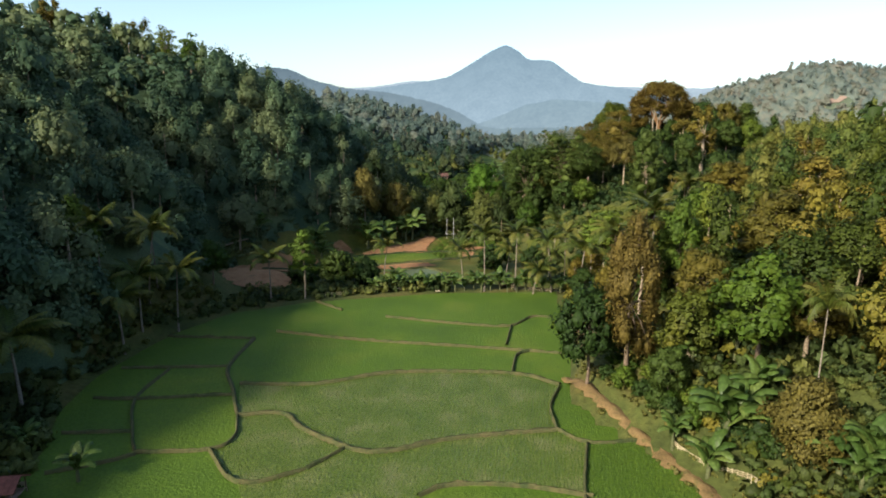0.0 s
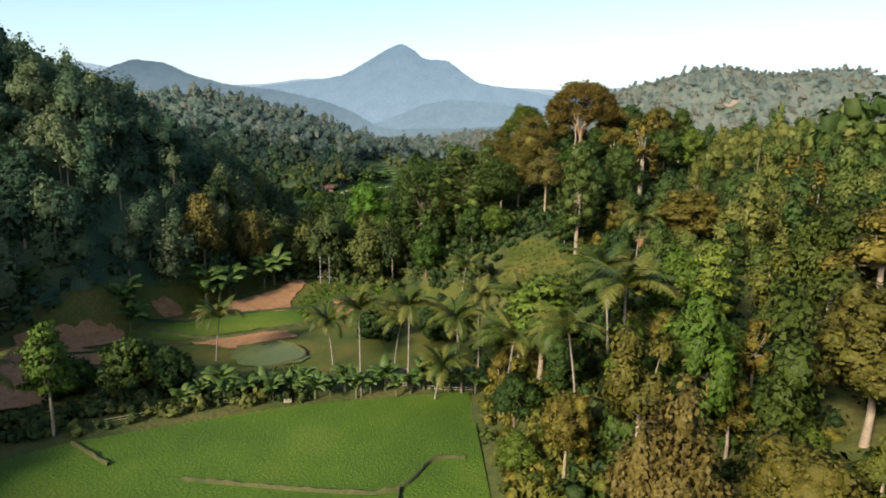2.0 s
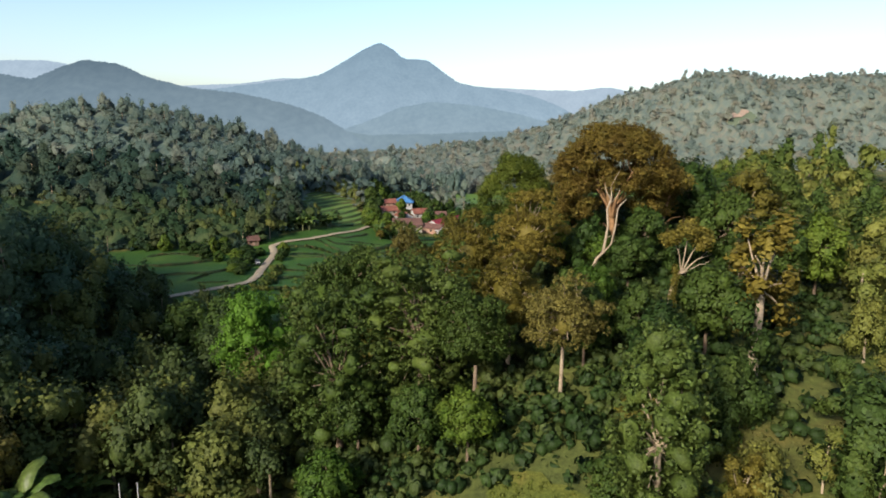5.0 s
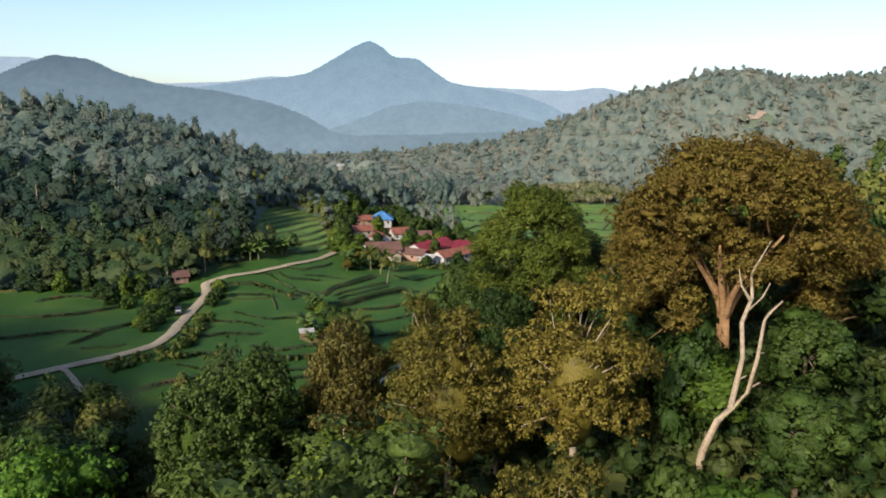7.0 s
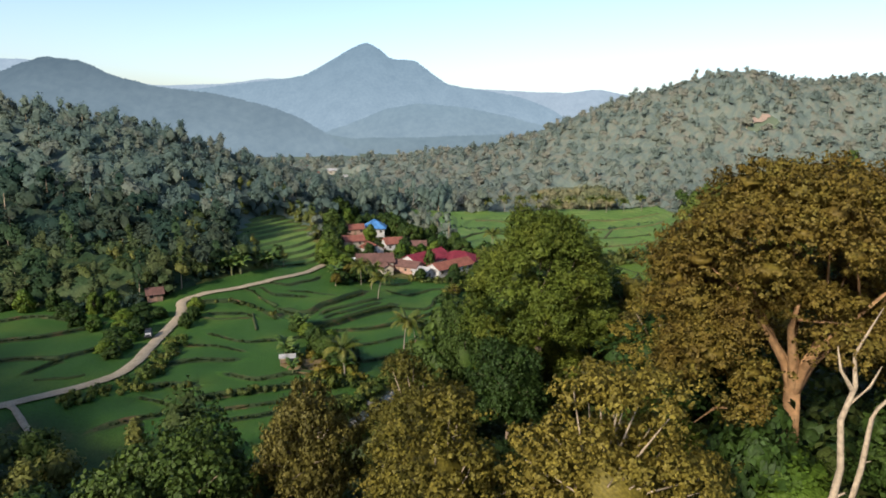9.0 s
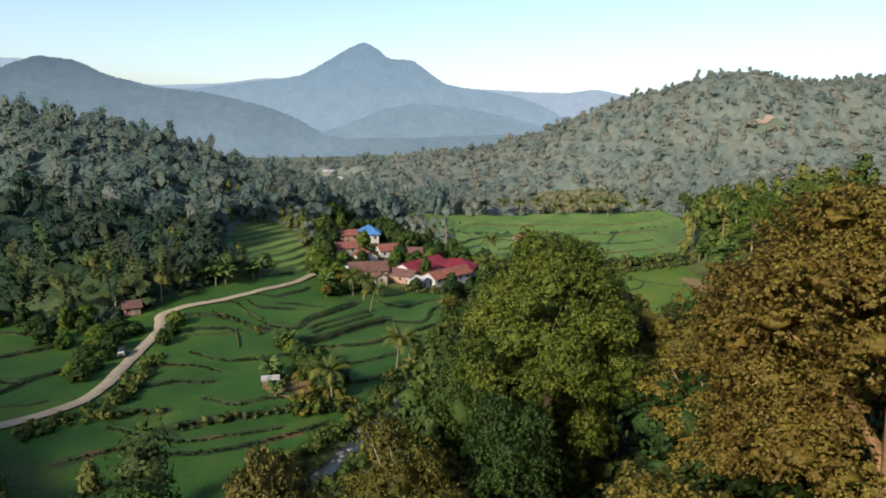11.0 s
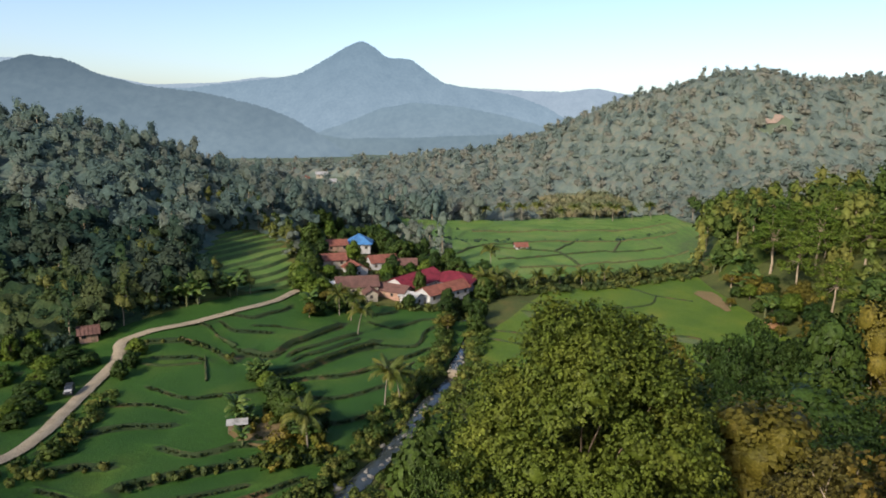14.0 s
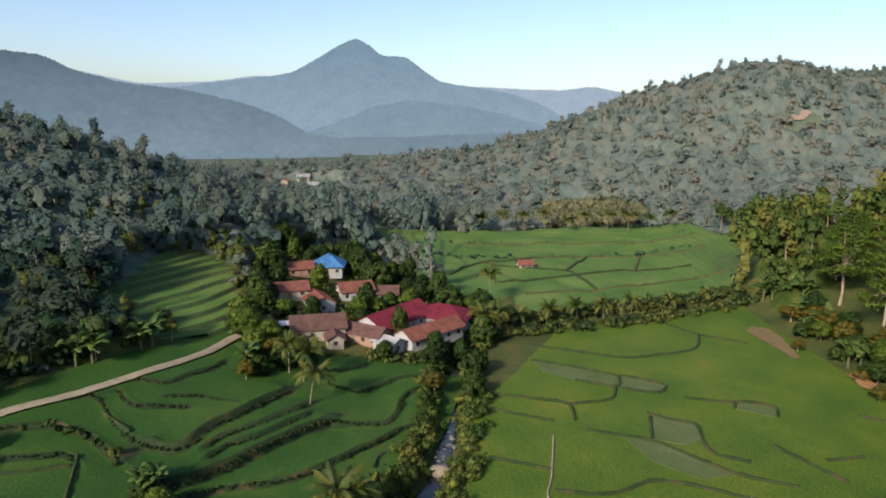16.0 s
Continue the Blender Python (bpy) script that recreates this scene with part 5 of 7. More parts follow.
woods("outer_bank_wood", "green wood spreading over the high bank", (105, 250, -60, 345), 13, T_OUTER, 41, L_LIGHT, everywhere, fill=5.0)
woods("outer_slope_wood", "dark wood spreading over the high slope", (-300, -175, -60, 400), 13, T_OUTER, 42, L_SLOPE, everywhere, fill=5.0)
woods("rear_wood", "green wood round the near end of the field", (-190, 105, -60, 62), 9, T_OUTER, 43, L_DARK, lambda x, y: ((x < -66) | (x > 32) | (y < 20)) & ~((np.abs(x) < 14) & (y > -20)), fill=3.0, smin=0.5, smax=0.9)


# ---- single trees ----
SPECIES, SOWN = {}, {}


def species(name, label, form, height, radius, crown_from, leaf, per_blob, bark, leafage, core=0.6, **kw):
    SPECIES[name] = (label, form, height, radius, crown_from, leaf, per_blob, bark, leafage, core, kw)


species("deep", "broad deep green tree with dense glossy foliage", "round", 18, 6, 0.3, 0.42, 155, M_BARK, L_DEEP)
species("fresh", "fresh green broadleaf tree with large leaves", "round", 16, 5.5, 0.3, 0.41, 160, M_BARK, L_GREEN)
species("olive", "olive-gold tree with an uneven full crown", "round", 22, 6.5, 0.34, 0.35, 215, M_PALEBARK, L_OLIVE)
species("olive_near", "olive-gold tree with a broad rounded fine-leaved crown", "billow", 22, 6.5, 0.2, 0.15, 400, M_PALEBARK, L_OLIVE, core=0.42, tuft=0.42)
species("deep_near", "deep green tree with a dense fine-leaved crown", "billow", 18, 6, 0.3, 0.17, 330, M_BARK, L_DEEP, core=0.44, tuft=0.42)
species("tan_near", "thin-crowned tree with dry tan foliage", "billow", 14, 5, 0.3, 0.14, 240, M_PALEBARK, L_RUST, core=0.3, tuft=0.36)
species("bright", "vivid bright green tree with a broad billowing crown", "round", 18, 6, 0.35, 0.22, 480, M_BARK, L_BRIGHT, core=0.5, tuft=0.55)
species("loose", "open-crowned olive green tree", "loose", 18, 5, 0.35, 0.34, 260, M_PALEBARK, L_OLIVE)
species("bronze", "tall bronze-brown tree with an open uneven crown", "round", 25, 5.4, 0.14, 0.3, 310, M_BARK, L_BROWN, core=0.5)
species("canopy", "light green tree with broad flat feathery layers", "layered", 22, 10, 0.3, 0.3, 300, M_PALEBARK, L_FERN, core=0.3, tuft=0.7)
species("tan", "rounded tree with dry tan foliage", "round", 14, 5, 0.25, 0.3, 300, M_PALEBARK, L_RUST, core=0.45)
species("oval", "slender oval olive-green tree on a pale trunk", "oval", 24, 4.8, 0.26, 0.24, 420, M_PALEBARK, L_DRAPE, tuft=0.5)
species("draped", "tall pale green tree hung with creepers", "draped", 27, 7, 0.1, 0.26, 420, M_BARK, L_DRAPE, core=0.42, droop=0.5, tuft=0.6)
species("feather", "light green tree with flat feathery layers", "layered", 17, 6, 0.4, 0.4, 150, M_PALEBARK, L_FERN, core=0)
species("thin", "tall thin-crowned tree with a long pale trunk", "loose", 30, 4.2, 0.3, 0.5, 130, M_PALEBARK, L_OLIVE, core=0.4)
species("garden", "small dense dark green garden tree", "round", 9, 4, 0.12, 0.62, 56, M_BARK, L_DEEP)
species("garden_light", "small fresh green garden tree", "round", 9, 4, 0.15, 0.62, 56, M_BARK, L_GREEN)
species("bushy", "dense dark green bush-like tree", "round", 7, 4, 0.05, 0.36, 120, M_BARK, L_DEEP)


species("thicket", "dense dark green shrub in a roadside thicket", "round", 5, 3, 0.02, 0.34, 60, M_BARK, L_DEEP)
species("thicket_light", "mid-green shrub in a roadside thicket", "round", 5, 3, 0.02, 0.34, 60, M_BARK, L_GREEN)


def plant(kind, x, y, h, r, seed=0, label="", group="", sink=0.2):
    lab, form, H, R, frm, leaf, per, bark, leafage, core, kw = SPECIES[kind]
    key = (kind, seed % 2)
    m = place(x, y, r / R, (x * 37 + y * 53) % 360, h / H, -sink)
    if key not in SOWN:
        wood, crown = tree_parts(1000 + 17 * len(SOWN), form, H, R, frm, leaf, per, core, **kw)
        SOWN[key] = tree_thing("tree", lab, wood, crown, bark, leafage, m, "tree", group)
        return SOWN[key]
    ob = copy_thing(SOWN[key], m)
    ob.matrix_basis = m
    return tagged(ob, label or lab)


# the bank and the field's edge
for _list in (BANK_TREES, KNOLL_TREES, VALLEY_TREES, CREST_TREES, FLAT_TREES, KNOLL_LOW, VILLAGE_TREES):
    for _i, (_k, _x, _y, _h, _r) in enumerate(_list):
        plant(_k, _x, _y, _h, _r, _i)

# thicket between the road and the foot of the hill
ROADSIDE = [(-77.5, 370), (-80.5, 373), (-77.8, 376), (-82.5, 378.5), (-79, 382.5), (-84, 385), (-80, 389), (-86, 391.5), (-81.5, 395.5), (-79.5, 400.5), (-88, 397.5), (-93, 400), (-86, 403.5), (-99, 401.5),
            (-105, 398.5), (-111, 402.5), (-118, 400), (-125, 401), (-132, 404), (-96, 407), (-104, 407), (-113, 408), (-72, 408.5), (-70.5, 402.5), (-70.2, 396), (-92, 389), (-98, 391)]
_rng = np.random.default_rng(404)
for _i, (_x, _y) in enumerate(ROADSIDE):
    plant(("thicket", "thicket_light")[_i % 3 == 1], _x, _y, _rng.uniform(2.6, 5.6) * (1.35 if _x < -90 else 0.9), _rng.uniform(2.2, 3.6), _i)

# shrubs on the bank above the near field
for _i, (_x, _y) in enumerate([(6.8, 93), (9.0, 90), (11.5, 87), (9.9, 93), (13, 84.4), (14.4, 84), (14.4, 82), (17, 82.7), (19.2, 82.5), (16.6, 79.4), (21.5, 75.2), (18.6, 80), (22.7, 77.4), (8.1, 96.2), (15, 86), (12.4, 90), (24, 72)]):
    plant(("thicket", "thicket_light")[_i % 2], _x, _y, (2.2, 3.0, 2.6, 1.8, 3.4)[_i % 5], (1.5, 1.9, 1.7)[_i % 3], _i + 1, "leafy green shrub on an earth bank")

# clump on the mound behind the field hut
for _i, (_x, _y) in enumerate([(-40.5, 401), (-36.5, 398), (-33.4, 394), (-31, 389.5), (-28.3, 391.2), (-26, 387.5), (-24.3, 384), (-28, 383), (-21.5, 379), (-31.5, 385)]):
    plant(("thicket", "thicket_light")[_i % 3 == 1], _x, _y, (3.4, 4.2, 5.2, 6.0, 5.4)[_i % 5], (2.4, 2.8, 3.2)[_i % 3], _i + 1, "dense green shrub on a mound among rice fields")

# ---- the great tree on the knoll ----
_rng = np.random.default_rng(77)
_g = ground_z(30.5, 271)
_blobs = []
for _i in range(84):                                       # the dome
    _a, _q = _i * 2.39996, math.sqrt((_i + 0.5) / 84)
    if math.sin(_a) < -0.5 and _q > 0.55 and _i % 5 in (0, 2):
        continue
    _blobs.append((10.8 * _q * math.cos(_a), 10.4 * _q * math.sin(_a), 55.3 - _g - 8.4 * _q ** 2.5 + _rng.uniform(-1.5, 0.5), _rng.uniform(1.7, 2.5), _rng.uniform(1.7, 2.5), _rng.uniform(1.1, 1.6)))
for _i in range(64):                                       # the skirt, open towards the field side
    _a = _i * 2.39996 + 0.3
    if math.sin(_a) < -0.3 and abs(math.cos(_a)) < 0.62:
        continue
    _q = _rng.uniform(0.72, 1.04)
    _blobs.append((11 * _q * math.cos(_a), 10.4 * _q * math.sin(_a), _rng.uniform(39.0, 46.5) - _g, _rng.uniform(1.4, 2.1), _rng.uniform(1.4, 2.1), _rng.uniform(0.9, 1.4)))
for _i in range(30):                                       # sprays inside the crown
    _a, _q = _i * 2.4 + 0.7, _rng.uniform(0.3, 0.9)
    _blobs.append((11 * _q * math.cos(_a), 10.4 * _q * math.sin(_a), _rng.uniform(44.5, 48.5) - _g, 1.5, 1.5, 1.0))
_head = 38.6 - _g
_wood = [tube([(0, 0, -1.5), (0.2, 0, 4), (-0.1, 0.1, 9), (0.1, 0, _head)], [0.95, 0.68, 0.58, 0.52], 12)]
for _k in range(7):                                        # main limbs, each with twigs out to the foliage
    _a = _k * 0.9 + 0.35
    _mid = np.array((2.4 * math.cos(_a), 2.2 * math.sin(_a), _head + 4.6 + 0.8 * math.sin(_k * 2)))
    _end = np.array((6.2 * math.cos(_a + 0.2), 6.0 * math.sin(_a + 0.2), _head + 8.6 + math.sin(_k * 3)))
    _wood.append(tube([(0, 0, _head - 0.7), (0.9 * math.cos(_a), 0.9 * math.sin(_a), _head + 2), _mid, _end], [0.4, 0.36, 0.26, 0.1], 7))
    for _j in range(5):
        _b_ = np.array(_blobs[(_k * 19 + _j * 29) % len(_blobs)][:3])
        _s = _mid + (_end - _mid) * (_j / 5)
        if np.linalg.norm((_b_ - _s)[:2]) < 7:
            _wood.append(tube([_s, _s * 0.45 + _b_ * 0.55 + (0, 0, 0.5), _b_], [0.13, 0.09, 0.03], 5))
_wood.append(tube([(0, 0, 35.4 - _g), (-1.6, -0.5, 37.2 - _g), (-3.2, -0.8, 37.4 - _g), (-4.6, -1.2, 36.2 - _g), (-6.4, -1.5, 34.4 - _g)], [0.36, 0.28, 0.2, 0.13, 0.04], 6))
_wood.append(tube([(-3.6, -0.9, 37.2 - _g), (-6.4, -1.2, 37.4 - _g), (-8.6, -1.5, 35.8 - _g)], [0.15, 0.1, 0.03], 5))
great = thing("great_tree", "giant rainforest tree with a wide bronze dome and ruddy trunk", "tree", m=pose(30.5, 271, _g))
part("trunk", mesh_of("trunk", *join(*_wood), M_REDBARK, True), great)
part("crown", mesh_of("crown", *join(leaves(_rng, _blobs, 1450, 0.155, 0.1, tuft=0.46), *[lump(_rng, b[:3], np.array(b[3:]) * 0.36, 0.4, ICO2) for b in _blobs]), L_GREAT, True), great)

# ---- the oak-like tree in front of the valley ----
_rng = np.random.default_rng(78)
_g = ground_z(14, 294.5)
_blobs = []
for _i in range(44):
    _a, _q = _i * 2.39996, math.sqrt((_i + 0.5) / 44)
    _blobs.append((7.7 * _q * math.cos(_a), 7.4 * _q * math.sin(_a), 47.6 - _g - 8.0 * _q ** 2.2 + _rng.uniform(-1.3, 0.9), _rng.uniform(1.3, 2.1), _rng.uniform(1.3, 2.1), _rng.uniform(1.1, 1.8)))
for _i in range(26):
    _a = _i * 2.4
    _q = _rng.uniform(0.72, 1.08)
    _blobs.append((7.7 * _q * math.cos(_a), 7.2 * _q * math.sin(_a), 35.5 - _g + _rng.uniform(-4.5, 3.5), _rng.uniform(1.5, 2.1), _rng.uniform(1.5, 2.1), _rng.uniform(1.3, 2.0)))
for _i in range(22):
    _a = _i * 2.4 + 1
    _q = _rng.uniform(0.45, 0.95)
    _blobs.append((6.4 * _q * math.cos(_a), 6.2 * _q * math.sin(_a), 30.5 - _g + _rng.uniform(-3.5, 3), _rng.uniform(1.4, 2.0), _rng.uniform(1.4, 2.0), _rng.uniform(1.3, 1.9)))
_hubs = np.array(_blobs)[1::6]                             # the crown gathers into separate heads
for _i, _b_ in enumerate(_blobs):
    _c = _hubs[np.argmin(((_hubs[:, :3] - _b_[:3]) ** 2).sum(1))]
    _blobs[_i] = tuple(np.array(_b_[:3]) * 0.84 + _c[:3] * 0.16) + tuple(_b_[3:])
_wood = [tube([(0, 0, -1.5), (0.3, 0, 5), (0, 0.1, 33 - _g)], [0.75, 0.5, 0.4], 9)] + limbs(_rng, _blobs[2:44:8], 34 - _g, 0.24)
oak = thing("round_tree", "large round-crowned green tree with a pale forked trunk", "tree", m=pose(14, 294.5, _g))
part("trunk", mesh_of("trunk", *join(*_wood), M_BARK, True), oak)
part("crown", mesh_of("crown", *join(leaves(_rng, _blobs, 1700, 0.16, 0.1, tuft=0.5), *[lump(_rng, b[:3], np.array(b[3:]) * 0.4, 0.4, ICO2) for b in _blobs]), L_OAK, True), oak)
plant("deep_near", 5.6, 294, 41 - ground_z(5.6, 294), 4.5, 1)
plant("deep", 4.5, 305, 24, 6.0, 1)
plant("deep_near", 21, 305, 26, 8.0, 0)
plant("olive", 29, 301, 18, 6.5, 1)
plant("deep", 38, 308, 18, 6.5, 0)

# ---- dead forked tree ----
_g = ground_z(24.5, 259)
_o = np.array((24.5, 259.0, _g))
dead = thing("dead_tree", "bare bleached dead tree with a forked trunk", "dead tree", m=pose(*_o))
_t = lambda pts, r, s=7: tube([np.array(p) - _o for p in pts], r, s)
part("trunk", mesh_of("trunk", *join(_t([(24.3, 259, _g - 1), (24.6, 259, 30), (25.6, 259, 32.8), (26.8, 259.1, 34.2)], [0.42, 0.32, 0.3, 0.28], 9),
                                   _t([(26.6, 259.1, 33.8), (27.2, 259.2, 38.5), (26.9, 259.4, 41.5), (27.6, 259.6, 43.6), (27.4, 259.8, 45.5), (28.8, 260, 48.3)], [0.27, 0.2, 0.18, 0.15, 0.1, 0.03]),
                                   _t([(27.4, 259.5, 43.4), (26.6, 259.6, 44.6), (26.3, 259.7, 46.0)], [0.16, 0.1, 0.03], 5),
                                   _t([(27.2, 259.5, 42.4), (28.4, 259.5, 43.6), (28.9, 259.5, 44.9)], [0.14, 0.1, 0.03], 5),
                                   _t([(27.0, 259.3, 36.4), (27.7, 259.2, 36.9)], [0.14, 0.06], 5)), M_PALEBARK, True), dead)
part("limb", mesh_of("limb", *join(_t([(26.7, 259.1, 34.0), (28.0, 259.2, 35.4), (28.5, 259.3, 38.5), (28.8, 259.5, 41.6), (29.1, 259.6, 42.2), (30.2, 259.7, 43.3)], [0.26, 0.2, 0.17, 0.14, 0.12, 0.07]),
                                 _t([(28.6, 259.4, 38.8), (29.1, 259.4, 38.9)], [0.08, 0.03], 5), _t([(28.1, 259.2, 35.8), (28.9, 259.2, 36.3)], [0.13, 0.06], 5)), M_PALEBARK, True), dead)
_g = ground_z(38.6, 270)
pale = thing("pale_tree", "leaning pale-trunked tree with a thin crown", "tree", m=pose(38.6, 270, _g))
part("trunk", mesh_of("trunk", *join(tube([(0, 0, -1), (0.3, 0, 30 - _g), (1.0, -0.4, 37 - _g), (2.0, 0, 42 - _g), (3.4, 0.4, 45 - _g)], [0.5, 0.42, 0.36, 0.28, 0.1], 8), tube([(1.0, -0.4, 37 - _g), (3, 0, 38.6 - _g), (5, 0.6, 38.9 - _g)], [0.2, 0.14, 0.05], 6)), M_REDBARK, True), pale)
_bl = [(2 + 3 * math.cos(a), 3 * math.sin(a), 45.5 - _g + math.sin(a * 3), 1.8, 1.8, 1.3) for a in (0, 1, 2, 3, 4, 5)]
part("crown", mesh_of("crown", *join(leaves(_rng, _bl, 420, 0.3)), L_OLIVE), pale)
_g = ground_z(34.5, 246)
stems = thing("vine_tree", "old pale tree with a leaning vine-hung trunk and bare boughs", "tree", m=pose(34.5, 246, _g))
_top = 40.5 - _g
_fork = np.array((1.6, 0, _top - 6.5))
_stems = [tube([(0, 0, -0.8), (0.15, 0.1, _top * 0.25), (0.7, 0, _top * 0.45), _fork], [0.46, 0.36, 0.3, 0.2], 9)]
for _end, _r in (((4.4, 0.2, 2.6), 0.15), ((3.0, 0.6, 5.2), 0.14), ((0.2, -0.3, 5.6), 0.14), ((5.6, -0.4, 1.2), 0.1), ((-1.4, 0.5, 4.2), 0.1)):
    _e = np.array(_end)
    _stems.append(tube([_fork - (0.2, 0, 0.6), _fork + _e * 0.45 + (0, 0, 0.5), _fork + _e], [_r, _r * 0.7, 0.03], 6))
    _stems.append(tube([_fork + _e * 0.5 + (0, 0, 0.4), _fork + _e * 0.8 + (0.5, 0.4, 1.1)], [_r * 0.5, 0.02], 5))
part("trunk", mesh_of("trunk", *join(*_stems), M_PALEBARK, True), stems)
_vine = [(0.15 + 0.5 * _k / 8 + 0.25 * math.sin(_k * 2.1), -0.2 + 0.3 * math.cos(_k * 1.7), _top * (0.08 + 0.055 * _k), 0.5, 0.5, 0.9) for _k in range(9)]
part("vine", mesh_of("vine", *leaves(_rng, _vine, 170, 0.2, 0.4), L_OLIVE), stems, "dry yellowish creeper")
_bl = [(1.8 + 2.6 * math.cos(a * 1.1), 2.6 * math.sin(a * 1.1), _top - 1 + 1.2 * math.sin(a * 2), 1.6, 1.6, 1.2) for a in range(7)]
part("crown", mesh_of("crown", *join(leaves(_rng, _bl, 420, 0.3)), L_OLIVE), stems)


# ---- palms ----
def frond_mesh(seed, length, sag, width=0.9):
    rng = np.random.default_rng(seed)
    n = 17
    u = np.linspace(0, 1, n)
    ang = 0.75 - sag * u ** 1.3 * 1.6
    xs = np.concatenate([[0], np.cumsum(np.cos(ang[:-1]))]) * length / n
    zs = np.concatenate([[0], np.cumsum(np.sin(ang[:-1]))]) * length / n
    spine = np.stack([xs, np.zeros(n), zs], 1)
    v, f = [], []
    for i in range(1, n):
        w = width * math.sin(math.pi * min(0.12 + 0.86 * u[i], 0.985)) * rng.uniform(0.85, 1.1)
        for side in (-1, 1):
            for half in (0, 0.5):
                p = spine[i] * (1 - half) + spine[i - 1] * half
                d = np.array((math.cos(ang[i]), 0, math.sin(ang[i])))
                tip = p + d * w * 0.55 + np.array((0, side * w, -w * rng.uniform(0.25, 0.75)))
                b = len(v)
                v += [p - d * 0.15, p + d * 0.15, tip]
                f.append([b, b + 1, b + 2])
    rib = tube(spine, np.linspace(0.06, 0.012, n), 3)
    return mesh_of("frond", *join((np.array(v), np.array(f)), rib), L_PALM)


FRONDS = [frond_mesh(i, 5.8 + 0.28 * i, 0.62 + 0.2 * i, 1.3) for i in range(5)]


def palm_trunk(seed, h, lean):
    rng = np.random.default_rng(seed)
    a = rng.uniform(0, 6.28)
    u = np.linspace(0, 1, 9)
    off = lean * u ** 1.6
    pts = np.stack([off * math.cos(a), off * math.sin(a), -0.5 + (h + 0.5) * u], 1)
    return mesh_of("trunk", *tube(pts, 0.17 - 0.07 * u + 0.1 * np.exp(-u * 9), 8), M_PALMTRUNK, True), pts[-1]


PALM_KINDS = {}


def palm(x, y, h, s=1.0, seed=0, label="coconut palm with arching yellow-green fronds"):
    key = (round(h), seed % 3)
    m = place(x, y, s, (x * 71 + y * 29) % 360, 1.0)
    if key in PALM_KINDS:
        return tagged(copy_thing(PALM_KINDS[key], m), label)
    ob = thing("coconut_palm", label, "palm", m=m)
    me, top = palm_trunk(seed * 5 + round(h), h, 0.6 + 0.5 * (seed % 3))
    part("trunk", me, ob)
    rng = np.random.default_rng(seed + 3)
    for k in range(17):
        tilt = 38 - 62 * ((k % 6) / 5) + rng.uniform(-8, 8)
        part("frond", FRONDS[min(4, k % 6 if k % 6 < 5 else 4)], ob, m=Matrix.Translation(top) @ Euler((0, -radians(tilt * 0.6), k * 2.4 + rng.uniform(-0.2, 0.2))).to_matrix().to_4x4())
    PALM_KINDS[key] = ob
    return ob


for _i, (_x, _y, _h, _s) in enumerate(PALMS + PALMS_B + PALMS_C):
    palm(_x, _y, _h, _s, _i)


# ---- bananas ----
def banana_leaf(seed, length):
    rng = np.random.default_rng(seed)
    n = 9
    u = np.linspace(0, 1, n)
    ang = 1.15 - 1.75 * u ** 1.4
    xs = np.concatenate([[0], np.cumsum(np.cos(ang[:-1]))]) * length / n
    zs = np.concatenate([[0], np.cumsum(np.sin(ang[:-1]))]) * length / n
    w = 0.42 * np.sin(np.pi * np.clip(u * 0.9 + 0.08, 0, 1)) ** 0.6
    rows = []
    for k, (s, dz) in enumerate(((-1, -0.12), (-0.5, 0.05), (0, 0), (0.5, 0.05), (1, -0.12))):
        rows.append(np.stack([xs, s * w, zs + dz * (1 + rng.normal(size=n) * 0.5 * abs(s))], 1))
    v = np.stack(rows, 1).reshape(-1, 3)
    i = np.arange(n * 5).reshape(n, 5)
    f = np.stack([i[:-1, :-1], i[:-1, 1:], i[1:, 1:], i[1:, :-1]], -1).reshape(-1, 4)
    return mesh_of("leaf", v, f, L_BANANA, True)


BLEAVES = [banana_leaf(i, 2.4 + 0.2 * i) for i in range(3)]
M_BSTEM = surface("banana_stem", [(0.3, (0.060, 0.080, 0.030)), (0.7, (0.130, 0.120, 0.050))], 1.5, 6.0, 0.7, 0.3)
BSTEM = mesh_of("stem", *tube([(0, 0, -0.3), (0.05, 0, 0.9), (0, 0, 1.8)], [0.18, 0.14, 0.08], 7), M_BSTEM, True)
BANANAS = {}


def banana(x, y, s=1.0, seed=0):
    key = seed % 3
    m = place(x, y, s, (x * 91 + y * 17) % 360, s)
    if key in BANANAS:
        return copy_thing(BANANAS[key], m)
    ob = thing("banana_plant", "banana plant with broad arching torn leaves", "banana plant", m=m)
    part("stem", BSTEM, ob)
    for k in range(10 + key):
        part("leaf", BLEAVES[(k + key) % 3], ob, m=pose(0, 0, 1.7 - 0.05 * k, 0, -24 + 13 * (k % 4), k * 137.5 + key * 40))
    BANANAS[key] = ob
    return ob


BAN_A = [(-53, 57.5, 1.4), (-64.6, 62, 1.2), (17.7, 89.1, 1.6), (22.7, 87.6, 1.5), (14.4, 78.6, 1.2), (19.7, 75.2, 1.6), (21.5, 76.5, 1.4), (23.7, 79.2, 1.5), (27.6, 64.9, 1.3), (30.1, 63.9, 1.5), (28.8, 62.6, 1.3), (17.5, 73, 1.1), (-95, 179, 1.8), (-59.4, 222, 2.3), (-58, 225, 2.1), (-61.6, 224, 2.0), (-66.4, 208.3, 2.3), (-68.4, 206, 2.0), (-64.6, 211, 2.1), (-58, 234, 1.5), (-79.4, 189, 1.7), (-77, 186, 1.5), (-63, 229, 1.5), (-65, 216, 1.3), (-60, 237, 1.5), (-55, 236, 1.4)]
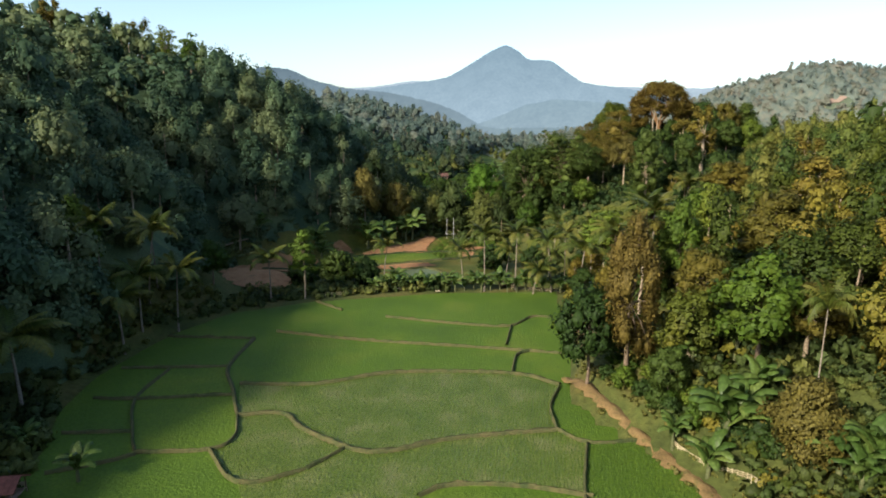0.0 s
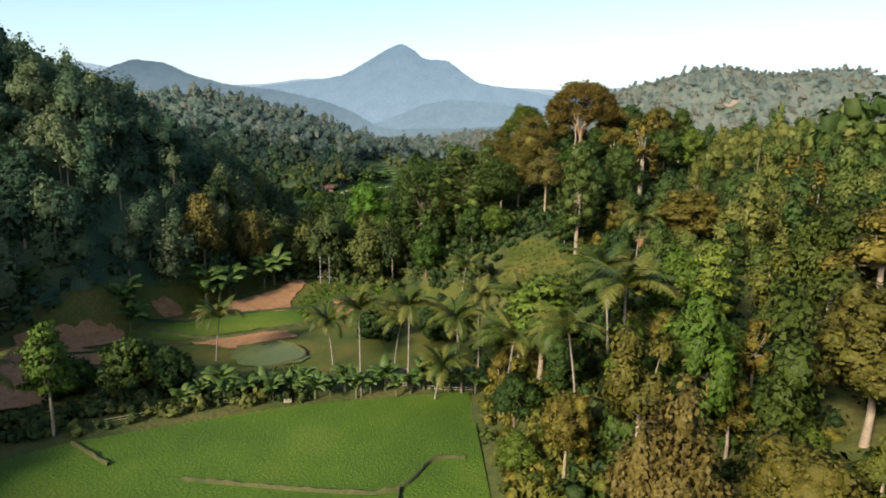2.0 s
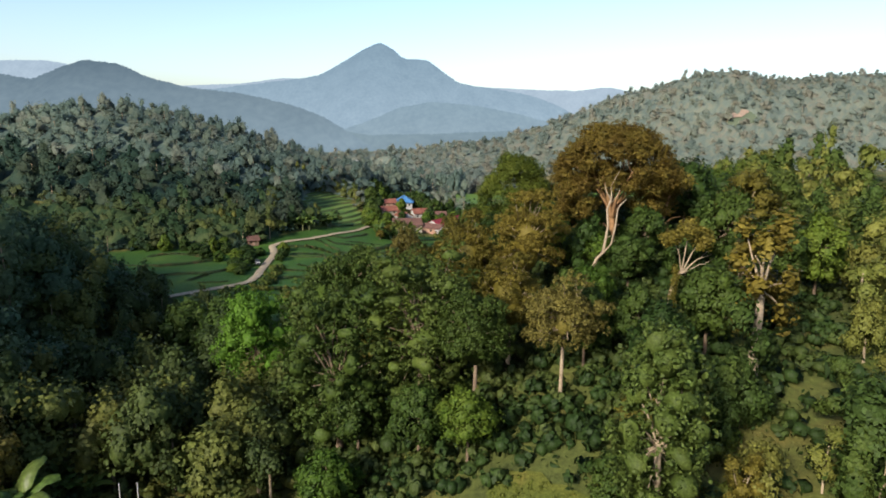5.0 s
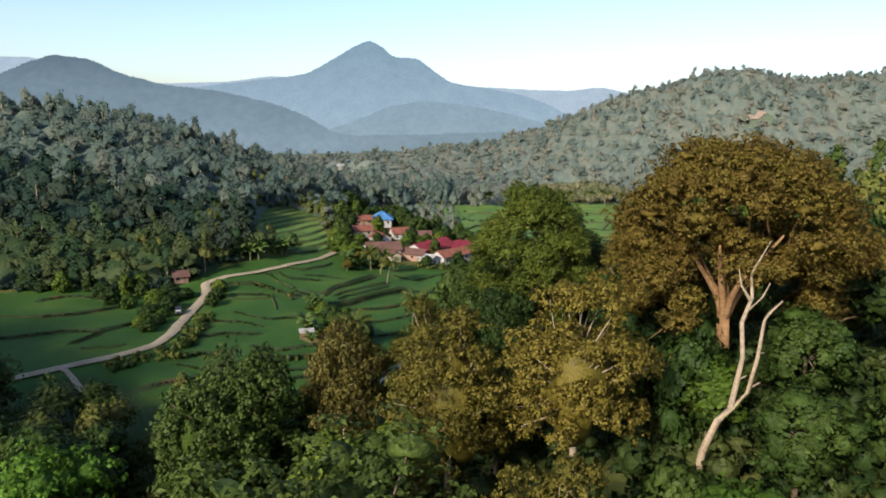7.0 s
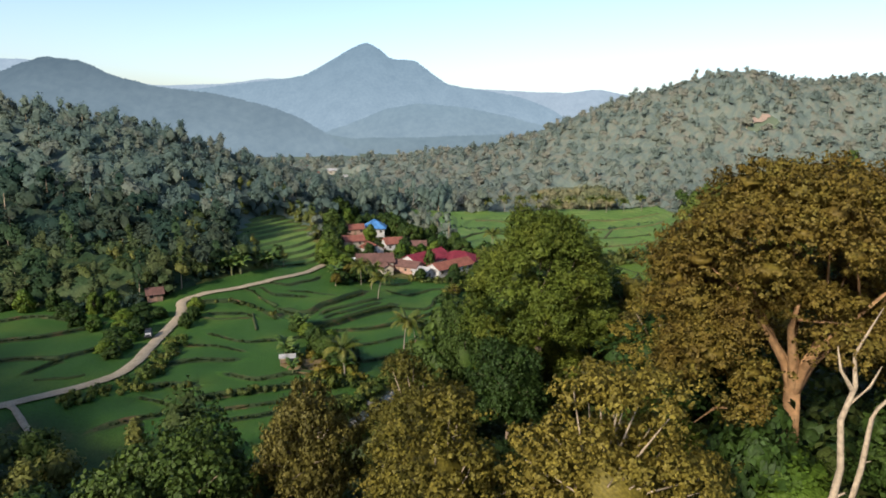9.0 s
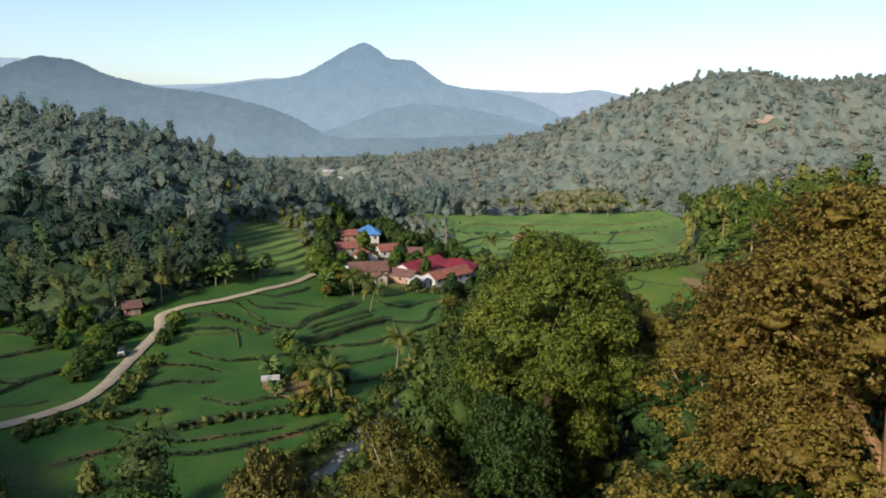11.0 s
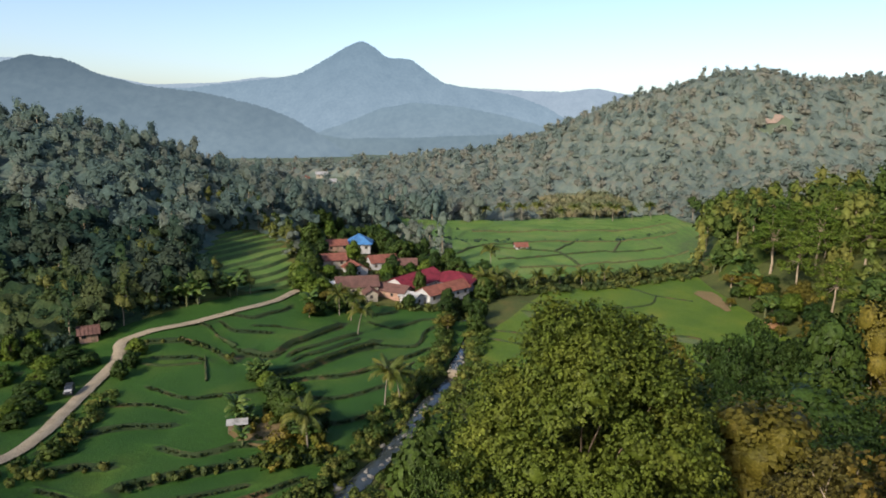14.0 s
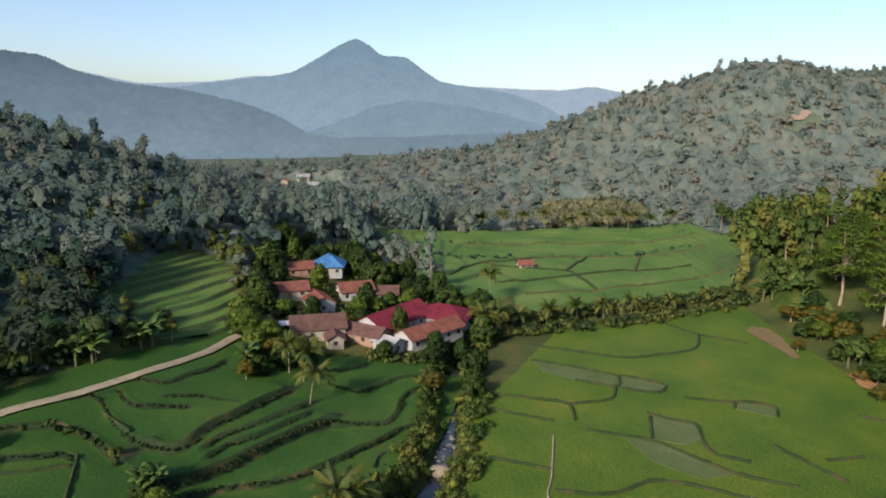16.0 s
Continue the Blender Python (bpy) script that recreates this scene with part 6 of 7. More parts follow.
for _i, (_x, _y, _s) in enumerate(BAN_A):
    banana(_x, _y, _s, _i)
for _i in range(22):                                       # the row behind the field
    _u = _i / 21
    banana(-46 + 44 * _u, 144.5 + 9.5 * _u ** 0.7 + (_i % 3) * 1.1, 0.85 + 0.3 * ((_i * 7) % 5) / 5, _i)
BAN_B = [(-37, 378, 1.2), (-35.5, 379.5, 1.1), (-38, 380, 1.2), (-40, 402, 1.0), (-41.5, 403, 1.1), (-38.5, 402.5, 1), (-71, 438, 1.5), (-73, 441, 1.6), (-70, 442, 1.5), (-74, 437, 1.4), (-72, 445, 1.5), (-68.5, 440, 1.4), (-62, 449, 1.5), (-63.5, 451, 1.6), (-61, 452, 1.4), (119, 523, 1.8), (121, 521, 1.9), (124, 518, 1.8), (127, 513, 1.9), (121, 494, 1.8), (119, 497, 1.7), (113, 465, 1.6), (117, 462, 1.7), (119, 485, 1.7), (115, 463.5, 1.5), (117, 489, 1.6), (-37, 448, 1.3), (-38.5, 450, 1.2), (-34, 371, 1.1), (-22, 374, 1.0)]
for _i, (_x, _y, _s) in enumerate(BAN_B):
    banana(_x, _y, _s, _i)


# ---- undergrowth ----
def undergrowth(name, label, pts, rmin, rmax, seed, leafage, leaf=0.6, per=26, flat_z=0.75):
    rng = np.random.default_rng(seed)
    kinds = []
    for k in range(6):
        bl = [(rng.normal() * 0.45, rng.normal() * 0.45, 0.35 + rng.uniform(0, 0.3), 0.62, 0.62, 0.5 * flat_z * 1.4) for _ in range(3)]
        kinds.append(join(leaves(rng, bl, per, leaf / rmax, 0.1), *[lump(rng, b[:3], np.array(b[3:]) * 0.62, 0.3, ICO1) for b in bl]))
    pts = np.asarray(pts, float)
    z = land(pts[:, 0], pts[:, 1])
    vs, fs, base, tones = [], {}, 0, []
    for i in range(len(pts)):
        v, f = kinds[rng.integers(6)]
        a, s = rng.uniform(0, 6.28), rng.uniform(rmin, rmax)
        rot = np.array([[math.cos(a), -math.sin(a), 0], [math.sin(a), math.cos(a), 0], [0, 0, 1]])
        vs.append(moved(v, s * np.array((1, 1, rng.uniform(0.8, 1.4))), rot, np.array((pts[i, 0], pts[i, 1], z[i] - 0.15 * s))))
        tones.append(np.full(len(v), rng.uniform(0, 0.75)))
        for g in f:
            fs.setdefault(g.shape[1], []).append(g + base)
        base += len(v)
    return tagged(new(name, mesh_of(name, np.concatenate(vs), [np.concatenate(g) for g in fs.values()], leafage, True, tone=np.concatenate(tones))), label, "undergrowth", kind="stuff")


def along(line, offs, step, jitter, seed):
    rng = np.random.default_rng(seed)
    p = curve_points(line, step)
    d = np.gradient(p, axis=0)
    nrm = np.stack([-d[:, 1], d[:, 0]], 1) / (np.linalg.norm(d, axis=1)[:, None] + 1e-9)
    return np.concatenate([p + nrm * o + rng.normal(size=p.shape) * jitter for o in offs])


def sprinkle(poly, spacing, seed, edge=None):
    rng = np.random.default_rng(seed)
    p = np.array(poly)
    gx, gy = np.meshgrid(np.arange(p[:, 0].min(), p[:, 0].max(), spacing), np.arange(p[:, 1].min(), p[:, 1].max(), spacing))
    q = np.stack([gx.ravel(), gy.ravel()], 1) + rng.uniform(-0.5, 0.5, (gx.size, 2)) * spacing
    return q[inside(q[:, 0], q[:, 1], poly)]


undergrowth("stream_bushes", "thick green bushes lining the stream banks", along(STREAM[2:11], (-3.4, -4.8, -6.2, 3.4, 4.8, 6.2), 1.9, 0.8, 1), 0.7, 2.1, 1, L_LIGHT, 0.42, 40)
undergrowth("road_bushes", "low shrubs beside the road", along(ROAD[3:9], (-3.6, -5.2, -6.5), 1.8, 0.8, 2), 0.7, 1.6, 2, L_LIGHT)
undergrowth("hedge", "dark hedge of shrubs and small trees", along(STREAM[9:13], (-4, -6, 5, 7, 9), 2.4, 1.2, 3), 1.2, 3.2, 3, L_DARK)
_edge = [(-58, 52), (-63, 62), (-70, 71), (-75, 84), (-76.5, 104), (-73, 121), (-60, 134.5), (-46, 142), (-29.5, 150)]
undergrowth("field_edge_bushes", "shadowed shrubs along the field edge", along(_edge, (0.5, 3, 5.5, 8), 2.0, 0.9, 4), 1.0, 2.4, 4, L_DARK)
_edge = [(-1, 156), (2.5, 121), (5.5, 100), (14, 86), (21, 69), (27, 52)]
undergrowth("path_grass", "dry yellowish grass tufts beside an earth path", np.concatenate([along([(2, 99), (6.4, 91.5), (10.4, 85), (14.6, 79), (18.4, 71), (21.6, 61)], (0.7, 1.3), 0.8, 0.3, 51), along([(2, 98), (5.4, 90.5), (9.5, 83), (14.6, 74.8), (17.5, 68.6), (20, 60)], (-0.2,), 1.3, 0.25, 52)]), 0.25, 0.6, 51, L_GRASSY, 0.22, 16)
undergrowth("bank_bushes", "tangled shrubs on the bank above the field", along(_edge, (2.2, 4.5, 7, 9.5), 1.9, 0.7, 5), 0.8, 2.0, 5, L_MIX)
def off_slope(q):
    """Leaves the open grass slope free."""
    return q[~inside(q[:, 0], q[:, 1], GRASS_SLOPE)]


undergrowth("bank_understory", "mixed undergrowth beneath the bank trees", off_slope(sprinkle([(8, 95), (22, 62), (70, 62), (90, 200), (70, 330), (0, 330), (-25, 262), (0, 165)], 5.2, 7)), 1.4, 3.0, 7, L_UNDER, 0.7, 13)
undergrowth("valley_understory", "undergrowth along the wooded valley floor", sprinkle([(-100, 236), (-24, 228), (-2, 212), (0, 330), (-60, 322), (-100, 322)], 4.2, 8), 1.4, 3.0, 8, L_DARK, 0.7, 13)
undergrowth("crop_rows", "leafy green vegetable crop", sprinkle([(-48.4, 228), (-46, 205), (-42, 196.5), (-36.5, 199), (-38, 213), (-27, 220), (-22, 227), (-38, 231)], 1.25, 9), 0.45, 0.95, 9, L_FERN, 0.26, 18)
undergrowth("grass_slope_tufts", "tall yellow-green grass on a slope", sprinkle(GRASS_SLOPE, 0.9, 10), 0.3, 0.62, 10, L_SWARD, 0.15, 16, 0.5)
undergrowth("hill_foot_shrubs", "shrubs at the foot of the hill", sprinkle([(-146, 398), (-118, 405), (-94, 402), (-84, 420), (-70, 440), (-100, 450), (-150, 420)], 3.0, 11), 1.2, 2.8, 11, L_HILL)
HOMES = [(-6.5, 487, 8), (-12, 480, 7), (-1, 495, 7), (8, 493.5, 10), (4, 477.5, 7), (10, 484, 6), (-2, 471, 6), (-14.8, 474.6, 9), (-6.4, 468.6, 5), (-26.2, 474.5, 9), (-20.6, 468, 5), (-39.5, 497.5, 6.5), (-29.8, 494, 7), (-20.8, 508.5, 6.5), (-11.4, 511, 6), (-32.3, 527, 7.5), (-32, 517, 7), (-24, 519, 5), (-41, 513, 4), (-38, 490, 4), (-20, 500, 4), (-41, 520.5, 6), (-33, 472.5, 3.5), (-1, 485, 6.5), (1, 468, 4), (-13, 468, 4), (12, 478, 4)]
_q = sprinkle(VILLAGE, 3.0, 12)
for _hx, _hy, _hr in HOMES:
    _q = _q[(_q[:, 0] - _hx) ** 2 + (_q[:, 1] - _hy) ** 2 > _hr ** 2]
undergrowth("village_shrubs", "garden shrubs between village houses", _q, 1.2, 2.8, 12, L_DARK, 0.8, 16)
_q = sprinkle(VILLAGE, 7.5, 33)
for _hx, _hy, _hr in HOMES:
    _q = _q[(_q[:, 0] - _hx) ** 2 + (_q[:, 1] - _hy) ** 2 > (_hr + 0.5) ** 2]
for _i, (_x, _y) in enumerate(_q):
    plant(("garden", "garden", "garden_light", "bushy")[_i % 4], _x, _y, 5.5 + (_i * 7) % 5, 2.6 + (_i * 3 % 4) * 0.3, _i)
undergrowth("terrace_bushes", "ferny shrubs along the terrace banks", np.concatenate([along([(-49.8, 354.5), (-43.2, 359.1), (-31.7, 365.2), (-18.6, 369)], (-0.5, 0.8), 2.0, 0.5, 23), along(TERRACE_EDGES[11][1], (-0.3,), 3.0, 0.4, 28), along([(-63.6, 356.6), (-54.7, 360.4)], (0,), 1.8, 0.4, 25)]), 0.4, 0.9, 23, L_DARK)
L_RANK = foliage("rank_grass", (0.016, 0.034, 0.008), (0.026, 0.046, 0.010), (0.044, 0.058, 0.014), 0.1)
undergrowth("terrace_grass", "rank dark grass on the risers of the terraces", np.concatenate([along(_pts, (-0.15,) if _h < 1 else (-0.3, 0.3), 0.85, 0.16, 40 + _k) for _k, (_h, _pts) in enumerate(TERRACE_EDGES)]), 0.3, 0.62, 24, L_RANK, 0.2, 12, 0.6)
undergrowth("farm_bushes", "bushes round a field hut", sprinkle([(-36, 374), (-32, 388), (-22, 386), (-18, 368), (-26, 364)], 2.2, 13), 0.8, 1.9, 13, L_MIX)

undergrowth("bank_front_bushes", "leafy shrubs and ferns over the bank", sprinkle([(6.5, 98), (15, 86), (23, 68), (29, 56), (52, 60), (42, 94), (20, 102)], 1.8, 14), 0.8, 2.0, 14, L_DARK)

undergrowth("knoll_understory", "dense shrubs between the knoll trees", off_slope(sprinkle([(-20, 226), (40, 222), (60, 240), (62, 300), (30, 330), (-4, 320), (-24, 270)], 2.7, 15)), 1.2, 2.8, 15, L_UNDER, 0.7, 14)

BANK_GROUND = [(-1, 160), (3, 118), (31, 110), (34, 222), (24, 226), (4, 186)]
undergrowth("bank_shrubs", "leafy shrubs round the palms of the bank", off_slope(sprinkle(BANK_GROUND, 2.3, 31)), 0.9, 2.3, 31, L_MIX, 0.42, 34)
for _i, (_x, _y) in enumerate(sprinkle(BANK_GROUND, 8.0, 32)):
    if not inside(_x, _y, GRASS_SLOPE):
        plant(("fresh", "olive", "bushy", "loose", "deep")[_i % 5], _x, _y, 5.5 + (_i * 5) % 6, 2.6 + (_i * 7 % 5) * 0.35, _i)
undergrowth("clearing_edge_thicket", "dark thicket between the clearing and the wooded slope", along([(-106, 146), (-96, 172), (-79, 203), (-68, 222), (-55, 236)], (1.0, 3.5, 6.5, 10, 14), 2.4, 1.0, 34), 1.3, 2.8, 34, L_SLOPE, 0.6, 22)
undergrowth("bamboo_grove", "pale yellowish bamboo grove at a hill foot", sprinkle([(58, 690), (70, 676), (120, 680), (134, 700), (120, 726), (76, 722)], 4.5, 16), 3.6, 6.4, 16, L_BAMBOO, 0.9, 40)
undergrowth("field_hedges", "low hedges between distant fields", np.concatenate([along([(-20, 585), (30, 592), (80, 604), (130, 618)], (0, 2), 3.0, 1.0, 17), along([(0, 618), (50, 628), (110, 640), (140, 650)], (0, 2), 3.0, 1.0, 18), along([(-30, 640), (40, 660), (100, 668), (150, 664)], (0, 3, 6), 3.0, 1.4, 19)]), 0.9, 2.4, 17, L_HILL, 0.8, 8)

# ---- open patches ----
def patch(name, poly, mat, label, category, dz=0.14, step=0.8):
    """A plot on the land, its outline rounded and uneven."""
    rng = np.random.default_rng(len(poly) + int(abs(poly[0][0])))
    ring = curve_points(list(poly) + [poly[0]], 1.4)[:-1]
    poly = [tuple(q) for q in ring + rng.normal(size=ring.shape) * 0.42]
    return field_sheet(name, poly, step, lambda x, y: land(x, y) + dz + 0.05 * wave(x, y, 2.1), mat, label, category)


M_POND = surface("muddy_pool", [(0.3, (0.068, 0.094, 0.018)), (0.6, (0.102, 0.117, 0.025))], 0.2, 2.0, 0.35, 0.1)
patch("clearing_grass", CLEARING, M_GRASS, "rough grass of a forest clearing", "grass", 0.3, 1.5)
patch("earth_patch", [(-69, 195), (-62.5, 208.7), (-56.5, 219.6), (-53.4, 231), (-49.8, 228), (-49.3, 211), (-47, 203), (-57, 200.4)], M_EARTH, "bare orange earth cut into a slope", "earth", 0.55)
patch("earth_patch", [(-78, 195.5), (-75, 200), (-71.6, 200), (-72.4, 195.5)], M_EARTH, "bare orange earth cut into a slope", "earth", 0.55)
patch("earth_patch", [(-39, 214), (-29, 218), (-32, 212), (-31.6, 203), (-34, 197.5), (-36, 205)], M_EARTH, "bare orange earth between crop plots", "earth", 0.55)
patch("earth_patch", [(-60, 179), (-47, 186.5), (-40, 184.5), (-45, 179.5), (-50, 176)], M_EARTH, "pale trampled earth beside a pool", "earth", 0.55)
patch("earth_patch", [(-92, 176), (-76, 172), (-70, 165), (-80, 160), (-98, 164)], M_EARTH, "bare orange earth cut into a slope", "earth", 0.55)
patch("earth_patch", [(-92, 153), (-91, 165), (-74, 154), (-68, 144), (-75, 141), (-83, 142.5)], M_EARTH, "bare brown earth bank below the wood", "earth", 0.5)
patch("earth_patch", [(-94.5, 175), (-80, 185), (-76, 177.5), (-91, 169.5)], M_EARTH, "bare brown earth bank below the wood", "earth", 0.6)
ribbon("footpath", [(-108, 163), (-103.4, 170.9), (-97, 177)], 1.6, lambda x, y: land(x, y) + 0.5, M_TRACK, "narrow pale footpath into the wood", "path", 0.1, 1.5, 9, 0.2)
CLEARING_BANKS = [[(-84, 190), (-66, 194.5), (-47, 204.5), (-32, 210)], [(-72, 186), (-56, 182), (-40, 193)], [(-40, 193), (-24, 207), (-10, 206)], [(-50, 176.5), (-42, 180), (-35, 173), (-41, 166)], [(-88, 168), (-74, 172), (-60, 178)]]
for _i, _b_ in enumerate(CLEARING_BANKS):
    ribbon("bund", _b_, 1.1, lambda x, y: land(x, y) + 0.45, (M_RISER, M_BUND)[_i % 2], "rough bank between clearing plots", "bund", 0.4, 1.0, 90 + _i, 0.3)
patch("green_plot", [(-47, 204), (-40.5, 193.5), (-49, 188.5), (-66, 180), (-72, 186), (-66, 194)], M_RICE_B, "small plot of green crop in the clearing", "rice paddy", 0.5)
patch("green_plot", [(-38, 190), (-22, 196), (-10, 205), (-24, 207), (-32, 197)], M_GRASS, "small grassy plot in the clearing", "rice paddy", 0.5)
patch("pool", [(-50, 177), (-40, 179), (-34.5, 172), (-41, 166.5), (-49, 171)], M_POND, "shallow muddy green pool", "pool", 0.6)
patch("grass_slope", GRASS_SLOPE, M_GRASS, "sunlit grassy slope", "grass", 0.22)
patch("meadow", MEADOW, M_GRASS, "light green meadow among trees", "grass", 0.15)
patch("earth_patch", [(25, 203), (34, 206), (36, 202), (27, 199)], M_EARTH, "bare orange earth cut into a slope", "earth", 0.35)
patch("earth_patch", [(99.7, 494.2), (102, 480), (102.8, 472), (105.8, 476), (107.9, 488), (107.7, 497), (103, 498)], M_TILLED, "dry weedy brown earth at a field's edge", "earth", 0.2)
patch("earth_patch", [(108, 452), (110, 459), (113, 462), (113.5, 458), (110.5, 450)], M_EARTH, "small orange earth scar beside a rice field", "earth", 0.3)
patch("earth_patch", [(-38, 374), (-36, 380), (-28, 382), (-26, 374), (-32, 371)], M_TILLED, "trodden brown earth round a field hut", "earth", 0.5)
patch("earth_patch", [(258, 789), (263, 796), (269, 793), (274, 799), (280, 796), (274, 791), (266, 789)], M_SCAR, "bare pale pinkish earth scar high on a wooded hill", "earth", 1.5)

# ---- village ----
def wallmat(name, c, rough=0.85):
    return surface(name, [(0.3, tuple(0.78 * v for v in c)), (0.55, c), (0.75, tuple(min(0.85, 1.1 * v) for v in c))], 0.5, 4.0, rough, 0.2)


def roofmat(name, c, rough=0.8):
    """Rows of tiles: a stepped wave down the slope, with stains."""
    m = surface(name, [(0.3, tuple(0.6 * v for v in c)), (0.52, c), (0.75, tuple(1.25 * v for v in c))], 0.6, 5.0, rough, 0.3)
    return m


W_WHITE, W_CREAM, W_TERRA, W_GREY = wallmat("white_wash", (0.40, 0.39, 0.37)), wallmat("cream_plaster", (0.33, 0.29, 0.22)), wallmat("terracotta_plaster", (0.33, 0.20, 0.14)), wallmat("grey_block", (0.33, 0.32, 0.30))
R_MAROON, R_ORANGE, R_BROWN, R_BLUE, R_GREY, R_THATCH = roofmat("maroon_roof", (0.165, 0.020, 0.032)), roofmat("orange_tile", (0.20, 0.075, 0.050)), roofmat("brown_tile", (0.13, 0.068, 0.052)), roofmat("blue_sheet", (0.07, 0.19, 0.38), 0.5), roofmat("grey_sheet", (0.34, 0.33, 0.31), 0.5), roofmat("thatch", (0.22, 0.17, 0.11), 0.95)
M_GLASS, _n, _l, _b = nodes_of("dark_window_glass")
_b.inputs["Base Color"].default_value, _b.inputs["Roughness"].default_value = (0.02, 0.025, 0.03, 1), 0.1
M_WOOD = surface("weathered_wood", [(0.3, (0.13, 0.085, 0.05)), (0.6, (0.24, 0.17, 0.11))], 1.0, 8.0, 0.85, 0.4)
M_BAMBOO = surface("dry_bamboo", [(0.3, (0.36, 0.28, 0.16)), (0.6, (0.50, 0.42, 0.27))], 1.0, 8.0, 0.7, 0.3)


def box(x0, x1, y0, y1, z0, z1):
    v = np.array([(x, y, z) for z in (z0, z1) for y in (y0, y1) for x in (x0, x1)], float)
    f = np.array([[0, 2, 3, 1], [4, 5, 7, 6], [0, 1, 5, 4], [2, 6, 7, 3], [0, 4, 6, 2], [1, 3, 7, 5]])
    return v, f


def slab(p, thick):
    """A roof plane of four corners with thickness."""
    p = np.array(p, float)
    n = np.cross(p[1] - p[0], p[3] - p[0])
    n = n / np.linalg.norm(n) * thick
    v = np.concatenate([p, p + n])
    return v, np.array([[3, 2, 1, 0], [4, 5, 6, 7], [0, 1, 5, 4], [1, 2, 6, 5], [2, 3, 7, 6], [3, 0, 4, 7]])


def ribs(p, count, r=0.05):
    """Raised rows running down a roof plane from ridge (p2-p3) to eave (p0-p1)."""
    p = np.array(p, float)
    bits = []
    up = np.cross(p[1] - p[0], p[3] - p[0])
    up = up / np.linalg.norm(up) * (0.12 + r)
    for i in range(count + 1):
        u = i / count
        bits.append(tube([p[0] * (1 - u) + p[1] * u + up, p[3] * (1 - u) + p[2] * u + up], [r, r], 3))
    return bits


def window(parent, x, y, z, w, h, face, name="window"):
    """face: 0 front (-y), 1 back, 2 left, 3 right."""
    t = Matrix.Translation((x, y, z)) @ Euler((0, 0, radians((0, 180, -90, 90)[face]))).to_matrix().to_4x4()
    ob = part(name, mesh_of("frame", *join(box(-w / 2, w / 2, -0.06, 0.02, h - 0.07, h), box(-w / 2, w / 2, -0.09, 0.02, 0, 0.07), box(-w / 2, -w / 2 + 0.07, -0.06, 0.02, 0.07, h - 0.07), box(w / 2 - 0.07, w / 2, -0.06, 0.02, 0.07, h - 0.07), box(-0.03, 0.03, -0.05, 0.02, 0.07, h - 0.07)), M_WOOD), parent, m=t)
    part("pane", mesh_of("pane", *box(-w / 2 + 0.07, w / 2 - 0.07, -0.02, 0.012, 0.07, h - 0.07), M_GLASS), ob)
    return ob


def house(label, x, y, turn, L, W, H, rise, wall, roof, hip=False, over=0.6, z=None, windows=3, door=True, storeys=1):
    """A house with its ridge along its own x; gable or hip roof with eaves."""
    g = ground_z(x, y) if z is None else z
    ob = thing("house", label, "house", "houses of the village", pose(x, y, g, 0, 0, turn))
    a, b = L / 2, W / 2
    t = 0.2
    bits = [box(-a, a, -b, -b + t, -1.2, H), box(-a, a, b - t, b, -1.2, H), box(-a, -a + t, -b + t, b - t, -1.2, H), box(a - t, a, -b + t, b - t, -1.2, H)]
    if not hip:
        for sx in (-a, a - t):
            v = np.array([(sx, -b, H), (sx + t, -b, H), (sx + t, b, H), (sx, b, H), (sx, 0, H + rise), (sx + t, 0, H + rise)])
            bits.append((v, [np.array([[0, 3, 4], [1, 5, 2]]), np.array([[0, 4, 5, 1], [3, 2, 5, 4], [0, 1, 2, 3]])]))
    part("wall", mesh_of("wall", *join(*bits), wall), ob)
    k = rise / b
    e = H - over * k + 0.02
    r = H + rise + 0.02
    if hip:
        q = max(a - b, 0.3)
        planes = [[(-a - over, -b - over, e), (a + over, -b - over, e), (q, 0, r), (-q, 0, r)], [(a + over, b + over, e), (-a - over, b + over, e), (-q, 0, r), (q, 0, r)],
                  [(a + over, -b - over, e), (a + over, b + over, e), (q, 0.05, r), (q, -0.05, r)], [(-a - over, b + over, e), (-a - over, -b - over, e), (-q, -0.05, r), (-q, 0.05, r)]]
    else:
        planes = [[(-a - over, -b - over, e), (a + over, -b - over, e), (a + over, 0, r), (-a - over, 0, r)], [(a + over, b + over, e), (-a - over, b + over, e), (-a - over, 0, r), (a + over, 0, r)]]
    bits = [slab(p, 0.12) for p in planes]
    for p in planes[:2]:
        bits += ribs(p, max(6, int(L / 0.7)))
    bits.append(tube([(-(a + over if not hip else max(a - b, 0.3)), 0, r + 0.1), ((a + over if not hip else max(a - b, 0.3)), 0, r + 0.1)], [0.14, 0.14], 6))
    part("roof", mesh_of("roof", *join(*bits), roof), ob)
    for s in range(storeys):
        zz = s * 2.9
        for i in range(windows):
            wx = -a + L * (i + 0.5) / windows
            if door and s == 0 and i == windows // 2:
                d = part("door", mesh_of("door", *join(box(wx - 0.45, wx + 0.45, -b - 0.06, -b + 0.01, 0, 2.05), box(wx - 0.5, wx - 0.45, -b - 0.09, -b + 0.01, 0, 2.1), box(wx + 0.45, wx + 0.5, -b - 0.09, -b + 0.01, 0, 2.1)), M_WOOD), ob)
                continue
            window(ob, wx, -b, zz + 0.95, 1.1, 1.15, 0)
        window(ob, -a, 0, zz + 0.95, 1.1, 1.15, 2)
        window(ob, a, 0, zz + 0.95, 1.1, 1.15, 3)
    return ob


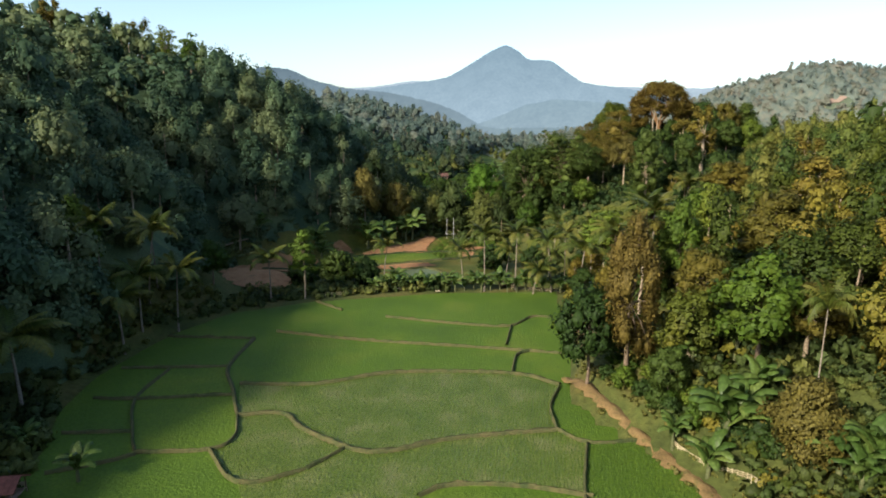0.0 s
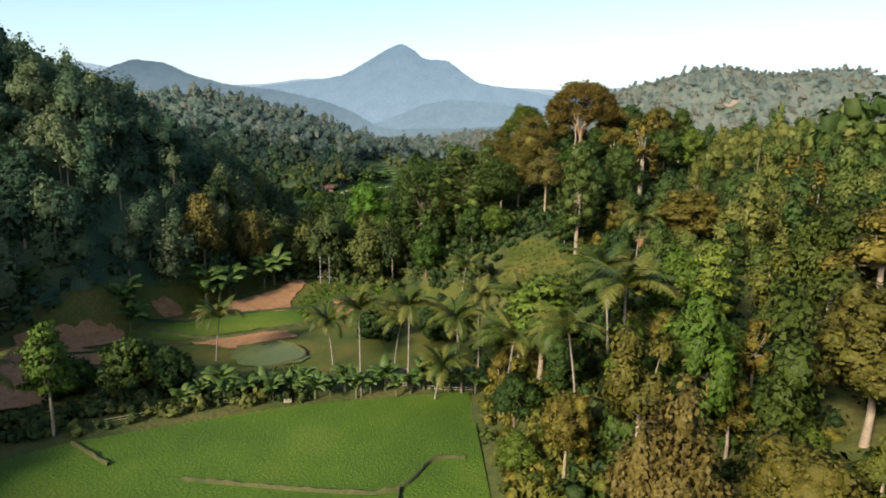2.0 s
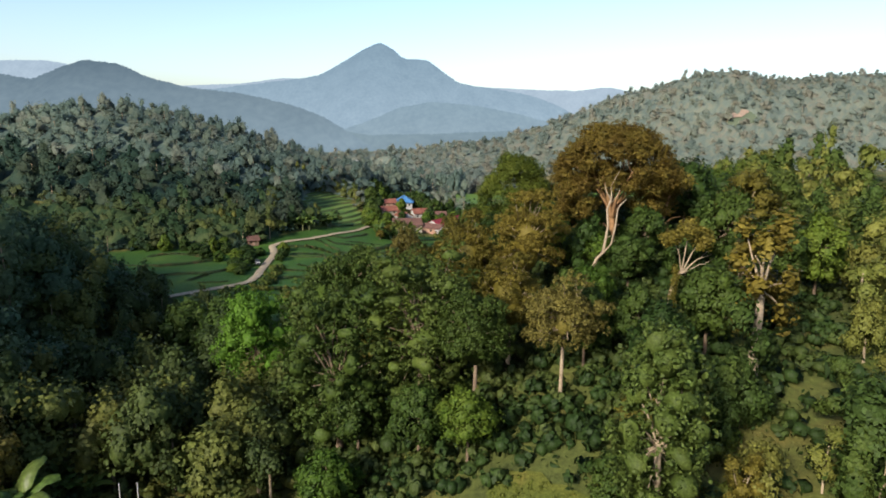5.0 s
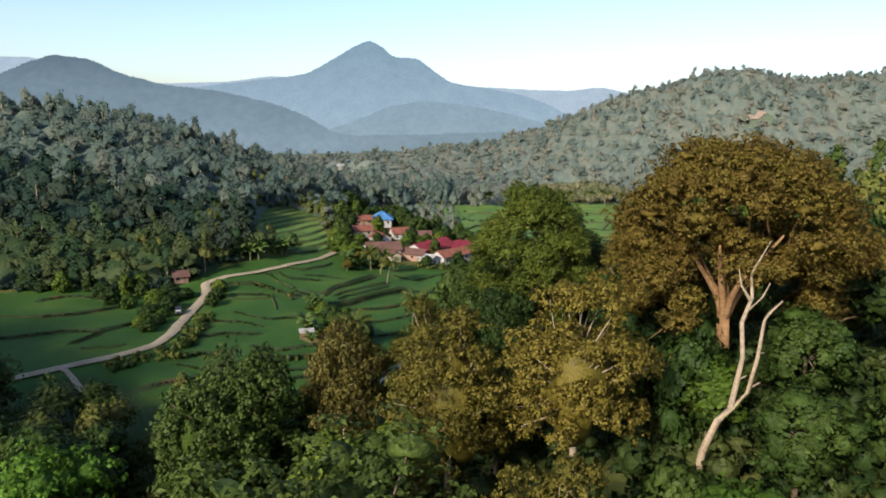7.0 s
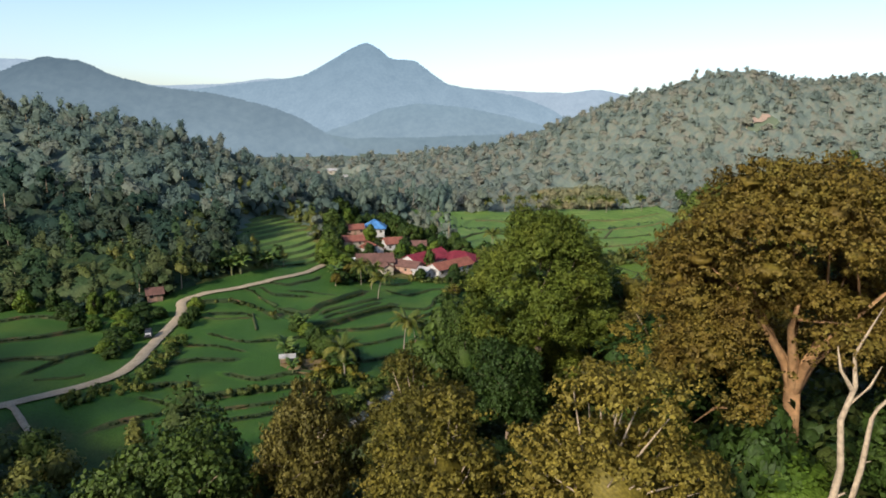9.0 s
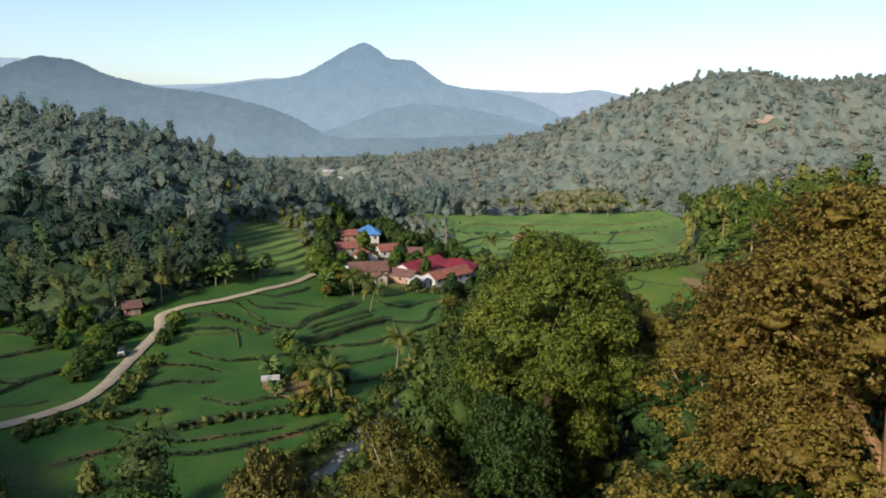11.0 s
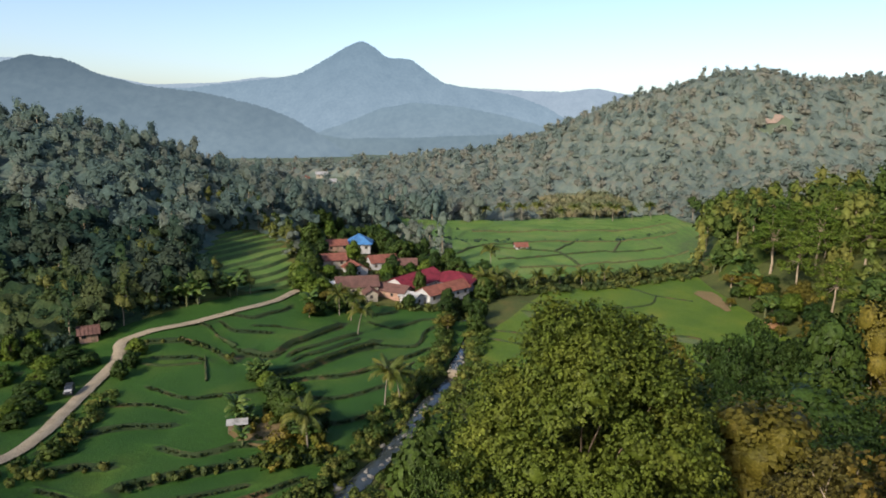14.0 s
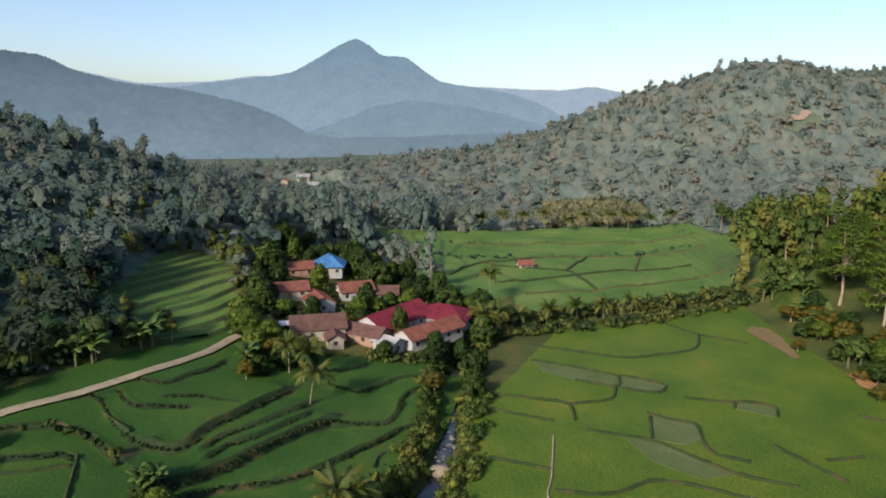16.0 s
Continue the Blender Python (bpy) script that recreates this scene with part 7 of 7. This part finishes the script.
house("long hall with a broad maroon sheet roof", -6.5, 486.7, 55, 22.5, 11.5, 3.0, 2.9, W_WHITE, R_MAROON, windows=6)
house("cross wing of the hall with a maroon sheet roof", 8.0, 493.5, -17, 16, 11.5, 3.0, 2.6, W_WHITE, R_MAROON, hip=True, windows=4, door=False)
house("white-gabled wing with an orange tile roof", 4.2, 477.6, 45, 19.5, 7.2, 3.0, 2.0, W_WHITE, R_ORANGE, windows=5)
house("low terracotta house with a rusty tile roof", -14.8, 474.6, -26, 15.5, 6.5, 2.8, 1.7, W_TERRA, R_BROWN, windows=5)
house("low white annex with a grey-brown roof", -6.4, 468.6, -37, 6.6, 5.0, 3.0, 1.1, W_WHITE, R_GREY, windows=2, door=False)
house("cream house with a dark brown tile roof", -26.2, 474.5, 15, 14, 9.5, 3.0, 2.5, W_CREAM, R_BROWN, windows=4)
house("cream porch with a small gabled brown roof", -20.6, 468.2, 106, 5.5, 4.2, 2.6, 1.3, W_CREAM, R_BROWN, windows=1, door=False)
house("small house with an orange tile roof", -39.5, 497.5, 22, 11, 6.5, 2.7, 1.8, W_CREAM, R_ORANGE)
house("small house with an orange tile roof", -29.8, 494, 118, 11, 7, 2.8, 1.9, W_WHITE, R_ORANGE)
house("white-gabled house with an orange tile roof", -20.8, 508.5, 24, 10.5, 7.5, 3.0, 2.1, W_WHITE, R_ORANGE)
house("plain house with a dark brown roof", -11.4, 511, 4, 8.5, 7, 2.6, 1.8, W_CREAM, R_BROWN)
house("pale house with a blue hipped roof", -32.3, 527, 4, 9.8, 9.2, 3.4, 3.1, W_GREY, R_BLUE, hip=True, over=0.9, z=ground_z(-32.3, 527) + 1.2)
house("red-roofed house beneath trees", -41, 520.5, 20, 8.0, 6, 2.7, 1.7, W_TERRA, R_ORANGE)
house("small roadside house with tan walls", -86.5, 413, 30, 4.2, 3.6, 2.4, 1.3, W_TERRA, R_BROWN, windows=2)
house("tiny orange-roofed field house", 43, 577, 10, 6, 4.5, 2.4, 1.4, W_WHITE, R_ORANGE, windows=2)
for _i, (_x, _y, _a) in enumerate([(-112, 800, 10), (-103, 790, 60), (-96, 812, 20), (-120, 822, 95), (-88, 796, 40), (-108, 836, 15), (-135, 850, 70), (-172, 936, 20), (-162, 944, 80), (-182, 930, 10)]):
    house("distant pale house with a reddish roof", _x, _y, _a, 10, 7, 3.0, 2.0, (W_WHITE, W_CREAM)[_i % 2], (R_ORANGE, R_BROWN, R_GREY)[_i % 3], windows=2)


# ---- huts and small things ----
def open_hut(label, x, y, turn, L, W, H, rise, roof, z=None, name="field_hut"):
    g = ground_z(x, y) if z is None else z
    ob = thing(name, label, "hut", m=pose(x, y, g, 0, 0, turn))
    for sx in (-1, 1):
        for sy in (-1, 1):
            part("post", mesh_of("post", *tube([(sx * L / 2, sy * W / 2, -0.8), (sx * L / 2, sy * W / 2, H)], [0.09, 0.07], 6), M_WOOD), ob)
    part("platform", mesh_of("platform", *box(-L / 2, L / 2, -W / 2, W / 2, 0.5, 0.6), M_WOOD), ob)
    part("rail", mesh_of("rail", *box(-L / 2, L / 2, W / 2 - 0.05, W / 2, 0.6, 1.2), M_BAMBOO), ob)
    e = 0.4
    pl = [[(-L / 2 - e, -W / 2 - e, H - 0.15), (L / 2 + e, -W / 2 - e, H - 0.15), (L / 2 + e, 0, H + rise), (-L / 2 - e, 0, H + rise)], [(L / 2 + e, W / 2 + e, H - 0.15), (-L / 2 - e, W / 2 + e, H - 0.15), (-L / 2 - e, 0, H + rise), (L / 2 + e, 0, H + rise)]]
    part("roof", mesh_of("roof", *join(*[slab(p, 0.12) for p in pl], *[b for p in pl for b in ribs(p, 8, 0.04)]), roof), ob)
    return ob


open_hut("small open hut with a pale sheet roof", -36.5, 376, 15, 3.4, 2.2, 1.8, 0.5, R_GREY, ground_z(-36.5, 376) + 0.5)
open_hut("thatched shelter behind the field", -15.5, 157.5, 8, 3.6, 2.6, 1.6, 0.8, R_THATCH)
open_hut("small red-roofed hut among banana plants", -58.5, 52.5, 20, 4, 3, 1.8, 0.9, R_ORANGE)
M_SHEET = wallmat("white_sheet", (0.76, 0.76, 0.74), 0.5)
open_hut("white-roofed lean-to beside a house", -34.6, 473.2, 15, 4.5, 3.2, 2.4, 0.4, M_SHEET, name="lean_to")
for _lab, _x, _y, _w, _h in (("small white shrine-like box with a dark opening", 22.8, 195, 1.5, 2.0), ("small whitewashed grave house in the wood", 29.3, 249, 1.4, 0.9)):
    _o = thing("white_shrine", _lab, "shrine", m=pose(_x, _y, ground_z(_x, _y), 0, 0, 8))
    part("wall", mesh_of("wall", *join(box(-_w / 2, _w / 2, -_w / 2, _w / 2, -0.6, 0.35), box(-_w / 2, -_w / 2 + 0.3, -_w / 2, _w / 2, 0.35, _h), box(_w / 2 - 0.3, _w / 2, -_w / 2, _w / 2, 0.35, _h), box(-_w / 2 + 0.3, _w / 2 - 0.3, 0, _w / 2, 0.35, _h)), W_WHITE), _o)
    part("roof", mesh_of("roof", *join(slab([(-_w / 2 - 0.2, -_w / 2 - 0.2, _h), (_w / 2 + 0.2, -_w / 2 - 0.2, _h), (_w / 2 + 0.2, 0, _h + 0.5), (-_w / 2 - 0.2, 0, _h + 0.5)], 0.1), slab([(_w / 2 + 0.2, _w / 2 + 0.2, _h), (-_w / 2 - 0.2, _w / 2 + 0.2, _h), (-_w / 2 - 0.2, 0, _h + 0.5), (_w / 2 + 0.2, 0, _h + 0.5)], 0.1)), W_GREY), _o)
for _i, _dx in enumerate((0, 2.4)):
    _x, _y = -45.6 + _dx, 228 + 0.4 * _i
    _o = thing("concrete_pole", "slim pale concrete pole at the edge of a clearing", "pole", "poles of the clearing", pose(_x, _y, ground_z(_x, _y)))
    part("shaft", mesh_of("shaft", *tube([(0, 0, -0.6), (0, 0, 8.2)], [0.09, 0.06], 8), W_GREY, True), _o)
    part("cross_arm", mesh_of("cross_arm", *box(-0.7, 0.7, -0.05, 0.05, 2.3, 2.45), W_GREY), _o)


# ---- car ----
def car(x, y, turn):
    paint, _n, _l, b = nodes_of("dark_car_paint")
    b.inputs["Base Color"].default_value, b.inputs["Roughness"].default_value, b.inputs["Metallic"].default_value = (0.03, 0.032, 0.036, 1), 0.3, 0.3
    ob = thing("car", "dark parked van with a pale front beside the road", "car", m=pose(x, y, ground_z(x, y) + 0.45, 0, 0, turn))
    prof = np.array([(-2.05, 0.35), (-2.05, 0.95), (-1.85, 1.25), (-1.55, 1.75), (0.5, 1.8), (1.05, 1.2), (1.85, 1.0), (2.1, 0.75), (2.1, 0.35)])
    n = len(prof)
    rows = [np.column_stack([prof[:, 0], np.full(n, sy * 0.82 * (1 - 0.12 * (prof[:, 1] > 1.3))), prof[:, 1]]) for sy in (-1, 1)]
    v = np.concatenate(rows)
    q = np.array([[i, (i + 1) % n, n + (i + 1) % n, n + i] for i in range(n)])
    me = bpy.data.meshes.new("body")
    me.from_pydata(v.tolist(), [], q.tolist() + [list(range(n))[::-1], list(range(n, 2 * n))])
    me.materials.append(paint)
    part("body", me, ob)
    part("windscreen", mesh_of("windscreen", *slab([(1.02, -0.62, 1.26), (1.02, 0.62, 1.26), (0.58, 0.6, 1.74), (0.58, -0.6, 1.74)], 0.02), M_GLASS), ob)
    part("bonnet", mesh_of("bonnet", *slab([(1.9, -0.7, 1.02), (1.9, 0.7, 1.02), (1.1, 0.7, 1.2), (1.1, -0.7, 1.2)], 0.03), W_WHITE), ob, "pale bonnet")
    for sy in (-0.84, 0.82):
        part("side_window", mesh_of("side_window", *box(-1.4, 0.45, sy, sy + 0.02, 1.22, 1.62), M_GLASS), ob)
        part("headlight", mesh_of("headlight", *box(2.06, 2.12, sy * 0.78 - 0.14, sy * 0.78 + 0.14, 0.72, 0.88), W_WHITE), ob)
        for wx in (-1.3, 1.35):
            w = part("wheel", mesh_of("tyre", *join(tube([(wx, sy - 0.1, 0.32), (wx, sy + 0.1, 0.32)], [0.32, 0.32], 14)), M_RUBBER), ob)
            part("rim", mesh_of("rim", *tube([(wx, sy - 0.12, 0.32), (wx, sy + 0.12, 0.32)], [0.18, 0.18], 10), W_GREY), w)
    return ob


M_RUBBER = surface("tyre_rubber", [(0.3, (0.02, 0.02, 0.02)), (0.7, (0.035, 0.035, 0.035))], 2, 10, 0.9, 0.2)
car(-75.8, 385.5, -68)


# ---- fences and poles ----
def bamboo_fence(label, pts, height, rails, gap, seed):
    line = curve_points(pts, gap)
    z = land(line[:, 0], line[:, 1])
    ob = thing("bamboo_fence", label, "fence", m=pose(line[0][0], line[0][1], z[0]))
    o = np.array((line[0][0], line[0][1], z[0]))
    rng = np.random.default_rng(seed)
    for p, zz in zip(line, z):
        q = np.array((p[0], p[1], zz)) - o
        part("post", mesh_of("post", *tube([q - (0, 0, 0.4), q + (rng.normal() * 0.05, rng.normal() * 0.05, height * rng.uniform(0.9, 1.15))], [0.05, 0.04], 5), M_BAMBOO), ob)
    for k in range(rails):
        pts3 = np.column_stack([line, z + height * (k + 0.6) / rails]) - o
        part("rail", mesh_of("rail", *tube(pts3, np.full(len(pts3), 0.045), 5), M_BAMBOO), ob)
    return ob


bamboo_fence("pale woven bamboo fence on the earth bank", [(14.6, 78.6), (16.3, 76.1), (18.6, 73.1), (21.2, 69.5), (22.3, 65.8)], 0.65, 3, 0.6, 1)
bamboo_fence("low bamboo rail along the field's far edge", [(-56, 138), (-46, 144), (-36, 148.2)], 0.8, 2, 1.6, 2)
bamboo_fence("low bamboo rail along the field's far edge", [(-14, 155.6), (-7, 154.6), (-2, 155.2)], 0.8, 2, 1.4, 3)
_o = thing("footbridge", "short pale plank footbridge at the field's edge", "footbridge", m=pose(-31.5, 149.6, 0.25, 0, 0, 105))
for _i in range(4):
    part("plank", mesh_of("plank", *box(-2.2, 2.2, -0.6 + 0.3 * _i, -0.34 + 0.3 * _i, 0, 0.07), M_BAMBOO), _o)

# ---- rocks ----
_rng = np.random.default_rng(9)
_bits = []
for _i in range(260):
    _p = STREAM_LINE[_rng.integers(18, len(STREAM_LINE) - 20)] + _rng.normal(size=2) * 1.1
    _s = _rng.uniform(0.2, 0.75)
    _bits.append(lump(_rng, (*_p, -6.2), (_s, _s, _s * 0.6), 0.3, ICO1))
tagged(new("stream_rocks", mesh_of("stream_rocks", *join(*_bits), M_ROCK)), "grey rocks scattered in the stream bed", "rocks", kind="stuff")
tagged(new("boulder", mesh_of("boulder", *lump(_rng, (7.7, 415.6, -5.6), (2.2, 1.3, 1.2), 0.2, ICO2), M_TRACK, True)), "large tan boulder in the stream", "boulder")
tagged(new("boulder", mesh_of("boulder", *lump(_rng, (-14.5, 362.5, -6.1), (1.3, 1.0, 0.8), 0.2, ICO2), M_ROCK, True)), "grey boulder at the stream bend", "boulder")

# ---- rice tufts in the near paddies ----
_rng = np.random.default_rng(21)
_pts = []
for _poly, _z, _m, _lab in PADDIES[:4]:
    _p = np.array(_poly)
    _gx, _gy = np.meshgrid(np.arange(_p[:, 0].min(), _p[:, 0].max(), 0.42), np.arange(_p[:, 1].min(), _p[:, 1].max(), 0.5))
    _q = np.stack([(_gx + 0.08 * np.sin(_gy * 1.3)).ravel(), _gy.ravel()], 1) + _rng.normal(size=(_gx.size, 2)) * 0.05
    _q = _q[inside(_q[:, 0], _q[:, 1], _poly)]
    _pts.append(np.column_stack([_q, np.full(len(_q), _z)]))
_pts = np.concatenate(_pts)
_n3 = len(_pts)
_v = []
for _k in range(3):
    _a = _rng.uniform(0, 6.28, _n3)
    _h = _rng.uniform(0.2, 0.36, _n3)
    _d = np.stack([np.cos(_a), np.sin(_a), np.zeros(_n3)], 1)
    _e = np.stack([-np.sin(_a), np.cos(_a), np.zeros(_n3)], 1) * 0.05
    _v.append(np.stack([_pts - _e, _pts + _e, _pts + _d * 0.14 + np.array((0, 0, 1)) * _h[:, None]], 1))
_v = np.concatenate(_v).reshape(-1, 3)
L_RICE = foliage("rice_blades", (0.07, 0.12, 0.02), (0.09, 0.15, 0.028), (0.12, 0.17, 0.035), 0.15)
tagged(new("rice_seedlings", mesh_of("rice_seedlings", _v, np.arange(len(_v)).reshape(-1, 3), L_RICE)), "rows of young rice tufts", "rice", kind="stuff")
